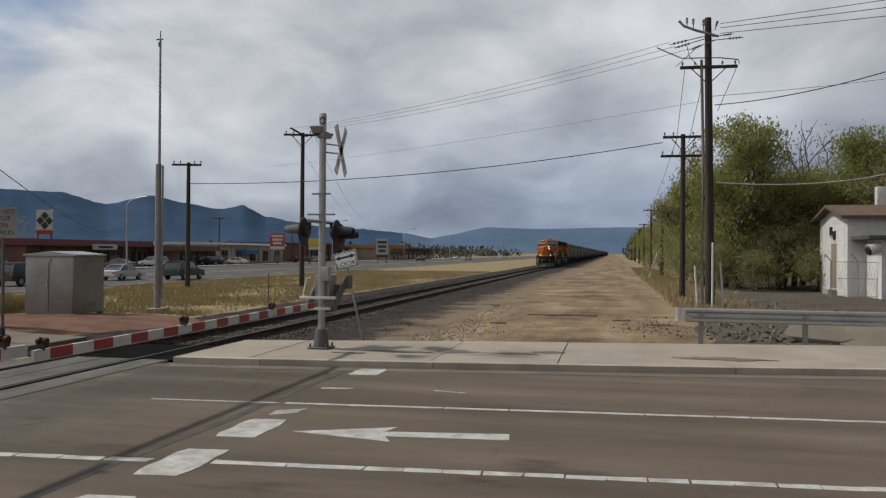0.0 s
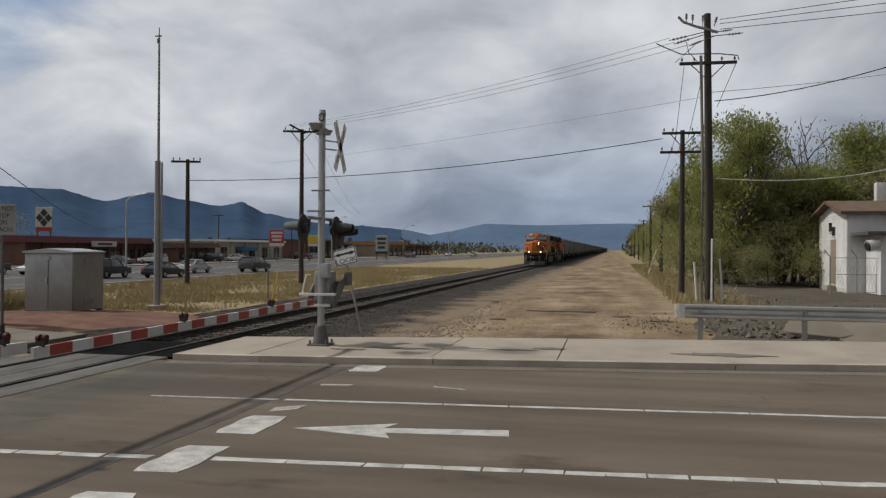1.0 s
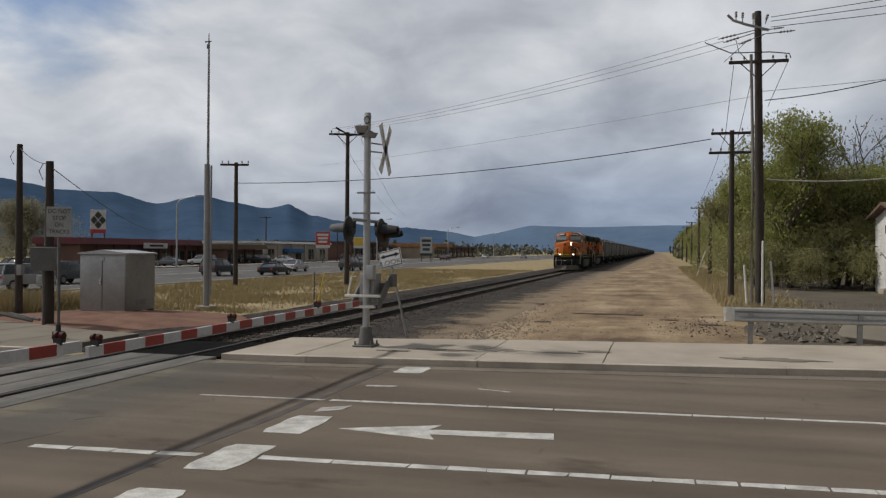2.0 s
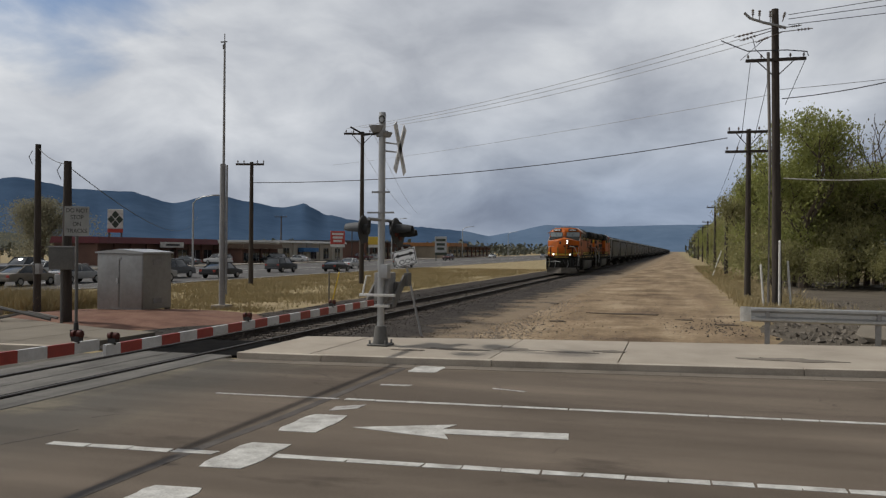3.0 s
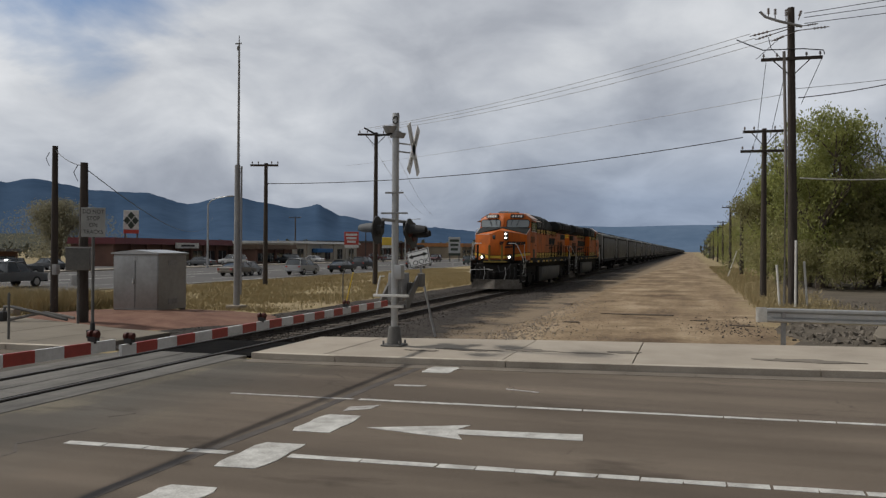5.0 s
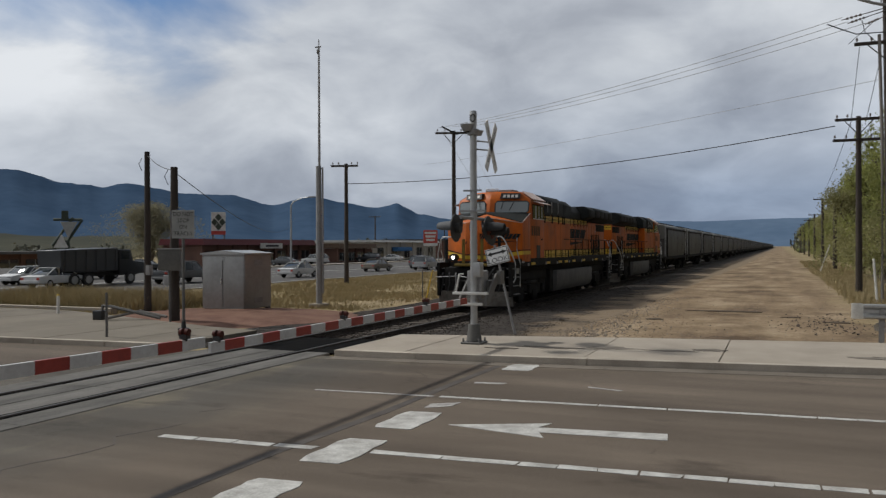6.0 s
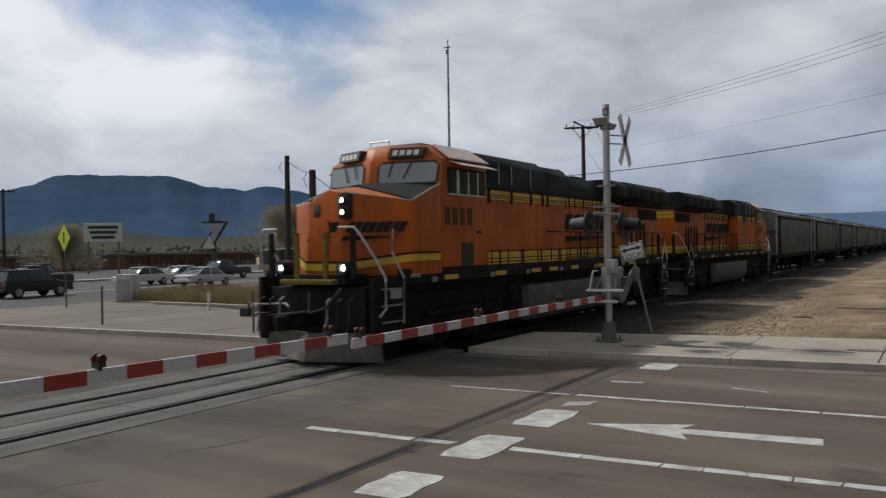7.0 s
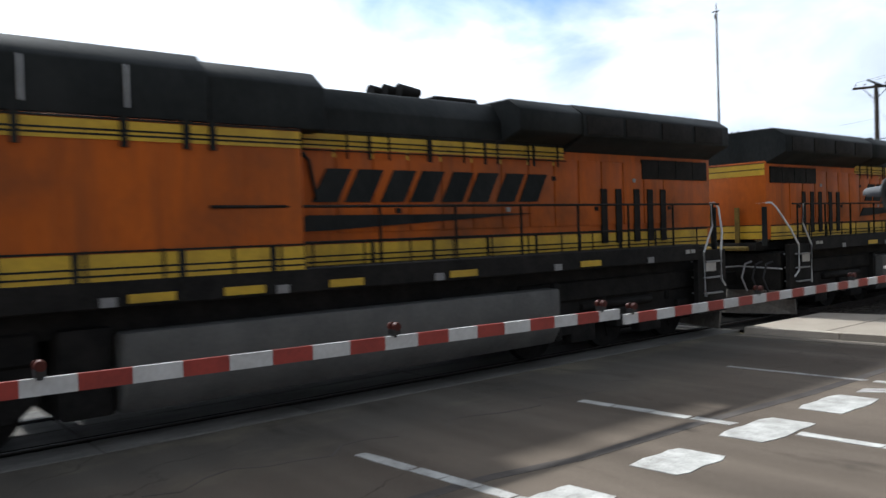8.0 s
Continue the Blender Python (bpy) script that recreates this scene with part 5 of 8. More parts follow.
        tube_part("mu_cable", [(0.9, y0 + sy * 1.0, 1.45), (0.7, y0 + sy * 0.8, 1.1), (0.35, y0 + sy * 0.75, 1.0), (0.2, y0 + sy * 0.95, 1.35)], 0.03, M["rubber"], L, "looped black cable")
        for x in (-0.76, 0.76):
            bm = bmesh.new()
            bm_cyl(bm, 0.14, 0.14, (x, y0 + sy * 1.26, 1.80), (x, y0 + sy * 1.46, 1.80), 14)
            dl = part("ditch_light", bm, M["black"], L, "round ditch light", True)
            bm = bmesh.new()
            bm_cyl(bm, 0.064, 0.064, (x, y0 + sy * 1.24, 1.80), (x, y0 + sy * 1.262, 1.80), 16)
            bz = bmesh.new()
            bm_ring(bz, x, 1.80, 0.13, 0.08, y0 + sy * 1.18, y0 + sy * 1.265)
            part("lamp_bezel", bz, M["black"], dl, "", True)
            part("ditch_lens", bm, M["lamp_on"] if sy > 0 else M["chrome"], dl, "lit lens" if sy > 0 else "")
    # fuel tank and trucks
    bm = bmesh.new()
    bm_extrude(bm, [(-1.40, 1.18), (-1.40, 0.55), (-1.25, 0.30), (1.25, 0.30), (1.40, 0.55), (1.40, 1.18)], "y", 7.55, 14.3)
    bevel(bm, 0.05, 2)
    part("fuel_tank", bm, M["tank"], L, "dusty grey fuel tank", True)
    for y0, y1 in ((6.95, 7.5), (14.33, 14.5)):
        box_part("air_reservoir", (2.5, y1 - y0, 0.95), (0, (y0 + y1) / 2, 0.78), M["loco_black"], L, "black air reservoir", 0.06)
    for yc in (4.35, 16.1):
        for s in (-1, 1):
            bm = bmesh.new()
            bm_extrude(bm, [(yc - 2.45, 0.55), (yc - 2.2, 0.34), (yc - 1.2, 0.36), (yc - 0.9, 0.5), (yc + 0.9, 0.5), (yc + 1.2, 0.36), (yc + 2.2, 0.34), (yc + 2.45, 0.55), (yc + 2.4, 1.02), (yc - 2.4, 1.02)], "x", s * 1.02 - 0.08, s * 1.02 + 0.08)
            for k in (-1.85, 0, 1.85):
                bm_box(bm, (0.24, 0.34, 0.34), (s * 1.08, yc + k, 0.55))
                bm_cyl(bm, 0.09, 0.09, (s * 1.06, yc + k - 0.4, 0.75), (s * 1.06, yc + k - 0.4, 1.15), 8)
            bm_cyl(bm, 0.08, 0.08, (s * 1.12, yc - 1.0, 0.8), (s * 1.12, yc + 0.9, 0.8), 8)
            bevel(bm, 0.015, 1)
            part("truck_frame", bm, M["loco_black"], L, "black cast truck side frame", True)
        bm = bmesh.new()
        bm_box(bm, (1.2, 4.9, 0.55), (0, yc, 0.72))
        bm_box(bm, (1.9, 0.7, 0.5), (0, yc - 0.95, 0.85))
        bm_box(bm, (1.9, 0.7, 0.5), (0, yc + 0.95, 0.85))
        bm_box(bm, (2.3, 4.9, 0.34), (0, yc, 1.08))
        bevel(bm, 0.03, 1)
        part("traction_motor", bm, M["loco_black"], L, "black traction motors and bolster", True)
        for s in (-1, 1):
            for k in (-0.93, 0.93):
                box_part("brake_gear", (0.22, 0.62, 0.42), (s * 1.0, yc + k, 0.42), M["loco_black"], L, "black brake gear", 0.04)
        for k in (-1.85, 0, 1.85):
            wheelset(L, yc + k, 0.52)
    # roof details
    bm = bmesh.new()
    bm_box(bm, (0.9, 0.9, 0.16), (0, 13.1, 4.16))
    bevel(bm, 0.03, 1)
    part("exhaust_outlet", bm, M["loco_black"], L, "sooty exhaust stack", True)
    bm = bmesh.new()
    for k in range(3):
        bm_cyl(bm, 0.07, 0.11, (-0.15 + 0.15 * k, 12.25 + 0.16 * k, 4.30), (-0.15 + 0.15 * k, 11.85 + 0.16 * k, 4.32), 10)
        bm_cyl(bm, 0.02, 0.02, (-0.15 + 0.15 * k, 12.1 + 0.16 * k, 4.05), (-0.15 + 0.15 * k, 12.1 + 0.16 * k, 4.30), 6)
    part("horn", bm, M["loco_black"], L, "black air horns", True)
    bm = bmesh.new()
    bm_box(bm, (1.6, 1.4, 0.05), (0, 6.3, 4.27))
    bm_box(bm, (1.6, 0.9, 0.05), (0, 7.9, 4.27))
    for k in range(2):
        bm_cyl(bm, 0.62, 0.62, (0, 16.0 + k * 1.9, 4.16), (0, 16.0 + k * 1.9, 4.22), 18)
    part("roof_hatches", bm, M["loco_black"], roof, "dark roof hatches and fans")
    tube_part("antenna_rail", [(-0.3, 3.5, 4.2), (-0.3, 3.5, 4.38), (0.2, 3.48, 4.38), (0.2, 3.48, 4.2)], 0.018, M["galv"], cab)
    return L


lead = build_locomotive("orange diesel freight locomotive with yellow stripes, lit headlights")
lead.matrix_basis = pose(TRACK_X, train_y(0), RAIL_TOP)
second = copy_thing(lead, pose(TRACK_X, train_y(0) + 40.7, RAIL_TOP, 0, 0, 180))
tagged(second, "orange diesel freight locomotive coupled cab rearwards behind the first")
for o in second.children:
    if o.name.startswith("ditch_light"):
        for k in o.children:
            k.data = k.data.copy()
            k.data.materials[0] = M["chrome"]
    if o.name.startswith("nose"):
        for k in o.children:
            if k.name.startswith("headlight") and not k.name.startswith("headlight_box"):
                k.data = k.data.copy()
                k.data.materials[0] = M["chrome"]


def build_hopper():
    H = thing("hopper_car", "grey covered hopper freight car with ribbed sides", "freight car", group="hopper cars of the train")
    LN = 16.9
    bm = bmesh.new()
    prof = [(-1.36, 1.25), (-1.48, 1.9), (-1.52, 2.6), (-1.46, 3.5), (-1.28, 3.85), (-0.5, 4.12), (0.5, 4.12), (1.28, 3.85), (1.46, 3.5), (1.52, 2.6), (1.48, 1.9), (1.36, 1.25)]
    bm_extrude(bm, prof, "y", 1.95, LN - 1.95)
    part("body", bm, M["hopper"], H, "grey curved hopper body", True)
    for s in (-1, 1):
        box_part("side_sill", (0.12, LN - 1.0, 0.24), (s * 1.42, LN / 2, 1.22), M["hopper_dark"], H, "dark side sill")
        box_part("top_chord", (0.10, LN - 2.4, 0.14), (s * 1.44, LN / 2, 3.62), M["hopper_dark"], H)
        for y in (1.97, LN - 1.97):
            box_part("end_post", (0.10, 0.12, 2.5), (s * 1.47, y, 2.45), M["hopper_dark"], H, "dark end post")
        for k in range(3):
            box_part("seam", (0.014, 0.04, 1.5), (s * 1.512, LN * (k + 1) / 4, 2.3), M["hopper"], H, "welded side seam")
        tube_part("end_ladder", [(s * 1.44, 0.9, 0.8), (s * 1.44, 0.9, 4.0)], 0.03, M["galv_dull"], H)
        tube_part("end_ladder", [(s * 1.44, LN - 0.9, 0.8), (s * 1.44, LN - 0.9, 4.0)], 0.03, M["galv_dull"], H)
    # end sheets take the near-black steel to paint shade between the cars
    for y, sy in ((1.95, -1), (LN - 1.95, 1)):
        bm = bmesh.new()
        bm_box(bm, (2.5, 0.08, 2.3), (0, y + sy * 0.2, 2.3), Matrix.Rotation(sy * 0.45, 4, "X"))
        part("slope_sheet", bm, M["hopper_dark"], H, "sloping end sheet with shade in its dark colour")
        box_part("end_platform", (2.8, 1.3, 0.14), (0, y + sy * 0.9, 1.25), M["hopper_dark"], H)
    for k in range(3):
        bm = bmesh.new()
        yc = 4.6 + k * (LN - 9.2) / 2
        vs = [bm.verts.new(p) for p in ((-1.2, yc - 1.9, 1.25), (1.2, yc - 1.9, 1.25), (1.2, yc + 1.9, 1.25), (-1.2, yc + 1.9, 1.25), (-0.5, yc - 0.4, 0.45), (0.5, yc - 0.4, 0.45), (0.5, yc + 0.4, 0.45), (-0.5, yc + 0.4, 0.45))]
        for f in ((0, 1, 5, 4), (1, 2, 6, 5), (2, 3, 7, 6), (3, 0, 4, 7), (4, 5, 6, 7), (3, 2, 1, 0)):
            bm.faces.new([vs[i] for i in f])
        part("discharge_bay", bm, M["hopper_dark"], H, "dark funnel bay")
    bm = bmesh.new()
    bm_box(bm, (0.9, LN - 4, 0.10), (0, LN / 2, 4.17))
    part("roof_hatch", bm, M["hopper_dark"], H, "long trough hatch")
    bm = bmesh.new()
    bm_box(bm, (0.3, LN, 0.3), (0, LN / 2, 0.86))
    part("centre_sill", bm, M["hopper_dark"], H)
    for yc in (2.0, LN - 2.0):
        for s in (-1, 1):
            bm = bmesh.new()
            bm_extrude(bm, [(yc - 1.2, 0.55), (yc - 0.5, 0.4), (yc + 0.5, 0.4), (yc + 1.2, 0.55), (yc + 0.7, 0.8), (yc - 0.7, 0.8)], "x", s * 1.0 - 0.07, s * 1.0 + 0.07)
            part("truck_frame", bm, M["hopper_dark"], H, "black two-axle truck frame")
        for k in (-0.88, 0.88):
            wheelset(H, yc + k, 0.44)
    return H, LN


hop, HOP_LEN = build_hopper()
CONSIST = [(lead, 0.0, 1), (second, 40.7, -1)]
N_HOPPERS = 64
for i in range(N_HOPPERS):
    off = 40.75 + i * HOP_LEN
    h = hop if i == 0 else copy_thing(hop, pose(TRACK_X, train_y(0) + off, RAIL_TOP))
    h.matrix_basis = pose(TRACK_X, train_y(0) + off, RAIL_TOP)
    CONSIST.append((h, off, 1))


# ---- crossing signals and gates ----
def signal_head(parent, x, y, z, facing):
    """A round black background with a hood, lens facing +x or -x."""
    bm = bmesh.new()
    bm_cyl(bm, 0.29, 0.29, (x + facing * 0.10, y, z), (x + facing * 0.125, y, z), 24)
    bm_cyl(bm, 0.11, 0.11, (x, y, z), (x + facing * 0.10, y, z), 14)
    bk = part("light_background", bm, M["black"], parent, "round black light background", True)
    bm = bmesh.new()
    seg = 14
    rings = []
    for d, r, rr in ((0.125, 0.155, 0.145), (0.34, 0.145, 0.135), (0.50, 0.12, 0.11)):
        for rad in (r, rr):
            a0 = -0.35
            rings.append([bm.verts.new((x + facing * (d - (0.10 if k in (0, seg) else 0.0) * (d > 0.3)), y + rad * math.cos(a0 + (math.pi + 0.7) * k / seg), z + rad * math.sin(a0 + (math.pi + 0.7) * k / seg))) for k in range(seg + 1)])
    for a, b in ((0, 2), (2, 4), (5, 3), (3, 1)):
        for k in range(seg):
            bm.faces.new((rings[a][k], rings[a][k + 1], rings[b][k + 1], rings[b][k]))
    for k in range(seg):
        bm.faces.new((rings[4][k], rings[4][k + 1], rings[5][k + 1], rings[5][k]))
    part("hood", bm, M["hood_grey"] if facing < 0 else M["black"], bk, "long visor hood", True)
    bm = bmesh.new()
    bm_cyl(bm, 0.14, 0.12, (x + facing * 0.126, y, z), (x + facing * 0.15, y, z), 18)
    part("lens", bm, M["lamp_red"], bk, "red lens", True)


def gate_arm(parent, y0, y1, x, z0, z1, lamps, first=0.379):
    """A striped arm from y0 (tip) to y1: boards of white and red in turn, the tip board of its own length."""
    sgn = 1 if y1 > y0 else -1
    n = int((abs(y1 - y0) - first) / 0.379) + 1
    slope = Matrix.Rotation(math.atan2(z1 - z0, y1 - y0) if y1 > y0 else math.atan2(z0 - z1, y0 - y1), 4, "X")
    start = 0.0
    for i in range(n):
        ln = first if i == 0 else 0.379
        mid = start + ln / 2
        f = mid / abs(y1 - y0)
        bm = bmesh.new()
        bm_box(bm, (0.04, ln - 0.001, 0.122), (x, y0 + sgn * mid, z0 + (z1 - z0) * f), slope)
        part("arm_board", bm, M["gate_white"] if i % 2 == 0 else M["red"], parent, "white arm section" if i % 2 == 0 else "red arm section")
        start += ln
    for y in lamps:
        f = abs(y - y0) / abs(y1 - y0)
        z = z0 + (z1 - z0) * f + 0.066
        bm = bmesh.new()
        bm_cyl(bm, 0.03, 0.03, (x, y, z - 0.02), (x, y, z + 0.05), 8)
        bm_box(bm, (0.10, 0.07, 0.05), (x, y, z + 0.03))
        lp = part("arm_lamp", bm, M["black"], parent, "small black arm lamp", True)
        for s in (-1, 1):
            bm = bmesh.new()
            bm_cyl(bm, 0.044, 0.038, (x + s * 0.02, y, z + 0.08), (x + s * 0.06, y, z + 0.08), 14)
            part("arm_lens", bm, M["lamp_red"], lp, "red lamp lens", True)


MX, MY, MZ = -6.1, 16.14, 0.125
mast = thing("crossing_signal", "silver railroad crossing signal mast with lowered striped gate", "crossing signal")
bm = bmesh.new()
bm_box(bm, (0.46, 0.46, 0.04), (MX, MY, MZ + 0.02))
bm_cyl(bm, 0.17, 0.12, (MX, MY, MZ + 0.04), (MX, MY, MZ + 0.42), 14)
for sx in (-1, 1):
    for sy in (-1, 1):
        bm_cyl(bm, 0.025, 0.025, (MX + sx * 0.18, MY + sy * 0.18, MZ), (MX + sx * 0.18, MY + sy * 0.18, MZ + 0.12), 6)
bevel(bm, 0.01, 1)
part("base_casting", bm, M["tank"], mast, "dark grey cast base", True)
cyl_part("mast_tube", 0.075, 0.075, (MX, MY, MZ + 0.3), (MX, MY, 5.05), M["galv"], mast, "silver painted round mast", 16)
cyl_part("mast_cap", 0.082, 0.07, (MX, MY, 5.05), (MX, MY, 5.14), M["galv"], mast, "mast cap", 16)
tube_part("cap_ring", [(MX + 0.02 + 0.06 * math.cos(a * 0.5), MY - 0.09, 4.98 + 0.08 * math.sin(a * 0.5)) for a in range(13)], 0.012, M["black"], mast)
bm = bmesh.new()
bm_cyl(bm, 0.13, 0.13, (MX, MY, 4.62), (MX, MY, 4.74), 14)
bm_cyl(bm, 0.10, 0.16, (MX - 0.10, MY - 0.1, 4.70), (MX - 0.10, MY - 0.1, 4.84), 12)
bm_cyl(bm, 0.07, 0.12, (MX + 0.12, MY - 0.02, 4.60), (MX + 0.12, MY - 0.02, 4.70), 12)
part("bell", bm, M["galv_dull"], mast, "grey crossing bell", True)
tube_part("bell_conduit", [(MX, MY - 0.08, 4.7), (MX - 0.28, MY - 0.3, 4.62), (MX - 0.55, MY - 0.45, 4.78)], 0.02, M["black"], mast)
for z, r in ((3.42, 0.20), (2.98, 0.30)):
    box_part("mast_bracket", (2 * r, 0.06, 0.035), (MX, MY - 0.06, z), M["galv_dull"], mast, "flat clamp bracket")
# crossbuck, facing along the road
for s in (-1, 1):
    bm = bmesh.new()
    bm_box(bm, (0.02, 1.22, 0.20), (MX + 0.26, MY + 0.42, 4.40), Matrix.Rotation(s * radians(58), 4, "X"))
    bevel(bm, 0.004, 1)
    bl = part("crossbuck_blade", bm, M["sign_face"], mast, "weathered white crossbuck blade")
    for d in (-0.32, 0.32):
        w = "RAIL" if (s > 0 and d < 0) else "ROAD" if s > 0 else "CROS" if d < 0 else "SING"
        text_part("lettering", w, 0.115, Matrix.Translation((MX + 0.2725 + (0.002 if s > 0 else 0.0), MY + 0.42, 4.40)) @ Matrix.Rotation(s * radians(58), 4, "X") @ Matrix.Translation((0, d, 0)) @ Matrix(((0, 0, 1, 0), (1, 0, 0, 0), (0, 1, 0, 0), (0, 0, 0, 1))), M["letter_grey"], bl, 0.001, 1.0)
for z in (4.50, 4.32):
    tube_part("crossbuck_arm", [(MX, MY, z), (MX + 0.25, MY + 0.42, z)], 0.018, M["galv_dull"], mast, "bracket arm")
# light arm
cyl_part("light_arm", 0.035, 0.035, (MX, MY - 0.75, 2.82), (MX, MY + 0.82, 2.82), M["galv_dull"], mast, "cross arm for the lights", 10)
for y, ways in ((MY - 0.70, (-1,)), (MY + 0.55, (1,)), (MY + 0.80, (1,))):
    tube_part("light_hanger", [(MX, y, 2.82), (MX, y, 2.64)], 0.03, M["black"], mast)
    for way in ways:
        signal_head(mast, MX + 0.02 * way, y, 2.60 if y < MY + 0.7 else 2.52, way)
# gate mechanism
bm = bmesh.new()
bm_box(bm, (0.34, 0.46, 0.62), (MX - 0.02, MY + 0.30, 1.38))
bevel(bm, 0.03, 2)
part("gate_motor_box", bm, M["galv_dull"], mast, "grey gate motor case", True)
box_part("junction_box", (0.16, 0.22, 0.30), (MX + 0.14, MY - 0.1, 1.72), M["galv"], mast, "small grey junction box", 0.015)
box_part("motor_cover", (0.30, 0.32, 0.34), (MX + 0.05, MY + 0.55, 1.30), M["tank"], mast, "dark motor cover", 0.02)
for z, w in ((1.21, 0.80), (0.98, 0.56)):
    box_part("gate_bracket", (w, 0.09, 0.055), (MX - 0.03, MY - 0.14, z), M["white"], mast, "white gate support bar", 0.008)
for s in (-1, 1):
    bm = bmesh.new()
    bm_extrude(bm, [(MY - 0.1, 0.95), (MY + 0.05, 0.95), (MY + 0.75, 1.48), (MY + 0.75, 1.62), (MY + 0.60, 1.62), (MY - 0.1, 1.1)], "x", MX + s * 0.30 - 0.02, MX + s * 0.30 + 0.02)
    part("counterweight_arm", bm, M["tank"], mast, "dark steel counterweight arm")
    box_part("counterweight", (0.10, 0.26, 0.30), (MX + s * 0.34, MY + 0.78, 1.52), M["tank"], mast, "dark counterweight", 0.02)
tube_part("gate_loop", [(MX - 0.36, MY - 0.16, 1.22), (MX - 0.30, MY - 0.1, 1.62), (MX - 0.22, MY - 0.05, 1.62)], 0.02, M["white"], mast)
gate_arm(mast, 7.47, 15.95, MX, 1.045, 1.07, (7.62, 10.56, 13.6), 0.25)

# the other gate, whose mast stands on the camera's side of the road
mast2 = thing("crossing_gate", "lowered red and white striped crossing gate arm", "crossing gate")
gate_arm(mast2, 7.37, -3.4, MX, 1.12, 1.24, (7.05, 4.08, 1.06, -2.0))
bm = bmesh.new()
bm_cyl(bm, 0.17, 0.12, (MX, -3.7, 0.0), (MX, -3.7, 0.4), 14)
bm_cyl(bm, 0.075, 0.075, (MX, -3.7, 0.3), (MX, -3.7, 4.9), 14)
bm_box(bm, (0.4, 0.5, 0.6), (MX, -3.85, 1.3))
part("mast_tube", bm, M["galv"], mast2, "silver gate mast", True)

# leaning LOOK sign
look_sign = thing("look_sign", "white sign with black double arrow reading LOOK, on a leaning post", "road sign")
base, head = Vector((-6.2, 19.36, -0.05)), Vector((-6.72, 19.30, 2.25))
cyl_part("post", 0.03, 0.03, base, head, M["galv_dull"], look_sign, "leaning steel post", 8)
sm = Matrix.Translation((-6.63, 19.24, 1.98)) @ Matrix.Rotation(radians(-10), 4, "Z") @ Matrix.Rotation(radians(-13), 4, "Y")
bm = bmesh.new()
bm_box(bm, (0.66, 0.012, 0.42))
bevel(bm, 0.003, 1)
pl = part("panel", bm, M["sign_face"], look_sign, "white rectangular sign panel")
pl.matrix_basis = sm
FACE = Matrix(((1, 0, 0, 0), (0, 0, -1, 0), (0, 1, 0, 0), (0, 0, 0, 1)))
text_part("lettering", "LOOK", 0.17, Matrix.Translation((0, -0.008, -0.105)) @ FACE, M["black"], pl, 0.001, 1.25)
bm = bmesh.new()
for p in ([(-0.17, 0.045), (0.17, 0.045), (0.17, 0.095), (-0.17, 0.095)], [(-0.29, 0.07), (-0.16, 0.01), (-0.16, 0.13)], [(0.29, 0.07), (0.16, 0.13), (0.16, 0.01)]):
    bm_extrude(bm, p, "y", -0.009, -0.005)
part("double_arrow", bm, M["black"], pl, "black double-headed arrow")
bm = bmesh.new()
for s in (-1, 1):
    bm_box(bm, (0.02, 0.008, 0.40), (s * 0.305, -0.006, 0))
    bm_box(bm, (0.62, 0.008, 0.02), (0, -0.006, s * 0.19))
part("border", bm, M["black"], pl, "black border line")

# ---- signal box, tower, west side poles ----
cabinet = thing("signal_cabinet", "large weathered aluminium signal equipment cabinet on red gravel", "equipment cabinet", pose(-17.6, 23.05, 0.1, 0, 0, 2))
bm = bmesh.new()
bm_box(bm, (1.72, 1.62, 1.86), (0, 0, 0.95))
bevel(bm, 0.02, 1)
part("body", bm, M["cabinet"], cabinet, "grey metal body", True)
bm = bmesh.new()
bm_extrude(bm, [(-0.92, 1.88), (0.92, 1.88), (0.92, 1.93), (0, 2.03), (-0.92, 1.93)], "y", -0.86, 0.86)
part("roof", bm, M["galv"], cabinet, "pale shallow roof")
for x in (-0.43, 0.43):
    box_part("door", (0.82, 0.03, 1.70), (x, -0.82, 0.95), M["cabinet"], cabinet, "flat metal door", 0.01)
box_part("handle", (0.05, 0.05, 0.20), (-0.06, -0.85, 0.98), M["chrome"], cabinet, "bright door handle")
box_part("latch_plate", (0.14, 0.02, 0.10), (0.0, -0.845, 1.72), M["galv"], cabinet)
for x in (-0.78, 0.78):
    for y in (-0.7, 0.7):
        box_part("foot", (0.14, 0.14, 0.10), (x, y, -0.02), M["tank"], cabinet)
for z in (0.3, 1.6):
    box_part("vent", (0.02, 0.5, 0.18), (0.865, 0, z), M["galv_dull"], cabinet, "louvred vent")

bm = bmesh.new()
n = 26
rows_ = []
for i in range(n):
    for j in range(n):
        x, y = -21.5 + 9.1 * i / (n - 1), 17.2 + 8.6 * j / (n - 1)
        d = math.hypot((x + 16.4) / 5.0, (y - 21.4) / 3.9)
        rows_.append(bm.verts.new((x, y, -0.09 + 0.25 * max(0, 1 - d * d) + 0.03 * noise.noise((x * 1.5, y * 1.5, 0)) * (d < 1))))
for i in range(n - 1):
    for j in range(n - 1):
        bm.faces.new((rows_[i * n + j], rows_[(i + 1) * n + j], rows_[(i + 1) * n + j + 1], rows_[i * n + j + 1]))
setting("red_gravel_mound", bm, M["red_dirt"], "low mound of reddish gravel under the cabinet", True)

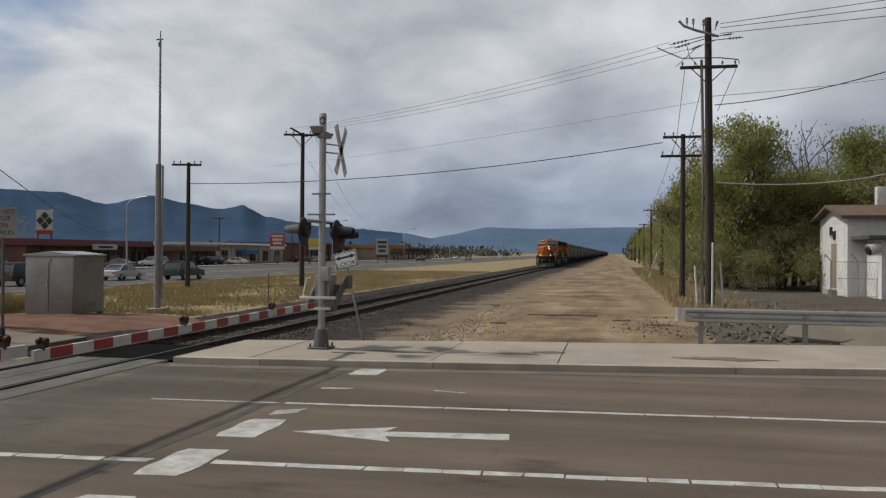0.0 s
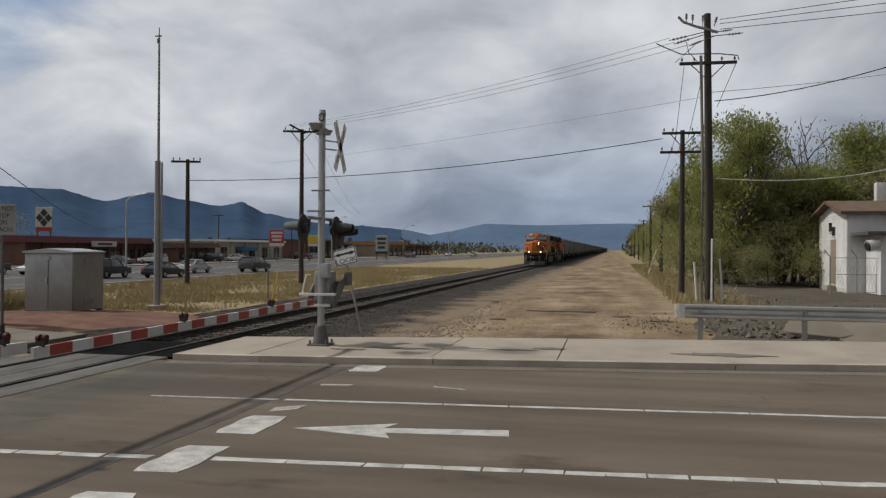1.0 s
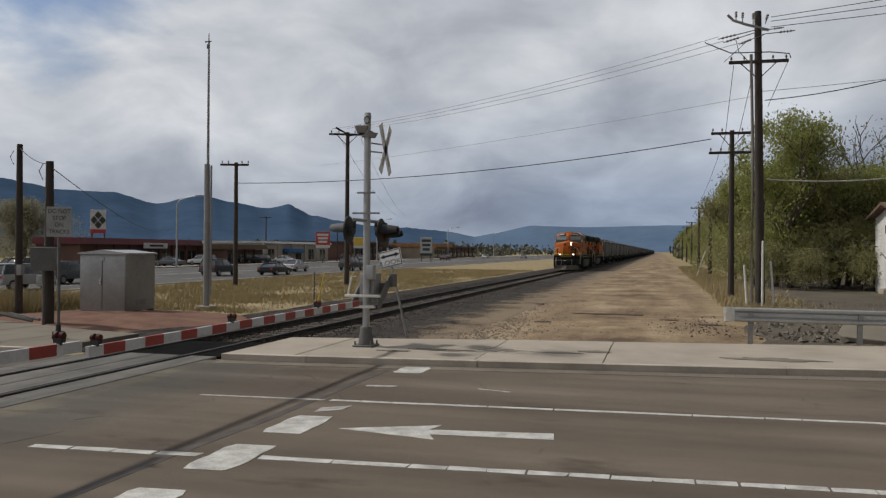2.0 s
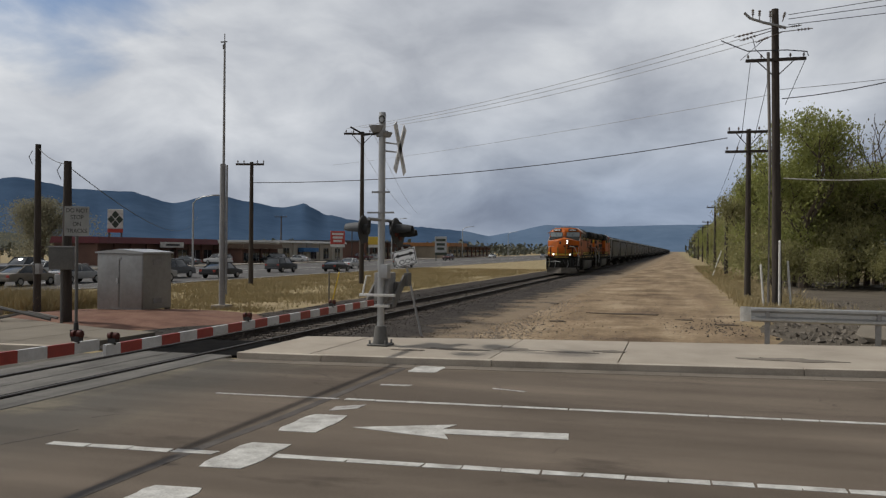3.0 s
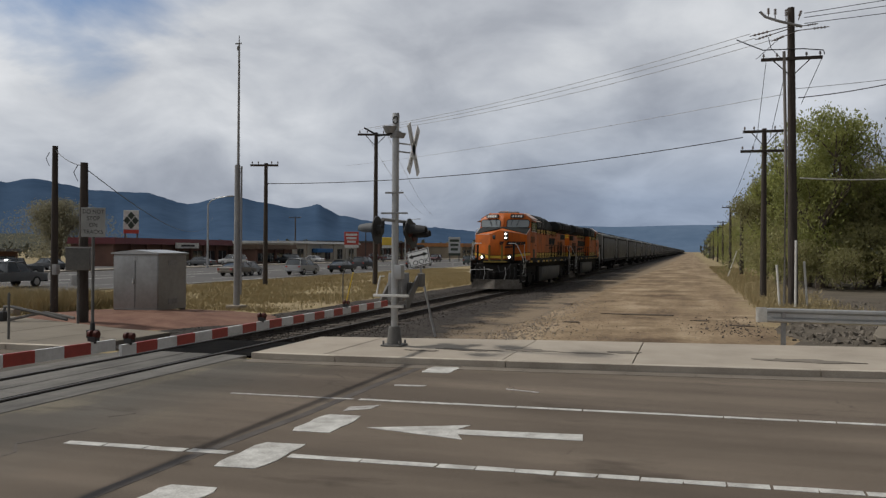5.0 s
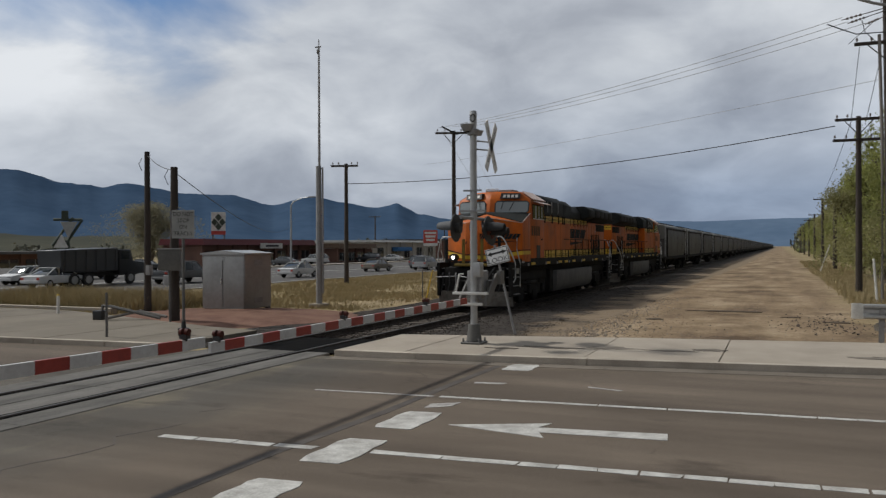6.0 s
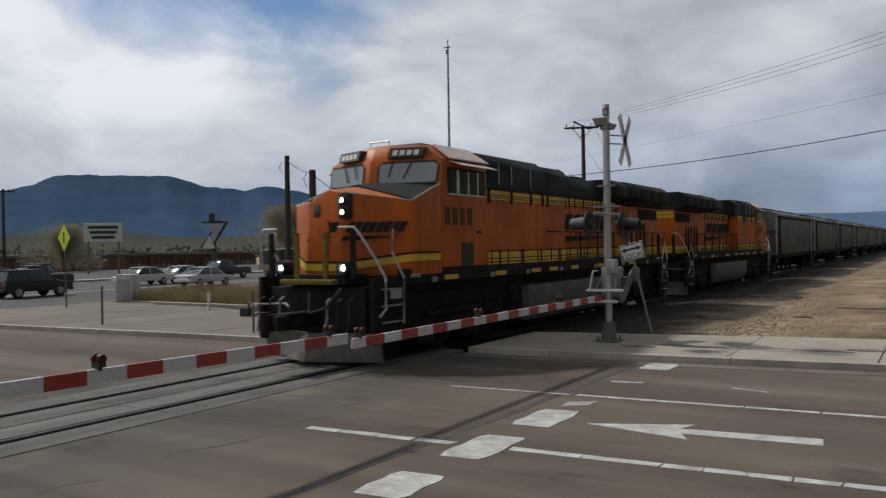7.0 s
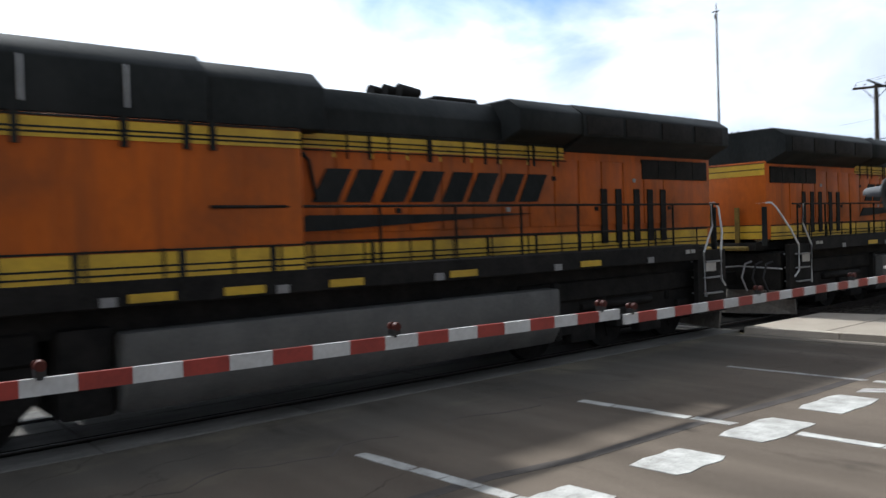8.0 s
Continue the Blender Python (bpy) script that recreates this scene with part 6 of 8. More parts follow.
tower = thing("radio_mast", "tall thin grey steel antenna mast", "antenna mast", pose(-15.88, 25.67, 0))
box_part("footing", (0.55, 0.55, 0.14), (0, 0, 0.05), M["concrete"], tower, "concrete footing", 0.02)
cyl_part("lower_tube", 0.115, 0.10, (0, 0, 0.0), (0, 0, 5.25), M["galv_dull"], tower, "thick lower tube", 14)
cyl_part("side_pipe", 0.035, 0.035, (0.17, 0, 0.5), (0.17, 0, 5.2), M["galv_dull"], tower, "side conduit", 8)
cyl_part("upper_tube", 0.05, 0.035, (0.03, 0, 5.2), (0.03, 0, 9.7), M["galv_dull"], tower, "thin upper tube", 10)
bm = bmesh.new()
bm_box(bm, (0.26, 0.03, 0.04), (0.0, 0, 9.7))
bm_cyl(bm, 0.02, 0.015, (0.03, 0, 9.6), (0.03, 0, 10.0), 6)
bm_cyl(bm, 0.05, 0.05, (0.0, 0, 9.45), (0.0, 0, 9.6), 8)
part("antenna", bm, M["tank"], tower, "small antenna head")


def utility_pole(name, label, x, y, h, r, arms=(), m_=None, lean=(0, 0), group="utility poles"):
    P = thing(name, label, "utility pole", pose(x, y, -0.05), group)
    cyl_part("pole", r, r * 0.7, (0, 0, 0), (lean[0], lean[1], h), m_ or M["pole"], P, "weathered dark timber pole", 12)
    for z, w, ang, brace in arms:
        f = z / h
        c = Vector((lean[0] * f, lean[1] * f, z))
        ca, sa = math.cos(radians(ang)), math.sin(radians(ang))
        a, b = c + Vector((-ca * w / 2, -sa * w / 2, 0)), c + Vector((ca * w / 2, sa * w / 2, 0))
        bm = bmesh.new()
        bm_box(bm, (w, 0.10, 0.12), c + Vector((-sa * 0.15, ca * -0.15, 0)), Matrix.Rotation(radians(ang), 4, "Z"))
        arm = part("crossarm", bm, M["pole"], P, "timber crossarm")
        if brace:
            for s in (-1, 1):
                tube_part("brace", [c + Vector((s * ca * w * 0.3, s * sa * w * 0.3 - 0.1, -0.04)), c + Vector((0, -0.1, -0.7))], 0.022, M["pole"], arm, "diagonal brace")
        for k in (-0.46, -0.24, 0.24, 0.46):
            bm = bmesh.new()
            o = c + Vector((ca * w * k, sa * w * k - 0.12, 0.05))
            bm_cyl(bm, 0.018, 0.018, o, o + Vector((0, 0, 0.10)), 6)
            bm_cyl(bm, 0.05, 0.03, o + Vector((0, 0, 0.08)), o + Vector((0, 0, 0.19)), 8)
            part("insulator", bm, M["insul"], arm, "brown insulator", True)
    return P


big_pole = utility_pole("utility_pole", "tall dark timber utility pole with crossarms and cables", 3.88, 34.3, 11.95, 0.19, ((9.9, 2.25, 2, True),), lean=(-0.16, 0))
# steel top bracket with dead-end insulators
bm = bmesh.new()
bm_tube(bm, [(0.25, -0.1, 11.15), (-0.2, -0.1, 11.3), (-0.6, -0.12, 11.42), (-1.1, -0.14, 11.62), (-1.32, -0.15, 11.85)], 0.055, 8)
part("top_bracket", bm, M["galv_dull"], big_pole, "bent steel top arm", True)
for p, q in (((-1.0, -0.15, 11.55), (-1.0, -0.15, 11.95)), ((-0.75, -0.15, 11.5), (-0.75, -0.15, 11.9)), ((-0.35, -0.15, 11.4), (-0.35, -0.15, 11.85)), ((0.1, -0.15, 11.4), (0.2, -0.15, 11.75))):
    bm = bmesh.new()
    bm_cyl(bm, 0.02, 0.02, p, q, 6)
    for k in range(3):
        c = Vector(p).lerp(Vector(q), 0.5 + 0.2 * k)
        bm_cyl(bm, 0.06, 0.04, c, c + Vector((0, 0, 0.05)), 8)
    part("post_insulator", bm, M["insul"], big_pole, "stacked insulator", True)
for p, q in (((-0.2, -0.1, 11.2), (-1.7, -0.3, 10.85)), ((-0.2, -0.1, 11.1), (-1.5, -0.3, 10.7)), ((0.1, -0.1, 11.0), (-0.9, -0.3, 10.6)), ((0.0, -0.1, 11.15), (0.8, -0.2, 11.2)), ((0.0, -0.1, 11.0), (1.2, -0.2, 11.05))):
    bm = bmesh.new()
    bm_cyl(bm, 0.018, 0.018, p, q, 6)
    for k in range(4):
        c, e = Vector(p).lerp(Vector(q), 0.55 + 0.1 * k), Vector(p).lerp(Vector(q), 0.6 + 0.1 * k)
        bm_cyl(bm, 0.055, 0.035, c, e, 8)
    part("strain_insulator", bm, M["insul"], big_pole, "dead-end strain insulator", True)
tube_part("riser_pipe", [(-0.35, -0.2, 0), (-0.33, -0.2, 6.0), (-0.42, -0.18, 10.2)], 0.06, M["pole_grey"], big_pole, "grey cable riser pipe", 8)
tube_part("jumper", [(-2.2, -0.3, 10.75), (-1.7, -0.3, 10.5), (-1.2, -0.25, 10.28), (-0.3, -0.2, 10.27), (0.3, -0.2, 10.25), (1.0, -0.2, 10.15), (1.05, -0.2, 9.98)], 0.022, M["wire"], big_pole, "looping jumper cable")
tube_part("jumper", [(-1.0, -0.2, 10.8), (-0.9, -0.2, 10.35), (-0.55, -0.2, 9.95)], 0.014, M["wire"], big_pole)
for x0, z0, x1, z1 in ((-1.08, 9.8, -1.35, 6.9), (-0.4, 9.2, -0.85, 6.9), (0.95, 9.85, 0.3, 8.2), (-0.5, 10.8, -1.4, 10.1)):
    tube_part("drop_wire", [(x0, -0.2, z0), (x1, 0.5, z1)], 0.012, M["wire"], big_pole)
utility_pole("utility_pole", "dark timber utility pole with two crossarms", 3.25, 40.25, 8.05, 0.15, ((7.9, 1.9, 2, True), (6.98, 2.1, 2, False)))
for k, (x, y, h) in enumerate(((4.5, 79.2, 6.45), (4.6, 104, 7.9), (5.5, 153, 7.8), (5.6, 185, 7.8), (5.7, 225, 7.9), (5.9, 275, 8), (6.0, 335, 8), (6.1, 400, 8))):
    utility_pole("utility_pole", "far dark timber utility pole in a receding row", x, y, h, 0.19, ((h - 0.2, 2.0, 2, False),) if k != 0 else ((h - 0.35, 1.8, 2, False),))
utility_pole("utility_pole", "dark timber utility pole west of the track", -18.85, 46.4, 9.55, 0.16, ((9.4, 2.1, 20, True),))
utility_pole("utility_pole", "dark timber utility pole west of the track", -24.75, 43.2, 7.45, 0.15, ((7.3, 1.7, 15, False),))
lp1 = utility_pole("utility_pole", "bare dark timber pole without crossarm", -20.3, 21.6, 5.62, 0.13)
lp2 = utility_pole("utility_pole", "short bare timber pole beside a sign", -16.68, 18.85, 4.68, 0.15)
for P, h in ((lp1, 5.3), (lp2, 4.5)):
    tube_part("cable_loop", [(-0.14, -0.1, h + 0.1), (-0.26, -0.12, h - 0.1), (-0.14, -0.1, h - 0.35)], 0.012, M["wire"], P)
box_part("meter_box", (0.18, 0.16, 0.34), (0.16, -0.1, 1.5), M["galv_dull"], lp1, "small grey meter box", 0.01)
box_part("meter_box", (0.2, 0.16, 0.3), (-0.17, -0.1, 1.3), M["galv_dull"], lp2, "small grey meter box", 0.01)
far_out(utility_pole("utility_pole", "far dark timber utility pole by the shops", -70, 133, 8.2, 0.16, ((8.0, 2.2, 20, False),)))
far_out(utility_pole("utility_pole", "far dark timber utility pole by the shops", -58, 138, 7.0, 0.12, ((6.8, 1.4, 20, False),)))
far_out(utility_pole("utility_pole", "timber utility pole beyond the highway", -72, 40, 8.0, 0.16, ((7.8, 2.2, 60, False),)))


def wire(label, a, b, sag, r=0.016, m_=None, n=18):
    a, b = Vector(a), Vector(b)
    pts = [a.lerp(b, k / n) - Vector((0, 0, 4 * sag * (k / n) * (1 - k / n))) for k in range(n + 1)]
    bm = bmesh.new()
    bm_tube(bm, pts, r, 5)
    return tagged(part("overhead_wire", bm, m_ or M["wire"], None, "", True), label, "power line", "overhead wires")


# wires from the tall pole across the track, and away to the east
for (a, b) in (((2.2, 34.0, 10.9), (-19.9, 46.4, 9.75)), ((2.4, 34.0, 10.72), (-18.9, 46.4, 9.75)), ((3.0, 34.0, 10.6), (-17.9, 46.4, 9.7))):
    wire("thin grey overhead wire across the track", a, b, 0.35, 0.013, M["wire_light"])
for (a, b) in (((4.2, 34.2, 11.62), (29.05, 23.2, 11.55)), ((4.2, 34.2, 11.45), (31.7, 23.2, 11.1)), ((4.2, 34.2, 11.22), (31.7, 23.2, 10.45))):
    wire("overhead wire leading east from the pole", a, b, 0.12, 0.014)
wire("thick telephone cable sagging across the track", (2.3, 40.1, 7.6), (-24.6, 43.2, 6.15), 0.55, 0.022)
wire("thick cable leading east from the pole", (4.0, 34.2, 8.3), (14, 25.8, 10.0), 0.66, 0.02)
wire("thin grey wire beyond the pole", (3.9, 34.3, 8.68), (22.9, 55.7, 14.3), 0.2, 0.012, M["wire_light"])
wire("thin grey wire across the track", (3.6, 34.3, 8.5), (-34, 75.7, 10.8), 0.25, 0.011, M["wire_light"])
wire("pale service cable to the white house", (4.1, 34.4, 5.15), (14.2, 46.4, 6.55), 0.28, 0.026, M["white"])
wire("cable from the short pole to the west", (-16.7, 18.85, 4.55), (-20.3, 21.6, 5.45), 0.12, 0.012)
wire("cable sagging to the far pole", (-16.7, 18.85, 4.5), (-79, 120, 7.6), 2.2, 0.014)
for k in range(2):
    wire("wire along the row of poles", (3.0 + k * 0.9, 40.25, 7.95), (4.2 + k * 0.9, 104, 7.8), 0.6, 0.012)
for x in (-19.6, -18.2):
    wire("wire running beside the track", (x, 46.4, 9.55), (x - 24, 130, 8.1), 0.9, 0.012, M["wire_light"])

# ---- west side small things ----
sg = thing("track_warning_sign", "white rectangular warning sign on a dark post", "road sign", pose(-13.27, 15.3, 0.1, 0, 0, 40))
cyl_part("post", 0.035, 0.035, (0, 0, 0), (0, 0, 3.02), M["tank"], sg, "dark steel post", 8)
bm = bmesh.new()
bm_box(bm, (0.52, 0.012, 0.68), (0, -0.045, 2.68))
bevel(bm, 0.004, 1)
# the grey of this white panel includes the shade on its face
pn = part("panel", bm, M["sign_white"], sg, "white sign panel greyed for shade, with dark words")
for k, wds in enumerate(("DO NOT", "STOP", "ON", "TRACKS")):
    text_part("lettering", wds, 0.135, Matrix.Translation((0, -0.054, 2.92 - k * 0.155)) @ FACE, M["black"], pn, 0.001, 0.85)
bm = bmesh.new()
bm_box(bm, (0.26, 0.14, 0.20), (0, 0, 0.08))
bm_cyl(bm, 0.07, 0.05, (0, 0, 0.1), (0, 0, 0.34), 10)
part("post_base", bm, M["black"], sg, "dark post base", True)
bx = thing("equipment_box", "plain grey box panel behind the sign", "equipment box", pose(-16.5, 18.45, 1.55, 0, 0, 30))
box_part("body", (0.62, 0.3, 0.62), (0, 0, 0.31), M["tank"], bx, "dull grey box", 0.02)
box_part("lid", (0.66, 0.34, 0.04), (0, 0, 0.64), M["galv_dull"], bx)
tube_part("stand_pipe", [(0, 0, -1.62), (0, 0, 0.1)], 0.04, M["tank"], bx)


def marker(name, label, x, y, h, r, m_, band=None):
    P = thing(name, label, "marker post", pose(x, y, 0.08))
    cyl_part("post", r, r * 0.95, (0, 0, -0.12), (0, 0, h), m_, P, "", 8)
    cyl_part("cap", r * 1.15, r * 0.6, (0, 0, h - 0.02), (0, 0, h + 0.03), band or m_, P, "", 8)
    return P


marker("delineator_post", "thin dark steel post beside the walk", -14.75, 14.35, 1.05, 0.03, M["tank"])
marker("delineator_post", "thin dark steel post beside the walk", -20.5, 14.1, 1.1, 0.035, M["tank"])
marker("delineator_post", "short white marker post in dry grass", -21.6, 19.0, 0.62, 0.05, M["white"], M["sign_yellow"])
marker("delineator_post", "thin dark steel post beside the track", -14.1, 31.1, 1.15, 0.03, M["tank"])
tilt = marker("delineator_post", "leaning pale wooden stake", -14.0, 31.3, 1.15, 0.03, M["sign_yellow"])
tilt.rotation_euler = (0, radians(14), 0)
for x, y, h, a in ((3.35, 34.0, 1.6, -4), (3.86, 33.4, 2.55, 0), (4.4, 34.4, 1.75, -4), (3.0, 72, 2.3, 18)):
    st_ = marker("stake", "pale plastic marker stake beside the pole", x, y, h, 0.045, M["white"])
    st_.rotation_euler = (0, radians(a), 0)
cb = thing("small_cabinet", "small grey roadside utility cabinet", "utility cabinet", pose(-28.5, 20.85, 0.0, 0, 0, 20))
box_part("body", (0.75, 0.6, 1.15), (0, 0, 0.60), M["galv"], cb, "pale grey cabinet body", 0.03)
box_part("lid", (0.8, 0.65, 0.05), (0, 0, 1.2), M["galv"], cb, "", 0.01)
box_part("door", (0.6, 0.02, 0.9), (0, -0.31, 0.6), M["galv_dull"], cb, "", 0.01)
ps = thing("pedestrian_sign", "fluorescent yellow-green diamond sign on a post", "road sign", pose(-28.0, 17.8, 0.08, 0, 0, -8))
cyl_part("post", 0.03, 0.03, (0, 0, 0), (0, 0, 3.1), M["tank"], ps, "", 8)
bm = bmesh.new()
bm_extrude(bm, [(-0.5, 2.65), (0, 2.15), (0.5, 2.65), (0, 3.15)], "y", -0.05, -0.035)
pd = part("panel", bm, M["lime"], ps, "diamond panel")
bm = bmesh.new()
bm_box(bm, (0.10, 0.01, 0.42), (0, -0.054, 2.65))
part("symbol", bm, M["black"], pd, "dark plain symbol")
jk = thing("fallen_barricade", "tangled dark pipe debris beside the pole", "debris", pose(-17.6, 18.0, 0.1, 0, 0, 15))
tube_part("pipe", [(-0.9, 0, 0.05), (-0.85, 0, 0.42), (-0.6, 0, 0.40), (0.9, 0.1, 0.06)], 0.05, M["tank"], jk)
tube_part("pipe", [(-0.6, -0.3, 0.06), (0.2, 0.2, 0.25), (1.1, 0.1, 0.1)], 0.045, M["pole_grey"], jk)
box_part("foot", (0.3, 0.3, 0.28), (-0.95, 0, 0.14), M["black"], jk, "", 0.04)

# ---- guard rail and rubble, east side ----
guard = thing("guard_rail", "galvanised steel W-beam guard rail on steel posts", "guard rail")


def gy(x):
    return 20.35 - (x - 2.09) * 0.02


prof = [(0.0, 0.55), (0.035, 0.58), (0.035, 0.63), (-0.045, 0.68), (-0.045, 0.76), (0.035, 0.81), (0.035, 0.86), (0.0, 0.89)]
bm = bmesh.new()
cols_ = []
for x in [1.72 + 0.8 * i for i in range(28)]:
    cols_.append([bm.verts.new((x, gy(x) - 0.13 - d, z)) for d, z in prof] + [bm.verts.new((x, gy(x) - 0.126 - d, z)) for d, z in prof[::-1]])
k = len(cols_[0])
for u, v in zip(cols_, cols_[1:]):
    for i in range(k):
        bm.faces.new((u[i], v[i], v[(i + 1) % k], u[(i + 1) % k]))
beam = part("beam", bm, M["galv"], guard, "corrugated galvanised beam", True)
bm = bmesh.new()
cc = []
for i in range(9):
    a = math.pi * i / 8
    cc.append([bm.verts.new((1.72 - 0.24 * math.sin(a), gy(1.7) - 0.15 + 0.11 * (1 - math.cos(a)), z)) for z in (0.55, 0.63, 0.72, 0.81, 0.89)])
for u, v in zip(cc, cc[1:]):
    for i in range(4):
        bm.faces.new((u[i], v[i], v[i + 1], u[i + 1]))
bmesh.ops.solidify(bm, geom=bm.faces[:], thickness=0.006)
part("end_terminal", bm, M["white"], guard, "dented rounded end piece", True)
for i in range(9):
    x = 2.09 + i * 2.36
    bm = bmesh.new()
    bm_box(bm, (0.10, 0.006, 0.92), (x, gy(x) - 0.07, 0.36))
    bm_box(bm, (0.10, 0.006, 0.92), (x, gy(x) + 0.07, 0.36))
    bm_box(bm, (0.006, 0.14, 0.92), (x, gy(x), 0.36))
    bm_box(bm, (0.10, 0.06, 0.3), (x, gy(x) - 0.1, 0.72))
    part("post", bm, M["galv_dull"], guard, "steel I-beam post")
    for dz in (0.66, 0.78):
        cyl_part("bolt", 0.02, 0.02, (x, gy(x) - 0.15, dz), (x, gy(x) - 0.12, dz), M["galv_dull"], guard, "", 6)

rr = random.Random(3)
for i in range(12):
    x = 5.5 + i * 1.1 + rr.uniform(-0.2, 0.2)
    bm = bmesh.new()
    w, d = rr.uniform(1.2, 1.7), rr.uniform(1.8, 2.6)
    out = [(w * 0.7 * math.cos(a) * rr.uniform(0.92, 1.05), d * 0.7 * math.sin(a) * rr.uniform(0.92, 1.05)) for a in [math.pi / 4 + k * math.tau / 4 + q for k in range(4) for q in (-0.12, 0.12)]]
    bm_prism(bm, out, -0.07, 0.07)
    bevel(bm, 0.02, 1)
    sl = part("concrete_slab", bm, M["concrete_dirty"], None)
    sl.matrix_basis = pose(x, 22.0 + rr.uniform(0, 1.0), 0.22 + rr.uniform(0, 0.08), rr.uniform(12, 20), rr.uniform(-6, 6), rr.uniform(-28, -12))
    tagged(sl, "broken pale concrete slab lying on the bank", "concrete slab", "broken slabs")


def rubble(name, n, area, size, material, label, seed, zf=lambda x, y: -0.045):
    r = random.Random(seed)
    vs, fs = [], []
    for _ in range(n):
        x, y = area(r)
        s = r.uniform(*size)
        o = len(vs)
        c = Vector((x, y, zf(x, y) + s * 0.2))
        e = Euler((r.uniform(0, 3), r.uniform(0, 3), r.uniform(0, 3))).to_matrix()
        for p in ((1, 0, 0), (-1, 0, 0), (0, 1, 0), (0, -1, 0), (0, 0, 1), (0, 0, -1)):
            vs.append(c + e @ (Vector(p) * s * r.uniform(0.6, 1.1)))
        for f in ((0, 2, 4), (2, 1, 4), (1, 3, 4), (3, 0, 4), (2, 0, 5), (1, 2, 5), (3, 1, 5), (0, 3, 5)):
            fs.append([o + k for k in f])
    me = bpy.data.meshes.new(name)
    me.from_pydata(vs, [], fs)
    me.materials.append(material)
    return tagged(new(name, me), label, kind="stuff")


bm = bmesh.new()
bank_edge = [(2.3 + 0.35 * math.sin(i * 1.9) + (0.10 * i), 20.6 + i * 1.6) for i in range(30)]
bm_prism(bm, [(30, 20.2)] + [(30, 67.2)] + bank_edge[::-1], -0.06, -0.035)
setting("ditch_bank", bm, M["ditch"], "grey-brown bare soil of the ditch behind the guard rail")
rubble("ditch_gravel", 2600, lambda r: (2.8 + abs(r.gauss(0, 6)), 20.8 + r.random() * 20), (0.012, 0.06), M["rock"], "loose grey stones in the ditch", 14)
rubble("wood_debris", 260, lambda r: (r.gauss(1.2, 0.7), 22.5 + abs(r.gauss(0, 3.0))), (0.008, 0.03), M["bark"], "brown bark and twig litter on the dirt lot", 15)
rubble("bark_pieces", 90, lambda r: (r.gauss(1.3, 0.6), r.gauss(25.5, 2.2)), (0.012, 0.055), M["bark"], "dark bark pieces and sticks near the guard rail", 18)
rubble("stone_debris", 260, lambda r: (r.gauss(-4.6, 0.8), 19.6 + abs(r.gauss(0, 3.2))), (0.012, 0.05), M["gravel"], "pale broken stones and rubbish along the ballast edge", 19)
rubble("soil_clods", 420, lambda r: (r.gauss(-4.4, 1.1), 18.9 + abs(r.gauss(0, 5.0))), (0.008, 0.026), M["wet_soil"], "dark soil clods along the ballast edge", 16)
rubble("rubble", 420, lambda r: (2.5 + abs(r.gauss(0, 5)), 21.6 + abs(r.gauss(0, 6))), (0.03, 0.17), M["rock"], "broken rocks and rubble in the ditch", 1)
rubble("gravel", 2600, lambda r: (-4.9 + r.gauss(0, 0.55) + r.random() * 0.3, 18.3 + r.random() ** 1.4 * 18), (0.008, 0.03), M["gravel"], "loose pale gravel along the ballast edge", 2)
rubble("lot_stones", 700, lambda r: (r.uniform(-5, 4), 19.2 + r.random() ** 1.5 * 30), (0.008, 0.028), M["gravel"], "small stones on the dirt lot", 4)
rubble("ballast_stones", 9000, lambda r: (r.uniform(-13.3, -5.8), 17.2 + r.random() ** 1.7 * 40), (0.012, 0.03), M["ballast"], "loose dark ballast stones", 5, lambda x, y: -0.02)
for i, (x, y, w, d) in enumerate(((-1.55, 29.0, 1.3, 0.24), (-5.4, 33.5, 0.7, 0.7), (0.3, 27.2, 0.25, 0.14), (-3.6, 25.2, 0.25, 0.2), (1.5, 25.8, 0.3, 0.25))):
    bm = bmesh.new()
    out = []
    for k in range(28):
        a = k * math.tau / 28
        rad = 1 + 0.5 * noise.noise((math.cos(a) * 1.6, math.sin(a) * 1.6, i * 7.3)) + 0.22 * noise.noise((math.cos(a) * 5, math.sin(a) * 5, i * 3.1))
        out.append((w * rad * math.cos(a), d * rad * math.sin(a)))
    bm_prism(bm, out, -0.03, 0.004)
    pt = setting("dark_patch", bm, M["wet_soil"], "dark damp hollow in the dirt lot")
    pt.matrix_basis = pose(x, y, -0.03)


def tufts(name, n, area, h, material, label, seed):
    r = random.Random(seed)
    vs, fs = [], []
    for _ in range(n):
        x, y = area(r)
        for _b in range(4):
            a, t = r.uniform(0, math.tau), r.uniform(*h)
            dx, dy = math.cos(a) * 0.018, math.sin(a) * 0.018
            lx, ly = r.gauss(0, 0.45), r.gauss(0, 0.45)
            px, py = x + r.gauss(0, 0.08), y + r.gauss(0, 0.08)
            o = len(vs)
            vs += [(px - dx, py - dy, -0.06), (px + dx, py + dy, -0.06), (px + lx * t, py + ly * t, t)]
            fs.append((o, o + 1, o + 2))
    me = bpy.data.meshes.new(name)
    me.from_pydata(vs, [], fs)
    me.materials.append(material)
    return tagged(new(name, me), label, kind="stuff")


def west_strip(r):
    while True:
        x, y = r.uniform(-29, -13.8), 20 + r.random() ** 1.5 * 70
        if math.hypot((x + 16.4) / 5.0, (y - 21.4) / 3.9) > 0.95 and noise.noise((x * 0.3, y * 0.2, 2)) + r.gauss(0, 0.35) > -0.2:
            return x, y


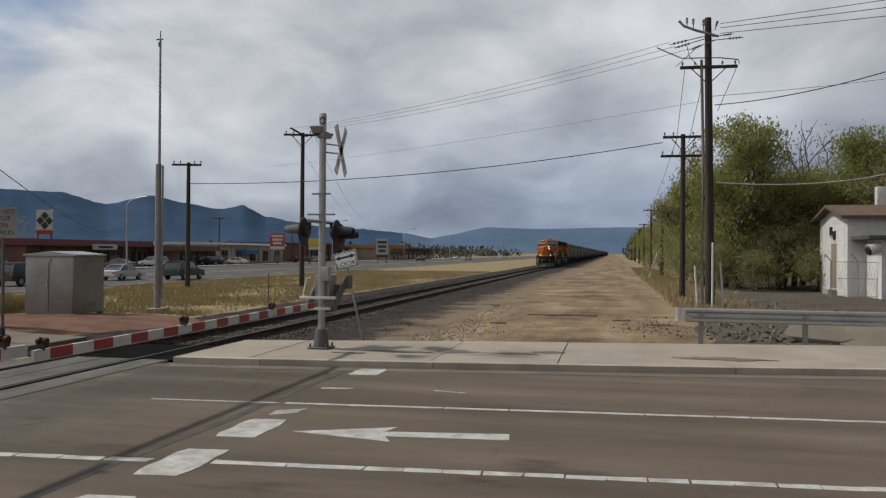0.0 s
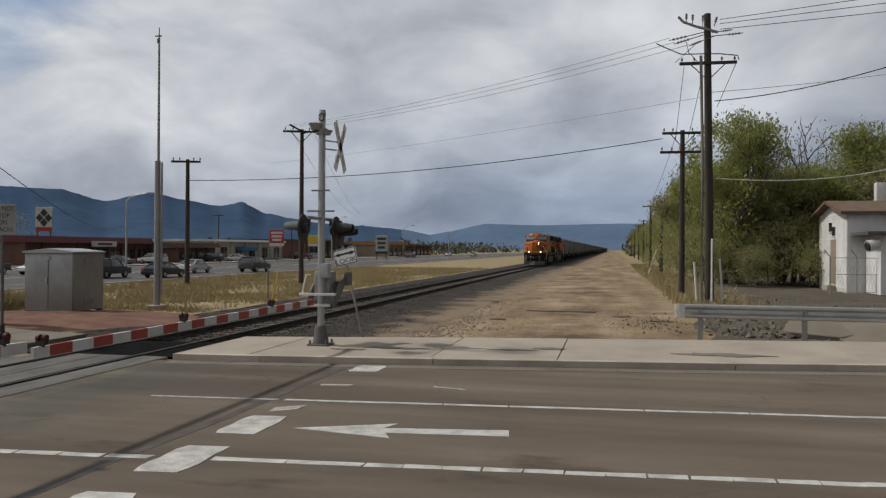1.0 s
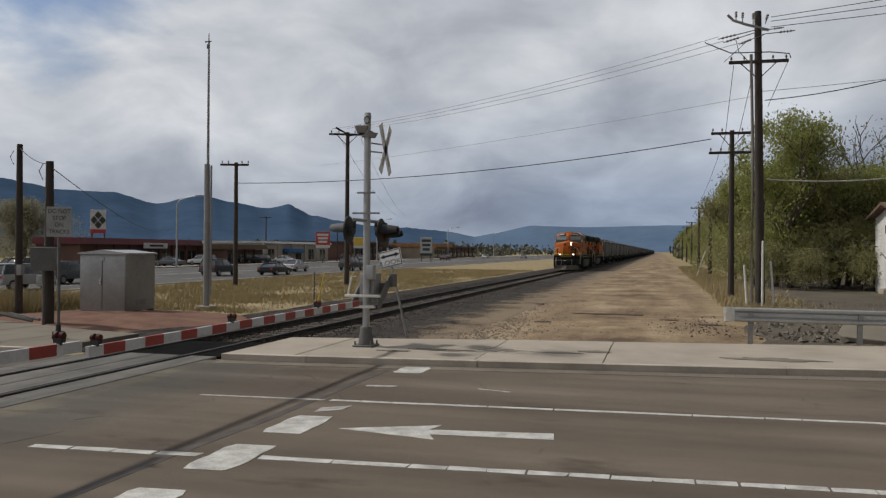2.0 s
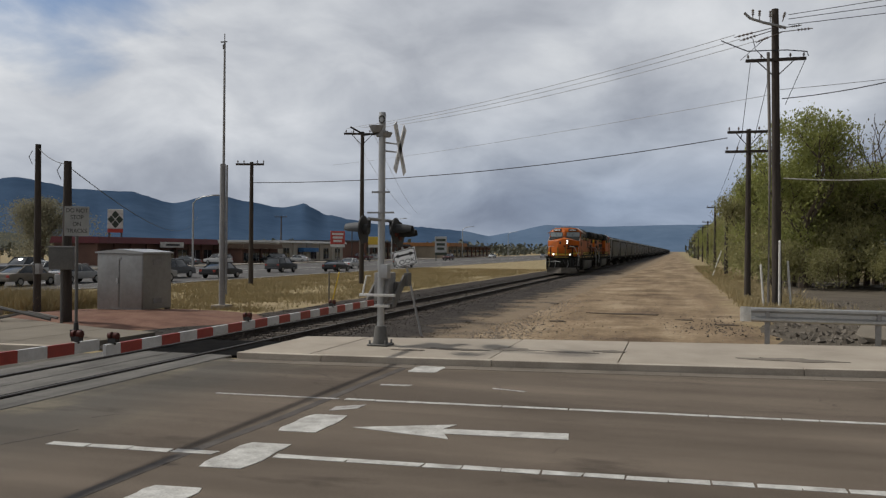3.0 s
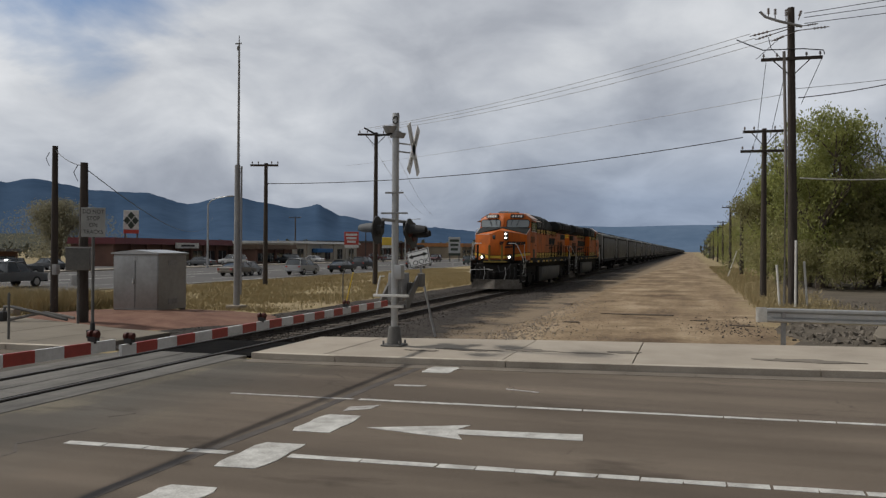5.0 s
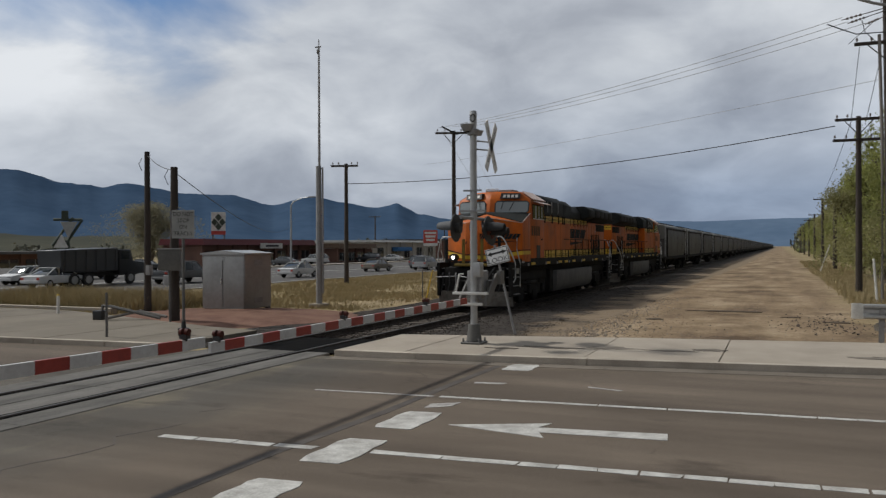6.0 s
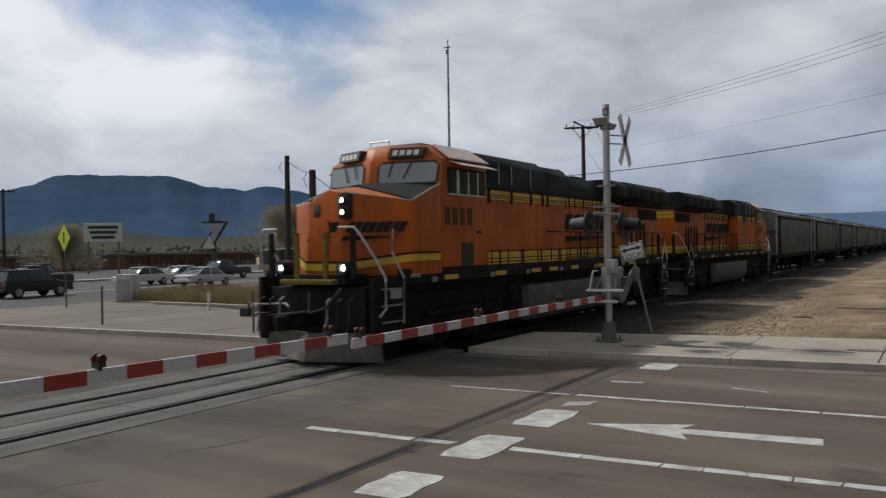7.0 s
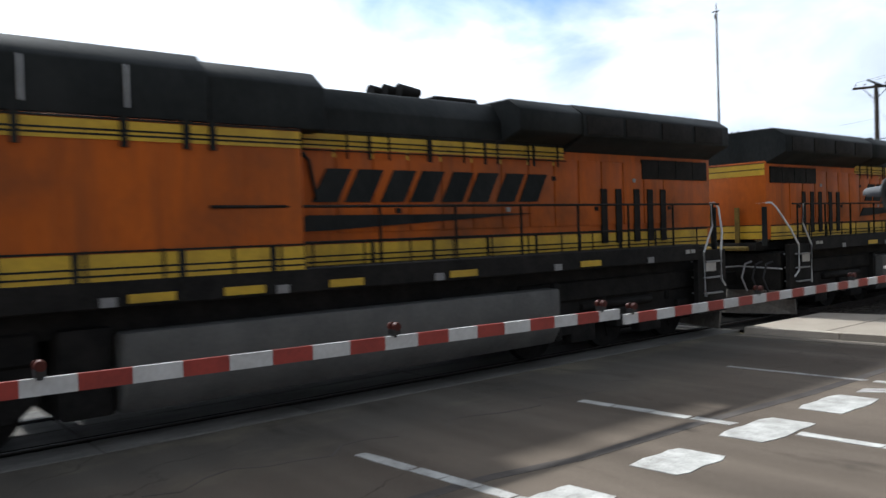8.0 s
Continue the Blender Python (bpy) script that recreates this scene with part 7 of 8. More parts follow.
tufts("dry_grass", 26000, west_strip, (0.04, 0.13), M["drygrass"], "dry yellow grass along the track", 11)
tufts("dry_weeds", 4000, lambda r: (r.uniform(-29, -20.5), r.uniform(21.2, 25)), (0.3, 0.8), M["drygrass"], "tall dry weeds behind the walk", 12)
tufts("dry_grass_east", 9000, lambda r: (2.4 + abs(r.gauss(0, 1.2)) + r.random(), 30 + r.random() ** 1.3 * 90), (0.06, 0.3), M["drygrass"], "dry grass below the row of poles", 13)

# ---- trees ----
def tree_mesh(kind_name, seed, height, spread, leaves, leaf_size, trunk_r, material, label, bare=0.15, low=0.18):
    """A forked trunk with limbs, and a crown of many small leaves in uneven clumps."""
    r = random.Random(seed)
    T = thing("tree", label, "tree", group="trees beside the ditch")
    bm = bmesh.new()
    tips = []

    def grow(p, d, length, rad, level):
        pts = [p]
        q, dd = p.copy(), d.copy()
        for _ in range(3):
            dd = (dd + Vector((r.gauss(0, 0.14), r.gauss(0, 0.14), r.gauss(0.05, 0.08)))).normalized()
            q = q + dd * length / 3
            pts.append(q.copy())
        for k in range(3):
            bm_cyl(bm, rad * (1 - 0.2 * k), rad * (0.8 - 0.2 * k), pts[k], pts[k + 1], 7 if level < 2 else 4)
        if level >= 3:
            tips.append(q)
            return
        for _ in range(r.randint(3, 4) if level else 6):
            f = r.uniform(0.35, 1.0)
            base_ = pts[0].lerp(pts[3], f) if level else Vector((0, 0, height * r.uniform(low, 0.5)))
            a = r.uniform(0, math.tau)
            out = Vector((math.cos(a), math.sin(a), r.uniform(0.4, 1.3))).normalized()
            grow(base_, (dd * 0.5 + out).normalized(), length * r.uniform(0.5, 0.75), rad * 0.5, level + 1)
        tips.append(q)
    grow(Vector((0, 0, -0.1)), Vector((0, 0, 1)), height * 0.55, trunk_r, 0)
    part("trunk", bm, M["bark"], T, "grey-brown forked trunk and limbs", True)
    vs, fs = [], []
    lobes = [(Vector((r.gauss(0, spread * 0.42), r.gauss(0, spread * 0.42), height * r.uniform(0.10, 0.95))), r.uniform(0.14, 0.34) * spread) for _ in range(64)]
    lobes += [(t, spread * 0.2) for t in tips if t.z > height * 0.2]
    for _ in range(leaves):
        c, rad = lobes[r.randrange(len(lobes))]
        d = Vector((r.gauss(0, 1), r.gauss(0, 1), r.gauss(0, 1))) * rad * 0.55
        p = c + d
        top = height * (1.0 - 0.28 * (Vector((p.x, p.y)).length / spread) ** 2)
        if p.z > top + 0.12 * height * r.random() or p.z < 0.06 * height:
            continue
        s = leaf_size * r.uniform(0.5, 1.4)
        e = Euler((r.uniform(0, 6), r.uniform(0, 6), r.uniform(0, 6))).to_matrix()
        o = len(vs)
        vs += [p + e @ Vector((-s, 0, 0)), p + e @ Vector((0, -0.52 * s, 0.1 * s)), p + e @ Vector((s, 0, 0)), p + e @ Vector((0, 0.52 * s, 0.1 * s))]
        fs.append((o, o + 1, o + 2, o + 3))
    me = bpy.data.meshes.new("crown")
    me.from_pydata(vs, [], fs)
    me.materials.append(material)
    cr = new("crown", me)
    cr.parent = T
    return T


kinds = [tree_mesh("a", 1, 9.0, 3.4, 27000, 0.085, 0.26, M["leaf"], "leafy yellow-green spring tree behind the guard rail"),
         tree_mesh("b", 2, 8.0, 3.6, 24000, 0.085, 0.24, M["leaf_yellow"], "budding pale yellow-green tree behind the ditch"),
         tree_mesh("c", 3, 10.5, 3.2, 25000, 0.085, 0.28, M["leaf"], "tall yellow-green spring tree"),
         tree_mesh("d", 4, 7.0, 2.8, 1500, 0.06, 0.16, M["leaf_haze"], "nearly bare grey-brown tree")]
spots = [(7.7, 54.5, 2, 1.08), (6.9, 61, 0, 0.92), (12.4, 60, 2, 0.80), (15.8, 58, 0, 1.14), (10.8, 56, 1, 0.95), (13.4, 56, 0, 0.84), (17.8, 57, 1, 1.1), (7.4, 57, 1, 0.75), (6.6, 68, 1, 1.0), (20.5, 56, 2, 0.84), (25, 57, 1, 1.0), (8.6, 70, 0, 0.95), (11.8, 62, 3, 1.62), (13.6, 63, 3, 1.68), (19.5, 62, 3, 1.62), (7.8, 79, 1, 1.0), (11, 84, 2, 0.85), (8.3, 92, 0, 0.9), (9, 106, 1, 1.0), (10.5, 120, 0, 0.9), (9.5, 136, 0, 1.0), (10.5, 155, 1, 1.0), (10, 180, 0, 1.1), (11, 210, 2, 0.9), (30, 60, 0, 1.0), (23, 66, 0, 1.15), (8.2, 56, 1, 0.6), (7.4, 74, 0, 0.9), (7.2, 86, 2, 0.75), (7.3, 98, 0, 0.8), (7.4, 112, 1, 0.9), (7.6, 126, 0, 0.85), (7.8, 145, 1, 0.95), (7.8, 166, 0, 0.9), (8.0, 190, 2, 0.8), (8.2, 225, 0, 1.0), (8.6, 260, 1, 1.1), (9, 300, 0, 1.1), (9.5, 350, 1, 1.2)]
used = set()
for i, (x, y, k, s) in enumerate(spots):
    m = Matrix.Translation((x, y, -0.05)) @ Matrix.Rotation(i * 1.7, 4, "Z")
    if k in used:
        t = copy_thing(kinds[k], m)
    else:
        t = kinds[k]
        t.matrix_basis = m
        used.add(k)
    t.scale = (s, s, s)
for k in range(4):
    if k not in used:
        kinds[k].matrix_basis = pose(22, 72, 0)

shrub = tree_mesh("e", 9, 3.4, 2.0, 3600, 0.075, 0.05, M["leaf_yellow"], "thin twiggy shrub on the ditch bank", low=0.05)
tagged(shrub, category="shrub", group="shrubs")
for i, (x, y, s) in enumerate(((6.6, 52.5, 0.9), (8.3, 51.0, 0.75), (9.5, 53.4, 1.2), (11.6, 52.0, 0.85), (12.6, 54.0, 1.2), (6.0, 56, 1.1), (5.9, 62, 1.2), (6.0, 70, 1.3), (6.4, 86, 1.2))):
    t = shrub if i == 0 else copy_thing(shrub, pose(x, y, -0.05, 0, 0, i * 70))
    t.matrix_basis = pose(x, y, -0.05, 0, 0, i * 70)
    t.scale = (s, s, s)
olive = tree_mesh("f", 21, 7.0, 5.6, 30000, 0.085, 0.3, M["leaf_haze"], "broad hazy budding tree beyond the highway")
olive.matrix_basis = FAR @ pose(-87, 93, 0) @ Matrix.Diagonal((1.4, 1.4, 1.22, 1))
olive["group"] = "trees by the shops"
far_olive = copy_thing(olive, pose(-104, 66, LOW_Z, 0, 0, 80))
far_olive.scale = (1.0, 1.0, 0.9)


def far_woods(name, n, area, size, label, seed):
    r = random.Random(seed)
    vs, fs = [], []
    for _ in range(n):
        x, y, s = area(r)
        for _l in range(48):
            c = Vector((x + r.gauss(0, s * 0.4), y + r.gauss(0, s * 0.4), min(1.0, abs(r.gauss(0.35, 0.24))) * s))
            e = Euler((r.uniform(0, 6), r.uniform(0, 6), r.uniform(0, 6))).to_matrix()
            q = s * r.uniform(*size)
            o = len(vs)
            vs += [c + e @ Vector(p) * q for p in ((-1, -0.6, 0), (1, -0.5, 0.1), (0.7, 0.8, 0), (-0.8, 0.6, 0.1))]
            fs.append((o, o + 1, o + 2, o + 3))
    me = bpy.data.meshes.new(name)
    me.from_pydata(vs, [], fs)
    me.materials.append(M["leaf_far"])
    return tagged(new(name, me), label, kind="stuff")


far_out(far_woods("far_trees", 170, lambda r: (-r.uniform(60, 190), r.uniform(260, 560), r.uniform(3, 7)), (0.07, 0.15), "far dark bare trees along the highway", 31))
far_out(far_woods("far_trees_west", 130, lambda r: (-r.uniform(95, 230), r.uniform(20, 190), r.uniform(2, 4)), (0.07, 0.15), "far scrubby trees west of the highway", 32))
far_woods("far_trees_east", 120, lambda r: (r.uniform(11, 40), r.uniform(260, 520), r.uniform(5, 9)), (0.07, 0.15), "far trees along the track", 33)

# ---- white house ----
house = thing("house", "small white clapboard house with a brown gabled roof", "house", pose(12.2, 46.1, 0))
HW, HD, HE, HR = 9.0, 5.8, 4.32, 4.85
bm = bmesh.new()
bm_extrude(bm, [(0, -0.05), (HD, -0.05), (HD, HE), (HD / 2, HR), (0, HE)], "x", 0.0, HW)
wall = part("wall", bm, M["siding"], house, "white wall")
for i in range(22):
    z = 0.25 + i * 0.19
    bm = bmesh.new()
    bm_box(bm, (HW, 0.03, 0.185), (HW / 2, -0.012, z), Matrix.Rotation(radians(-4), 4, "X"))
    part("siding_board", bm, M["siding"], wall)
    bm = bmesh.new()
    bm_box(bm, (0.03, HD, 0.185), (-0.012, HD / 2, z), Matrix.Rotation(radians(4), 4, "Y"))
    part("siding_board", bm, M["siding"], wall)
for s in (0, 1):
    bm = bmesh.new()
    y0, y1 = (-0.45, HD / 2) if s == 0 else (HD + 0.45, HD / 2)
    z0 = HE - 0.17
    q = [(-0.45, y0, z0), (HW + 0.4, y0, z0), (HW + 0.4, y1, HR + 0.04), (-0.45, y1, HR + 0.04)]
    vs = [bm.verts.new(p) for p in q]
    ws = [bm.verts.new((p[0], p[1], p[2] + 0.16)) for p in q]
    bm.faces.new(vs)
    bm.faces.new(ws)
    for i in range(4):
        bm.faces.new((vs[i], vs[(i + 1) % 4], ws[(i + 1) % 4], ws[i]))
    part("roof", bm, M["rust_roof"], house, "brown sloping roof")
box_part("door", (0.06, 0.95, 2.5), (-0.04, 2.6, 1.6), M["door_brown"], house, "tall tan door", 0.01)
for z, y in ((3.55, 3.2), (3.3, 2.5)):
    w_ = box_part("window", (0.06, 0.55, 0.5), (-0.04, y, z), M["glass"], house, "small dark window opening")
    box_part("sill", (0.1, 0.65, 0.06), (-0.05, y, z - 0.28), M["white"], w_)
box_part("step", (0.5, 1.2, 0.3), (-0.25, 2.6, 0.12), M["concrete"], house, "concrete step", 0.02)
box_part("chimney", (0.5, 0.5, 1.2), (2.6, 3.4, 5.5), M["white"], house, "white chimney", 0.02)
annex = thing("annex", "low white clapboard annex with a dark flat roof", "building", pose(13.1, 43.6, 0))
box_part("wall", (6.5, 2.4, 3.0), (3.25, 1.2, 1.5), M["siding"], annex, "white wall")
for i in range(15):
    box_part("siding_board", (6.52, 0.03, 0.185), (3.25, -0.012, 0.2 + i * 0.19), M["siding"], annex, rot=Matrix.Rotation(radians(-4), 4, "X"))
box_part("roof", (7.3, 3.0, 0.2), (2.9, 1.0, 3.1), M["dark_roof"], annex, "dark overhanging flat roof", 0.02)
fl = thing("flood_light", "white round floodlight on the annex corner", "lamp", pose(12.75, 43.4, 2.5))
bm = bmesh.new()
bm_cyl(bm, 0.20, 0.30, (0.2, 0, 0.1), (-0.35, -0.15, -0.05), 14)
part("housing", bm, M["white"], fl, "white round housing", True)
cyl_part("lens", 0.25, 0.2, (-0.36, -0.155, -0.055), (-0.42, -0.17, -0.07), M["black"], fl, "dark lens")
cyl_part("bracket", 0.05, 0.05, (0.2, 0, 0.1), (0.45, 0.3, 0.15), M["galv_dull"], fl)
fence = thing("chain_fence", "grey chain-link fence with angled barbed-wire arms", "fence")
for i in range(8):
    x, y = 11.0 + i * 1.2, 44.64 - i * 0.28
    ps_ = cyl_part("post", 0.035, 0.035, (x, y, -0.05), (x, y, 1.9), M["galv_dull"], fence, "steel fence post", 8)
    tube_part("angled_arm", [(x, y, 1.9), (x - 0.3, y - 0.1, 2.25)], 0.025, M["galv_dull"], ps_)
for z in (0.1, 1.0, 1.85):
    tube_part("rail", [(11.0, 44.64, z), (19.4, 42.68, z)], 0.018, M["galv_dull"], fence)
bm = bmesh.new()
for i in range(56):
    for d in (-1, 1):
        f = i / 56
        x, y = 11.0 + 8.4 * f, 44.64 - 1.96 * f
        bm_tube(bm, [(x, y, 0.1 if d > 0 else 1.85), (x + 0.45, y - 0.105, 1.85 if d > 0 else 0.1)], 0.004, 3)
tagged(part("mesh", bm, M["galv_dull"], fence, "diamond wire mesh"), kind="stuff")

# ---- shops beyond the highway (their fronts face east) ----
def store(label, x, y0, y1, depth, h, wall_m, roof_m, roof_h=0.6, openings=8, awning=None, canopy=None, over=0.7, sink=0.0, glazed=0.72):
    S = thing("store", label, "store", group="roadside shops")
    ln = y1 - y0
    bm = bmesh.new()
    bm_box(bm, (depth, ln, h), (x - depth / 2, (y0 + y1) / 2, h / 2 - 0.02))
    part("wall", bm, wall_m, S, "shop wall")
    bm = bmesh.new()
    bm_extrude(bm, [(x - depth - 0.3, h), (x + over, h), (x + over - 0.25, h + roof_h), (x - depth, h + roof_h)], "y", y0 - 0.4, y1 + 0.4)
    part("roof", bm, roof_m, S, "overhanging roof band")
    step = ln / openings
    for i in range(openings):
        yc = y0 + (i + 0.5) * step
        wn_ = box_part("window", (0.12, step * glazed, h * 0.62), (x + 0.02, yc, h * 0.40), M["glass"], S, "dark shop window")
        box_part("window_frame", (0.16, 0.10, h * 0.62), (x + 0.03, yc, h * 0.40), M["galv_dull"], wn_)
        box_part("sill", (0.2, step * (glazed + 0.02), 0.1), (x + 0.05, yc, h * 0.08), wall_m, wn_)
        box_part("pier", (0.3, step * 0.16, h), (x + 0.1, y0 + i * step, h / 2), wall_m, S)
    S.matrix_basis = Matrix.Translation((0, 0, -sink))
    far_out(S)
    if awning:
        box_part("awning", (1.2, ln * awning[1], 0.7), (x + 0.6, y0 + ln * awning[0], h * 0.62), M["blue"], S, "blue awning", 0.05)
    if canopy:
        box_part("sign_band", (0.25, ln * canopy[1], 0.7), (x + over + 0.05, y0 + ln * canopy[0], h - 0.1), M["white"], S, "white sign band")
        bm = bmesh.new()
        bm_box(bm, (0.05, ln * canopy[1] * 0.6, 0.25), (x + over + 0.19, y0 + ln * canopy[0], h - 0.1))
        part("sign_bar", bm, M["black"], S, "dark unreadable sign bar")
    return S


store("long brown shop row with a maroon roof and dark windows", -64, 77, 101, 6, 2.6, M["brick_red"], M["red_roof"], 0.75, 8, None, (0.55, 0.2))
store("low brick shop with a brown sloping roof", -60, 102, 113, 10, 2.1, M["brick_red"], M["rust_roof"], 0.7, 4)
store("cream flat-roofed store with a blue awning", -62, 117, 143, 18, 3.1, M["cream"], M["white"], 0.35, 5, (0.38, 0.22), glazed=0.4)
store("grey-brown flat-roofed store beyond the highway", -61, 152, 172, 18, 3.6, M["brick_red"], M["dark_roof"], 0.3, 6)
store("low tan restaurant with an orange roof", -56, 196, 213, 14, 3.0, M["brick_tan"], M["orange_roof"], 0.9, 4)
store("brown shop row far along the highway", -60, 216, 262, 16, 3.0, M["brick_red"], M["dark_roof"], 0.5, 9)
store("long low brown building far along the highway", -66, 174, 194, 16, 2.9, M["brick_red"], M["dark_roof"], 0.5, 6)
store("long low dark roadside building", -98, 32, 68, 12, 2.5, M["brick_red"], M["dark_roof"], 0.35, 9, sink=1.0)
store("low grey-green roadside building", -97, 71, 96, 12, 2.5, M["brick_red"], M["dark_roof"], 0.35, 6, sink=1.0)
store("dark low roadside building", -100, 2, 29, 12, 2.6, M["brick_red"], M["dark_roof"], 0.35, 6, sink=1.0)


def pole_sign(label, x, y, z0, z1, w, face, band=None, posts=2, turn=70, mark="bars", mark_m=None):
    S = thing("pole_sign", label, "sign", pose(x, y, 0, 0, 0, 90 - turn), "roadside signs")
    for k in range(posts):
        px = (k - (posts - 1) / 2) * w * 0.8
        cyl_part("post", 0.10, 0.10, (px, 0, 0), (px, 0, z1), M["tank"], S, "", 8)
    far_out(S)
    bm = bmesh.new()
    bm_box(bm, (w, 0.35, z1 - z0), (0, -0.1, (z0 + z1) / 2))
    bevel(bm, 0.03, 1)
    p = part("panel", bm, face, S, "sign panel")
    if band:
        box_part("band", (w, 0.36, 0.45), (0, -0.1, z0 - 0.25), band, S, "coloured lower band")
    if mark == "diamonds":
        d = (z1 - z0) * 0.21
        cz = (z0 + z1) / 2
        for cx, c2 in ((0, cz + d * 1.05), (-d * 0.95, cz - d * 0.15), (d * 0.95, cz - d * 0.15), (0, cz - d * 1.3)):
            bm = bmesh.new()
            bm_extrude(bm, [(cx - d * 0.85, c2), (cx, c2 - d), (cx + d * 0.85, c2), (cx, c2 + d)], "y", -0.30, -0.285)
            part("mark", bm, M["sign_dark"], p, "plain dark diamond")
    else:
        for k in range(3):
            box_part("mark", (w * (0.8 - 0.1 * k), 0.02, (z1 - z0) * 0.16), (0, -0.285, z1 - (z1 - z0) * (0.22 + 0.27 * k)), mark_m or M["white"], p, "plain bar in place of words")
    return S


pole_sign("white pole sign with dark diamond shapes above a red band", -65.5, 82, 4.4, 6.75, 1.75, M["white"], M["sign_red"], 2, 52, "diamonds")
pole_sign("red pole sign with pale bars", -52.5, 119, 2.9, 5.0, 2.3, M["sign_red"], M["white"], 1, 68)
pole_sign("yellow and white pole sign", -48.2, 124.5, 2.9, 4.2, 2.2, M["sign_yellow"], M["white"], 2, 70, "bars", M["sign_yellow"])
pole_sign("white and dark pole sign far along the highway", -42.5, 144, 1.6, 4.6, 2.2, M["galv"], M["sign_dark"], 2, 75, "bars", M["sign_dark"])
pole_sign("white roadside board sign with a dark bar", -69, 48, 3.1, 4.9, 3.4, M["white"], None, 2, 36, "bars", M["sign_dark"])
asn = thing("triangle_sign", "dark and green angular restaurant pole sign", "sign", pose(-63, 56.5, 0, 0, 0, 46), "roadside signs")
far_out(asn)
cyl_part("post", 0.25, 0.2, (0, 0, 0), (0, 0, 3.0), M["sign_dark"], asn, "dark post")
bm = bmesh.new()
bm_extrude(bm, [(-0.6, 4.8), (0.1, 3.2), (0.9, 4.8)], "y", -0.2, 0.2)
part("panel", bm, M["sign_white"], asn, "dull pale inverted triangle panel")
bm = bmesh.new()
for p, q in (((-1.3, 0, 2.5), (0.5, 0, 5.2)), ((1.3, 0, 5.0), (-0.3, 0, 2.4)), ((-1.2, 0, 5.0), (1.3, 0, 5.0))):
    bm_cyl(bm, 0.13, 0.13, p, q, 6)
bm_box(bm, (0.6, 0.4, 0.9), (-0.2, 0, 5.4))
part("frame", bm, M["sign_dark"], asn, "dark angular frame")
bm = bmesh.new()
bm_extrude(bm, [(-1.2, 2.3), (0.1, 2.3), (-0.5, 3.6)], "y", -0.25, 0.25)
part("panel", bm, M["white"], asn, "small pale triangle panel")


def street_lamp(x, y, h, arm, turn):
    S = thing("street_lamp", "tall pale grey street lamp with curved arm", "street lamp", pose(x, y, 0, 0, 0, turn), "street lamps")
    cyl_part("pole", 0.13, 0.08, (0, 0, 0), (0, 0, h - 0.5), M["galv"], S, "", 10)
    tube_part("arm", [(0, 0, h - 0.6), (arm * 0.15, 0, h - 0.15), (arm * 0.5, 0, h + 0.15), (arm, 0, h + 0.3)], 0.06, M["galv"], S)
    box_part("lamp_head", (0.7, 0.25, 0.14), (arm + 0.2, 0, h + 0.3), M["galv_dull"], S, "", 0.03)
    far_out(S)


street_lamp(-51.0, 76.5, 7.6, 2.6, 0)
street_lamp(-54.5, 150, 8.0, 2.6, 0)
street_lamp(-54.5, 205, 8.0, 2.6, 0)
street_lamp(-54.5, 265, 8.0, 2.6, 0)

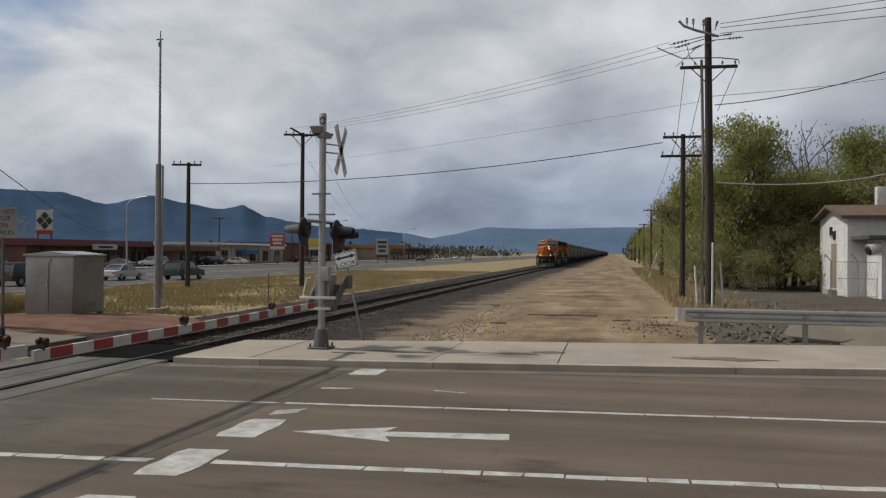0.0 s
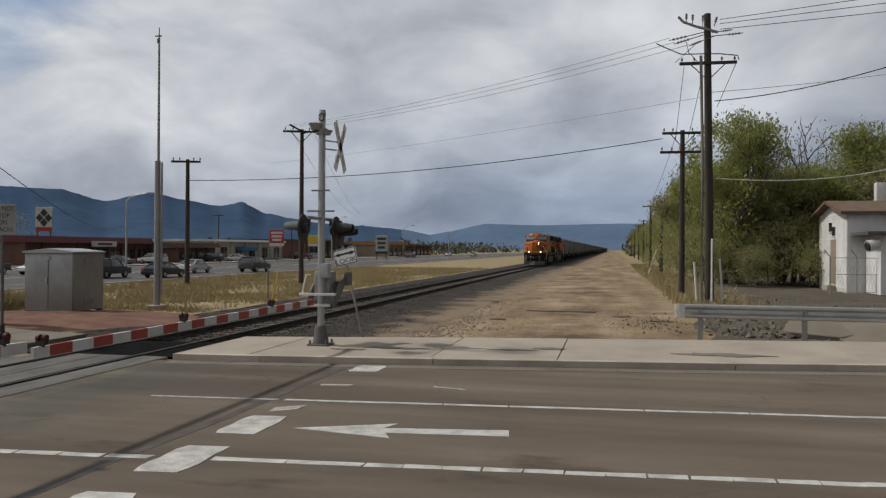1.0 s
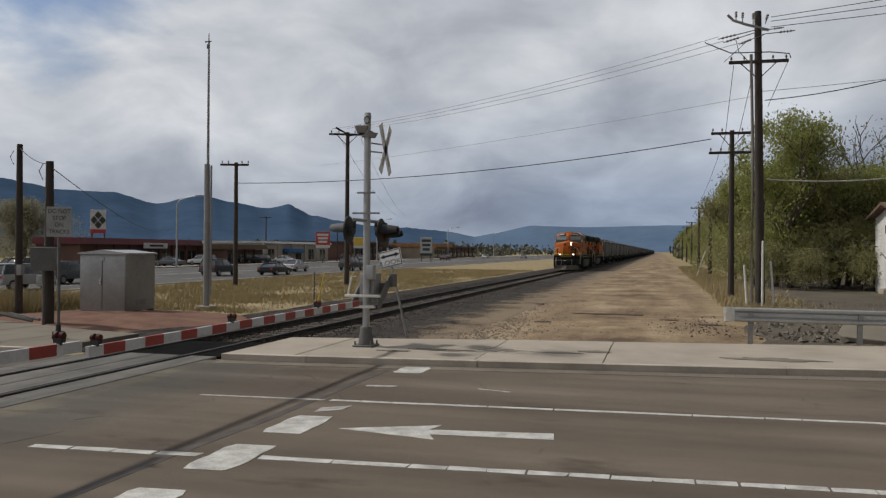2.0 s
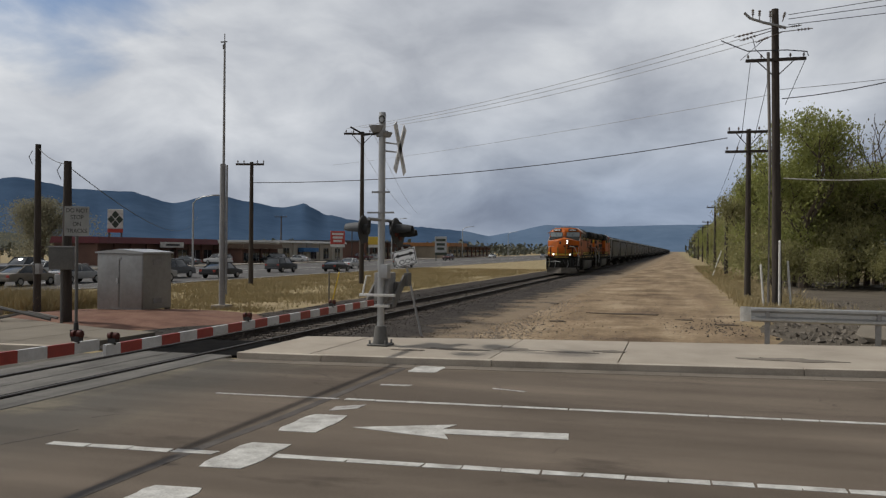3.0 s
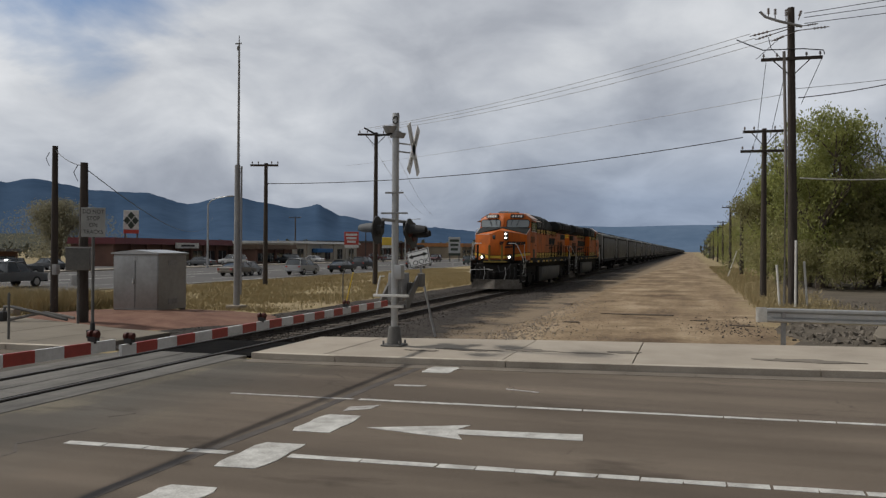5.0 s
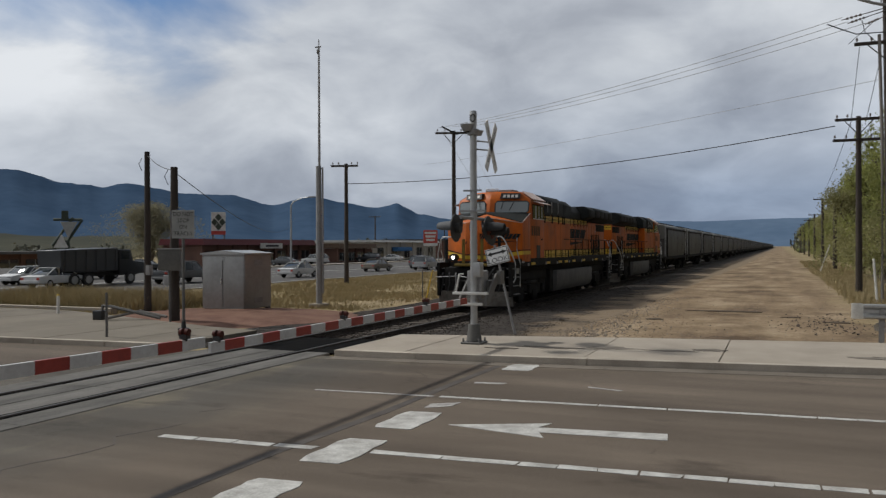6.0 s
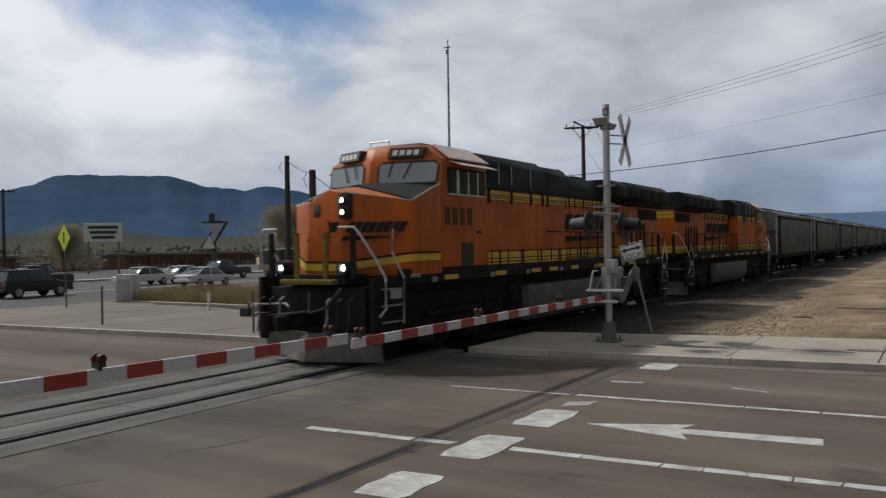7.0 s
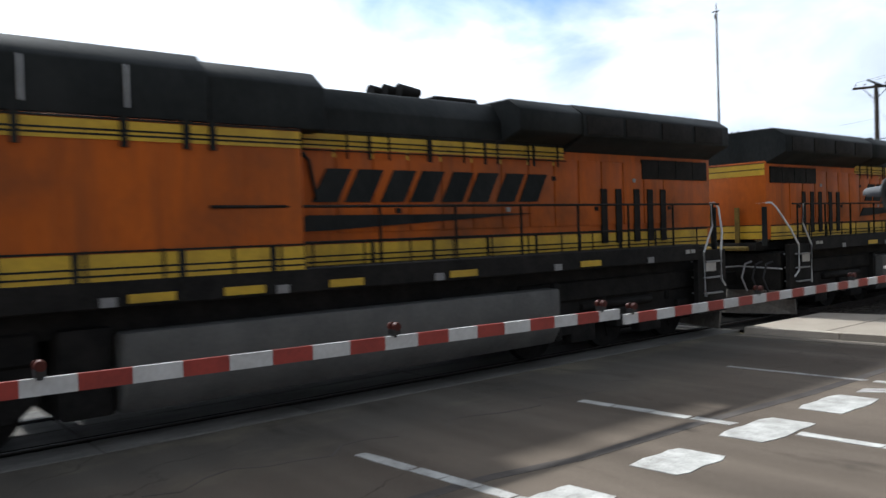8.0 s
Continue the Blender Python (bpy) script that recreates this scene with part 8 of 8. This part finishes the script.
# ---- vehicles ----
def build_vehicle(kind_name, colour, label, group):
    V = thing(kind_name, label, {"sedan": "car", "suv": "car", "pickup": "pickup truck", "truck": "truck", "sports_car": "car"}[kind_name], group=group)
    paint = CAR_PAINT[colour]
    if kind_name == "truck":
        W, wheels, wr = 2.4, [(-3.2), (-1.9), (2.3)], 0.5
        box_part("chassis", (1.0, 8.2, 0.3), (0, -0.4, 0.85), M["black"], V)
        bm = bmesh.new()
        bm_extrude(bm, [(1.2, 0.8), (3.9, 0.8), (3.9, 1.7), (2.7, 1.85), (2.4, 2.75), (1.2, 2.75)], "x", -1.1, 1.1)
        bevel(bm, 0.06, 2)
        part("cab", bm, paint, V, "dark truck cab", True)
        bm = bmesh.new()
        bm_extrude(bm, [(-4.3, 1.1), (1.0, 1.1), (1.0, 2.9), (-4.5, 2.7)], "x", -1.2, 1.2)
        bevel(bm, 0.05, 1)
        bd = part("dump_body", bm, CAR_PAINT["charcoal"], V, "dark steel dump body", True)
        for k in range(6):
            box_part("body_rib", (0.08, 0.12, 1.6), (1.22, -4.0 + k * 0.95, 1.95), CAR_PAINT["charcoal"], bd)
            box_part("body_rib", (0.08, 0.12, 1.6), (-1.22, -4.0 + k * 0.95, 1.95), CAR_PAINT["charcoal"], bd)
        box_part("tailgate_board", (2.3, 0.06, 0.5), (0, -4.52, 1.2), M["brick_tan"], bd)
        for s in (-1, 1):
            box_part("side_window", (0.04, 0.8, 0.6), (s * 1.09, 1.85, 2.3), M["glass"], V)
        box_part("windscreen", (1.9, 0.05, 0.7), (0, 2.58, 2.3), M["glass"], V, rot=Matrix.Rotation(radians(16), 4, "X"))
    else:
        spec = dict(sedan=(1.78, [(-2.3, 0.35), (2.3, 0.35), (2.32, 0.72), (1.35, 0.88), (-1.55, 0.93), (-2.3, 0.88)], [(1.25, 0.86), (0.55, 1.40), (-0.75, 1.43), (-1.65, 0.92)], 1.38, 0.32),
                    sports_car=(1.85, [(-2.25, 0.3), (2.3, 0.3), (2.3, 0.66), (1.0, 0.85), (-1.5, 0.93), (-2.25, 0.9)], [(0.9, 0.84), (0.1, 1.28), (-0.9, 1.30), (-1.8, 0.93)], 1.38, 0.33),
                    suv=(1.88, [(-2.25, 0.4), (2.3, 0.4), (2.32, 0.88), (1.3, 1.05), (-2.2, 1.08)], [(1.15, 1.04), (0.5, 1.68), (-1.85, 1.70), (-2.2, 1.06)], 1.4, 0.37),
                    pickup=(1.95, [(-2.75, 0.45), (2.75, 0.45), (2.78, 0.95), (1.6, 1.08), (-2.75, 1.06)], [(1.45, 1.06), (0.8, 1.72), (-0.55, 1.74), (-0.75, 1.06)], 1.75, 0.39))[kind_name]
        W, low_, top_, axle, wr = spec
        wheels = [-axle, axle]
        bm = bmesh.new()
        bm_extrude(bm, low_, "x", -W / 2, W / 2)
        bevel(bm, 0.07, 2)
        part("body", bm, paint, V, "", True)
        bm = bmesh.new()
        a = [bm.verts.new((-W / 2 + 0.05 + (0.16 if z > 1.2 else 0), y, z)) for y, z in top_]
        b = [bm.verts.new((W / 2 - 0.05 - (0.16 if z > 1.2 else 0), y, z)) for y, z in top_]
        bm.faces.new(a)
        bm.faces.new(b[::-1])
        for i in range(4):
            bm.faces.new((a[i], b[i], b[(i + 1) % 4], a[(i + 1) % 4]))
        bevel(bm, 0.05, 2)
        part("greenhouse", bm, M["glass"], V, "dark tinted windows", True)
        bm = bmesh.new()
        y0, y1, zt = top_[2][0], top_[1][0], max(top_[1][1], top_[2][1])
        bm_box(bm, (W - 0.40, y1 - y0 + 0.12, 0.06), (0, (y0 + y1) / 2, zt + 0.01))
        part("roof", bm, paint, V, "", True)
        for s in (-1, 1):
            for (ya, za), (yb, zb) in ((top_[0], top_[1]), (top_[3], top_[2]), (((top_[0][0] + top_[3][0]) / 2, top_[0][1]), ((top_[1][0] + top_[2][0]) / 2, top_[1][1]))):
                cyl_part("pillar", 0.045, 0.045, (s * (W / 2 - 0.06), ya, za), (s * (W / 2 - 0.21), yb, zb), paint, V, "", 6)
        if kind_name == "pickup":
            box_part("bed", (W - 0.3, 1.8, 0.04), (0, -1.7, 1.08), M["black"], V, "dark cargo bed")
        for s in (-1, 1):
            box_part("head_light", (0.35, 0.06, 0.14), (s * W * 0.36, low_[2][0] - 0.02, low_[2][1] - 0.07), M["galv"], V, "", 0.02)
            box_part("tail_light", (0.25, 0.06, 0.18), (s * W * 0.40, low_[-1][0] + 0.0, low_[-1][1] - 0.18), M["sign_red"], V, "", 0.02)
        box_part("bumper", (W * 0.96, 0.14, 0.2), (0, low_[1][0], 0.46), M["black"] if kind_name != "sedan" else paint, V, "", 0.03)
        box_part("bumper", (W * 0.96, 0.14, 0.2), (0, low_[0][0], 0.5), M["galv_dull"] if kind_name == "pickup" else paint, V, "", 0.03)
    for y in wheels:
        for s in (-1, 1):
            bm = bmesh.new()
            bm_cyl(bm, wr, wr, (-0.11, 0, 0), (0.11, 0, 0), 18)
            bevel(bm, 0.03, 1)
            w_ = part("wheel", bm, M["rubber"], V, "black tyre", True)
            w_.matrix_basis = pose(s * (W / 2 - 0.10), y, wr)
            bm = bmesh.new()
            bm_cyl(bm, wr * 0.62, wr * 0.55, (s * 0.105, 0, 0), (s * 0.118, 0, 0), 14)
            for k in range(5):
                bm_box(bm, (0.012, wr * 1.05, 0.05), (s * 0.118, 0, 0), Matrix.Rotation(k * math.pi / 5, 4, "X"))
            part("rim", bm, M["galv"], w_, "silver wheel rim")
    V["wheel_radius"] = wr
    return V


TRAFFIC = []
# kind, colour, words, lane, y at the start, speed northwards
for kind_name, colour, words, lane, y0, v in (
        ("suv", "green", "dark green boxy off-road car driving on the highway", -31.6, 54.6, 12.2),
        ("sedan", "white", "white sedan driving on the highway", -34.9, 51.8, 10.3),
        ("sports_car", "black", "black low sports car driving on the highway", -31.6, 42.3, 9.7),
        ("suv", "charcoal", "charcoal station wagon driving on the highway", -34.7, 41.7, 8.1),
        ("sedan", "black", "black sedan driving on the highway", -31.9, 23.4, 9.35),
        ("suv", "silver", "silver sport utility car driving on the highway", -31.9, 15.2, 9.35),
        ("suv", "grey", "dark grey sport utility car driving on the highway", -35.0, 23.0, 9.0),
        ("sedan", "silver", "silver sedan driving on the highway", -35.0, 13.5, 8.9),
        ("sedan", "tan", "dark tan sedan driving on the highway", -34.9, 6.0, 10.1),
        ("pickup", "grey", "grey pickup truck driving on the highway", -35.2, 1.5, 6.5),
        ("sedan", "white", "white sedan driving behind the pickup", -33.5, 4.5, 7.8),
        ("truck", "black", "black dump truck driving on the highway", -38.6, 0.8, 6.0),
        ("sedan", "white", "white sedan waiting in the far lane", -43.5, 57.5, -3.5),
        ("pickup", "charcoal", "dark pickup truck waiting in the far lane", -46.5, 53.0, -1.5),
        ("sedan", "silver", "pale sedan far along the highway", -38.0, 210.0, 9.0),
        ("suv", "maroon", "maroon car far along the highway", -45.0, 185.0, -9.0),
        ("sedan", "white", "white car far along the highway", -47.5, 240.0, -10.0)):
    V = build_vehicle(kind_name, colour, words, "highway traffic")
    TRAFFIC.append((V, lane * FAR_SCALE, y0 * FAR_SCALE, v * FAR_SCALE))
parked = [("sedan", "white", "white sedan standing at the junction", -38.4, 33.6, 4), ("sedan", "white", "white sedan standing in the car park", -43.5, 36.0, 182), ("suv", "black", "black car standing at the junction", -38.4, 22.6, 3), ("suv", "charcoal", "charcoal car standing at the junction", -43.8, 22.8, 181),
          ("pickup", "black", "black pickup standing at the junction", -47.2, 28.0, 180), ("suv", "silver", "silver car standing at the junction", -47.5, 17.5, 180), ("sedan", "charcoal", "dark sedan in the car park", -57.5, 60.5, 80), ("suv", "white", "white car in the car park", -57.5, 92, 85), ("sedan", "grey", "grey sedan in the car park", -57.0, 84, 90),
          ("suv", "black", "black car in the car park", -57.5, 107, 90), ("sedan", "white", "white sedan in the car park", -56.5, 113, 90), ("pickup", "maroon", "dark red pickup in the car park", -57, 140, 90), ("sedan", "silver", "silver sedan in the car park", -57, 147, 90), ("suv", "charcoal", "charcoal car in the car park", -56, 33, 95)]
for kind_name, colour, words, x, y, a in parked:
    V = build_vehicle(kind_name, colour, words, "standing cars")
    V.matrix_basis = pose(x * FAR_SCALE, y * FAR_SCALE, LOW_Z + (0.018 if x < -54 else 0.002), 0, 0, a)

# ---- ties, nearest stretch ----
bm = bmesh.new()
bm_box(bm, (2.6, 0.23, 0.17), (0, 0, 0))
bevel(bm, 0.012, 1)
tie_mesh = mesh_of(bm, "tie", M["tie"])
for i in range(150):
    piece("tie", tie_mesh, track, pose(TRACK_X + rng.uniform(-0.04, 0.04), 17.2 + i * 0.53, -0.222 + rng.uniform(-0.006, 0.008), 0, 0, rng.uniform(-1.2, 1.2)))


def motions():
    steps = [0.5 * k for k in range(17)]
    for ob, off, sense in CONSIST:
        walk(ob, [(t, pose(TRACK_X, train_y(t) + off, RAIL_TOP, 0, 0, 0 if sense > 0 else 180)) for t in steps])
    # the wheels of the engines and of the first cars roll
    ticks = [k / FPS for k in range(0, 8 * FPS + 1)]
    for ob, off, sense in CONSIST[:4]:
        for w in [c for c in ob.children if c.name.startswith("wheelset")]:
            place = w.matrix_basis.translation.copy()
            r = place.z
            walk(w, [(t, Matrix.Translation(place) @ Matrix.Rotation(sense * (train_y(0) - train_y(t)) / r, 4, "X")) for t in ticks])
    for V, lane, y0, v in TRAFFIC:
        turn = 0 if v > 0 else 180
        walk(V, [(t, pose(lane, y0 + v * t, LOW_Z + 0.002, 0, 0, turn)) for t in (0.0, 2.0, 4.0, 6.0, 8.0)])
        if y0 > 190:
            continue
        for w in [c for c in V.children if c.name.startswith("wheel")]:
            place = w.matrix_basis.translation.copy()
            walk(w, [(t, Matrix.Translation(place) @ Matrix.Rotation(-abs(v) * t / place.z, 4, "X")) for t in ticks[::2 if abs(v) * 2 / FPS / place.z < 1.45 else 1]])


motions()
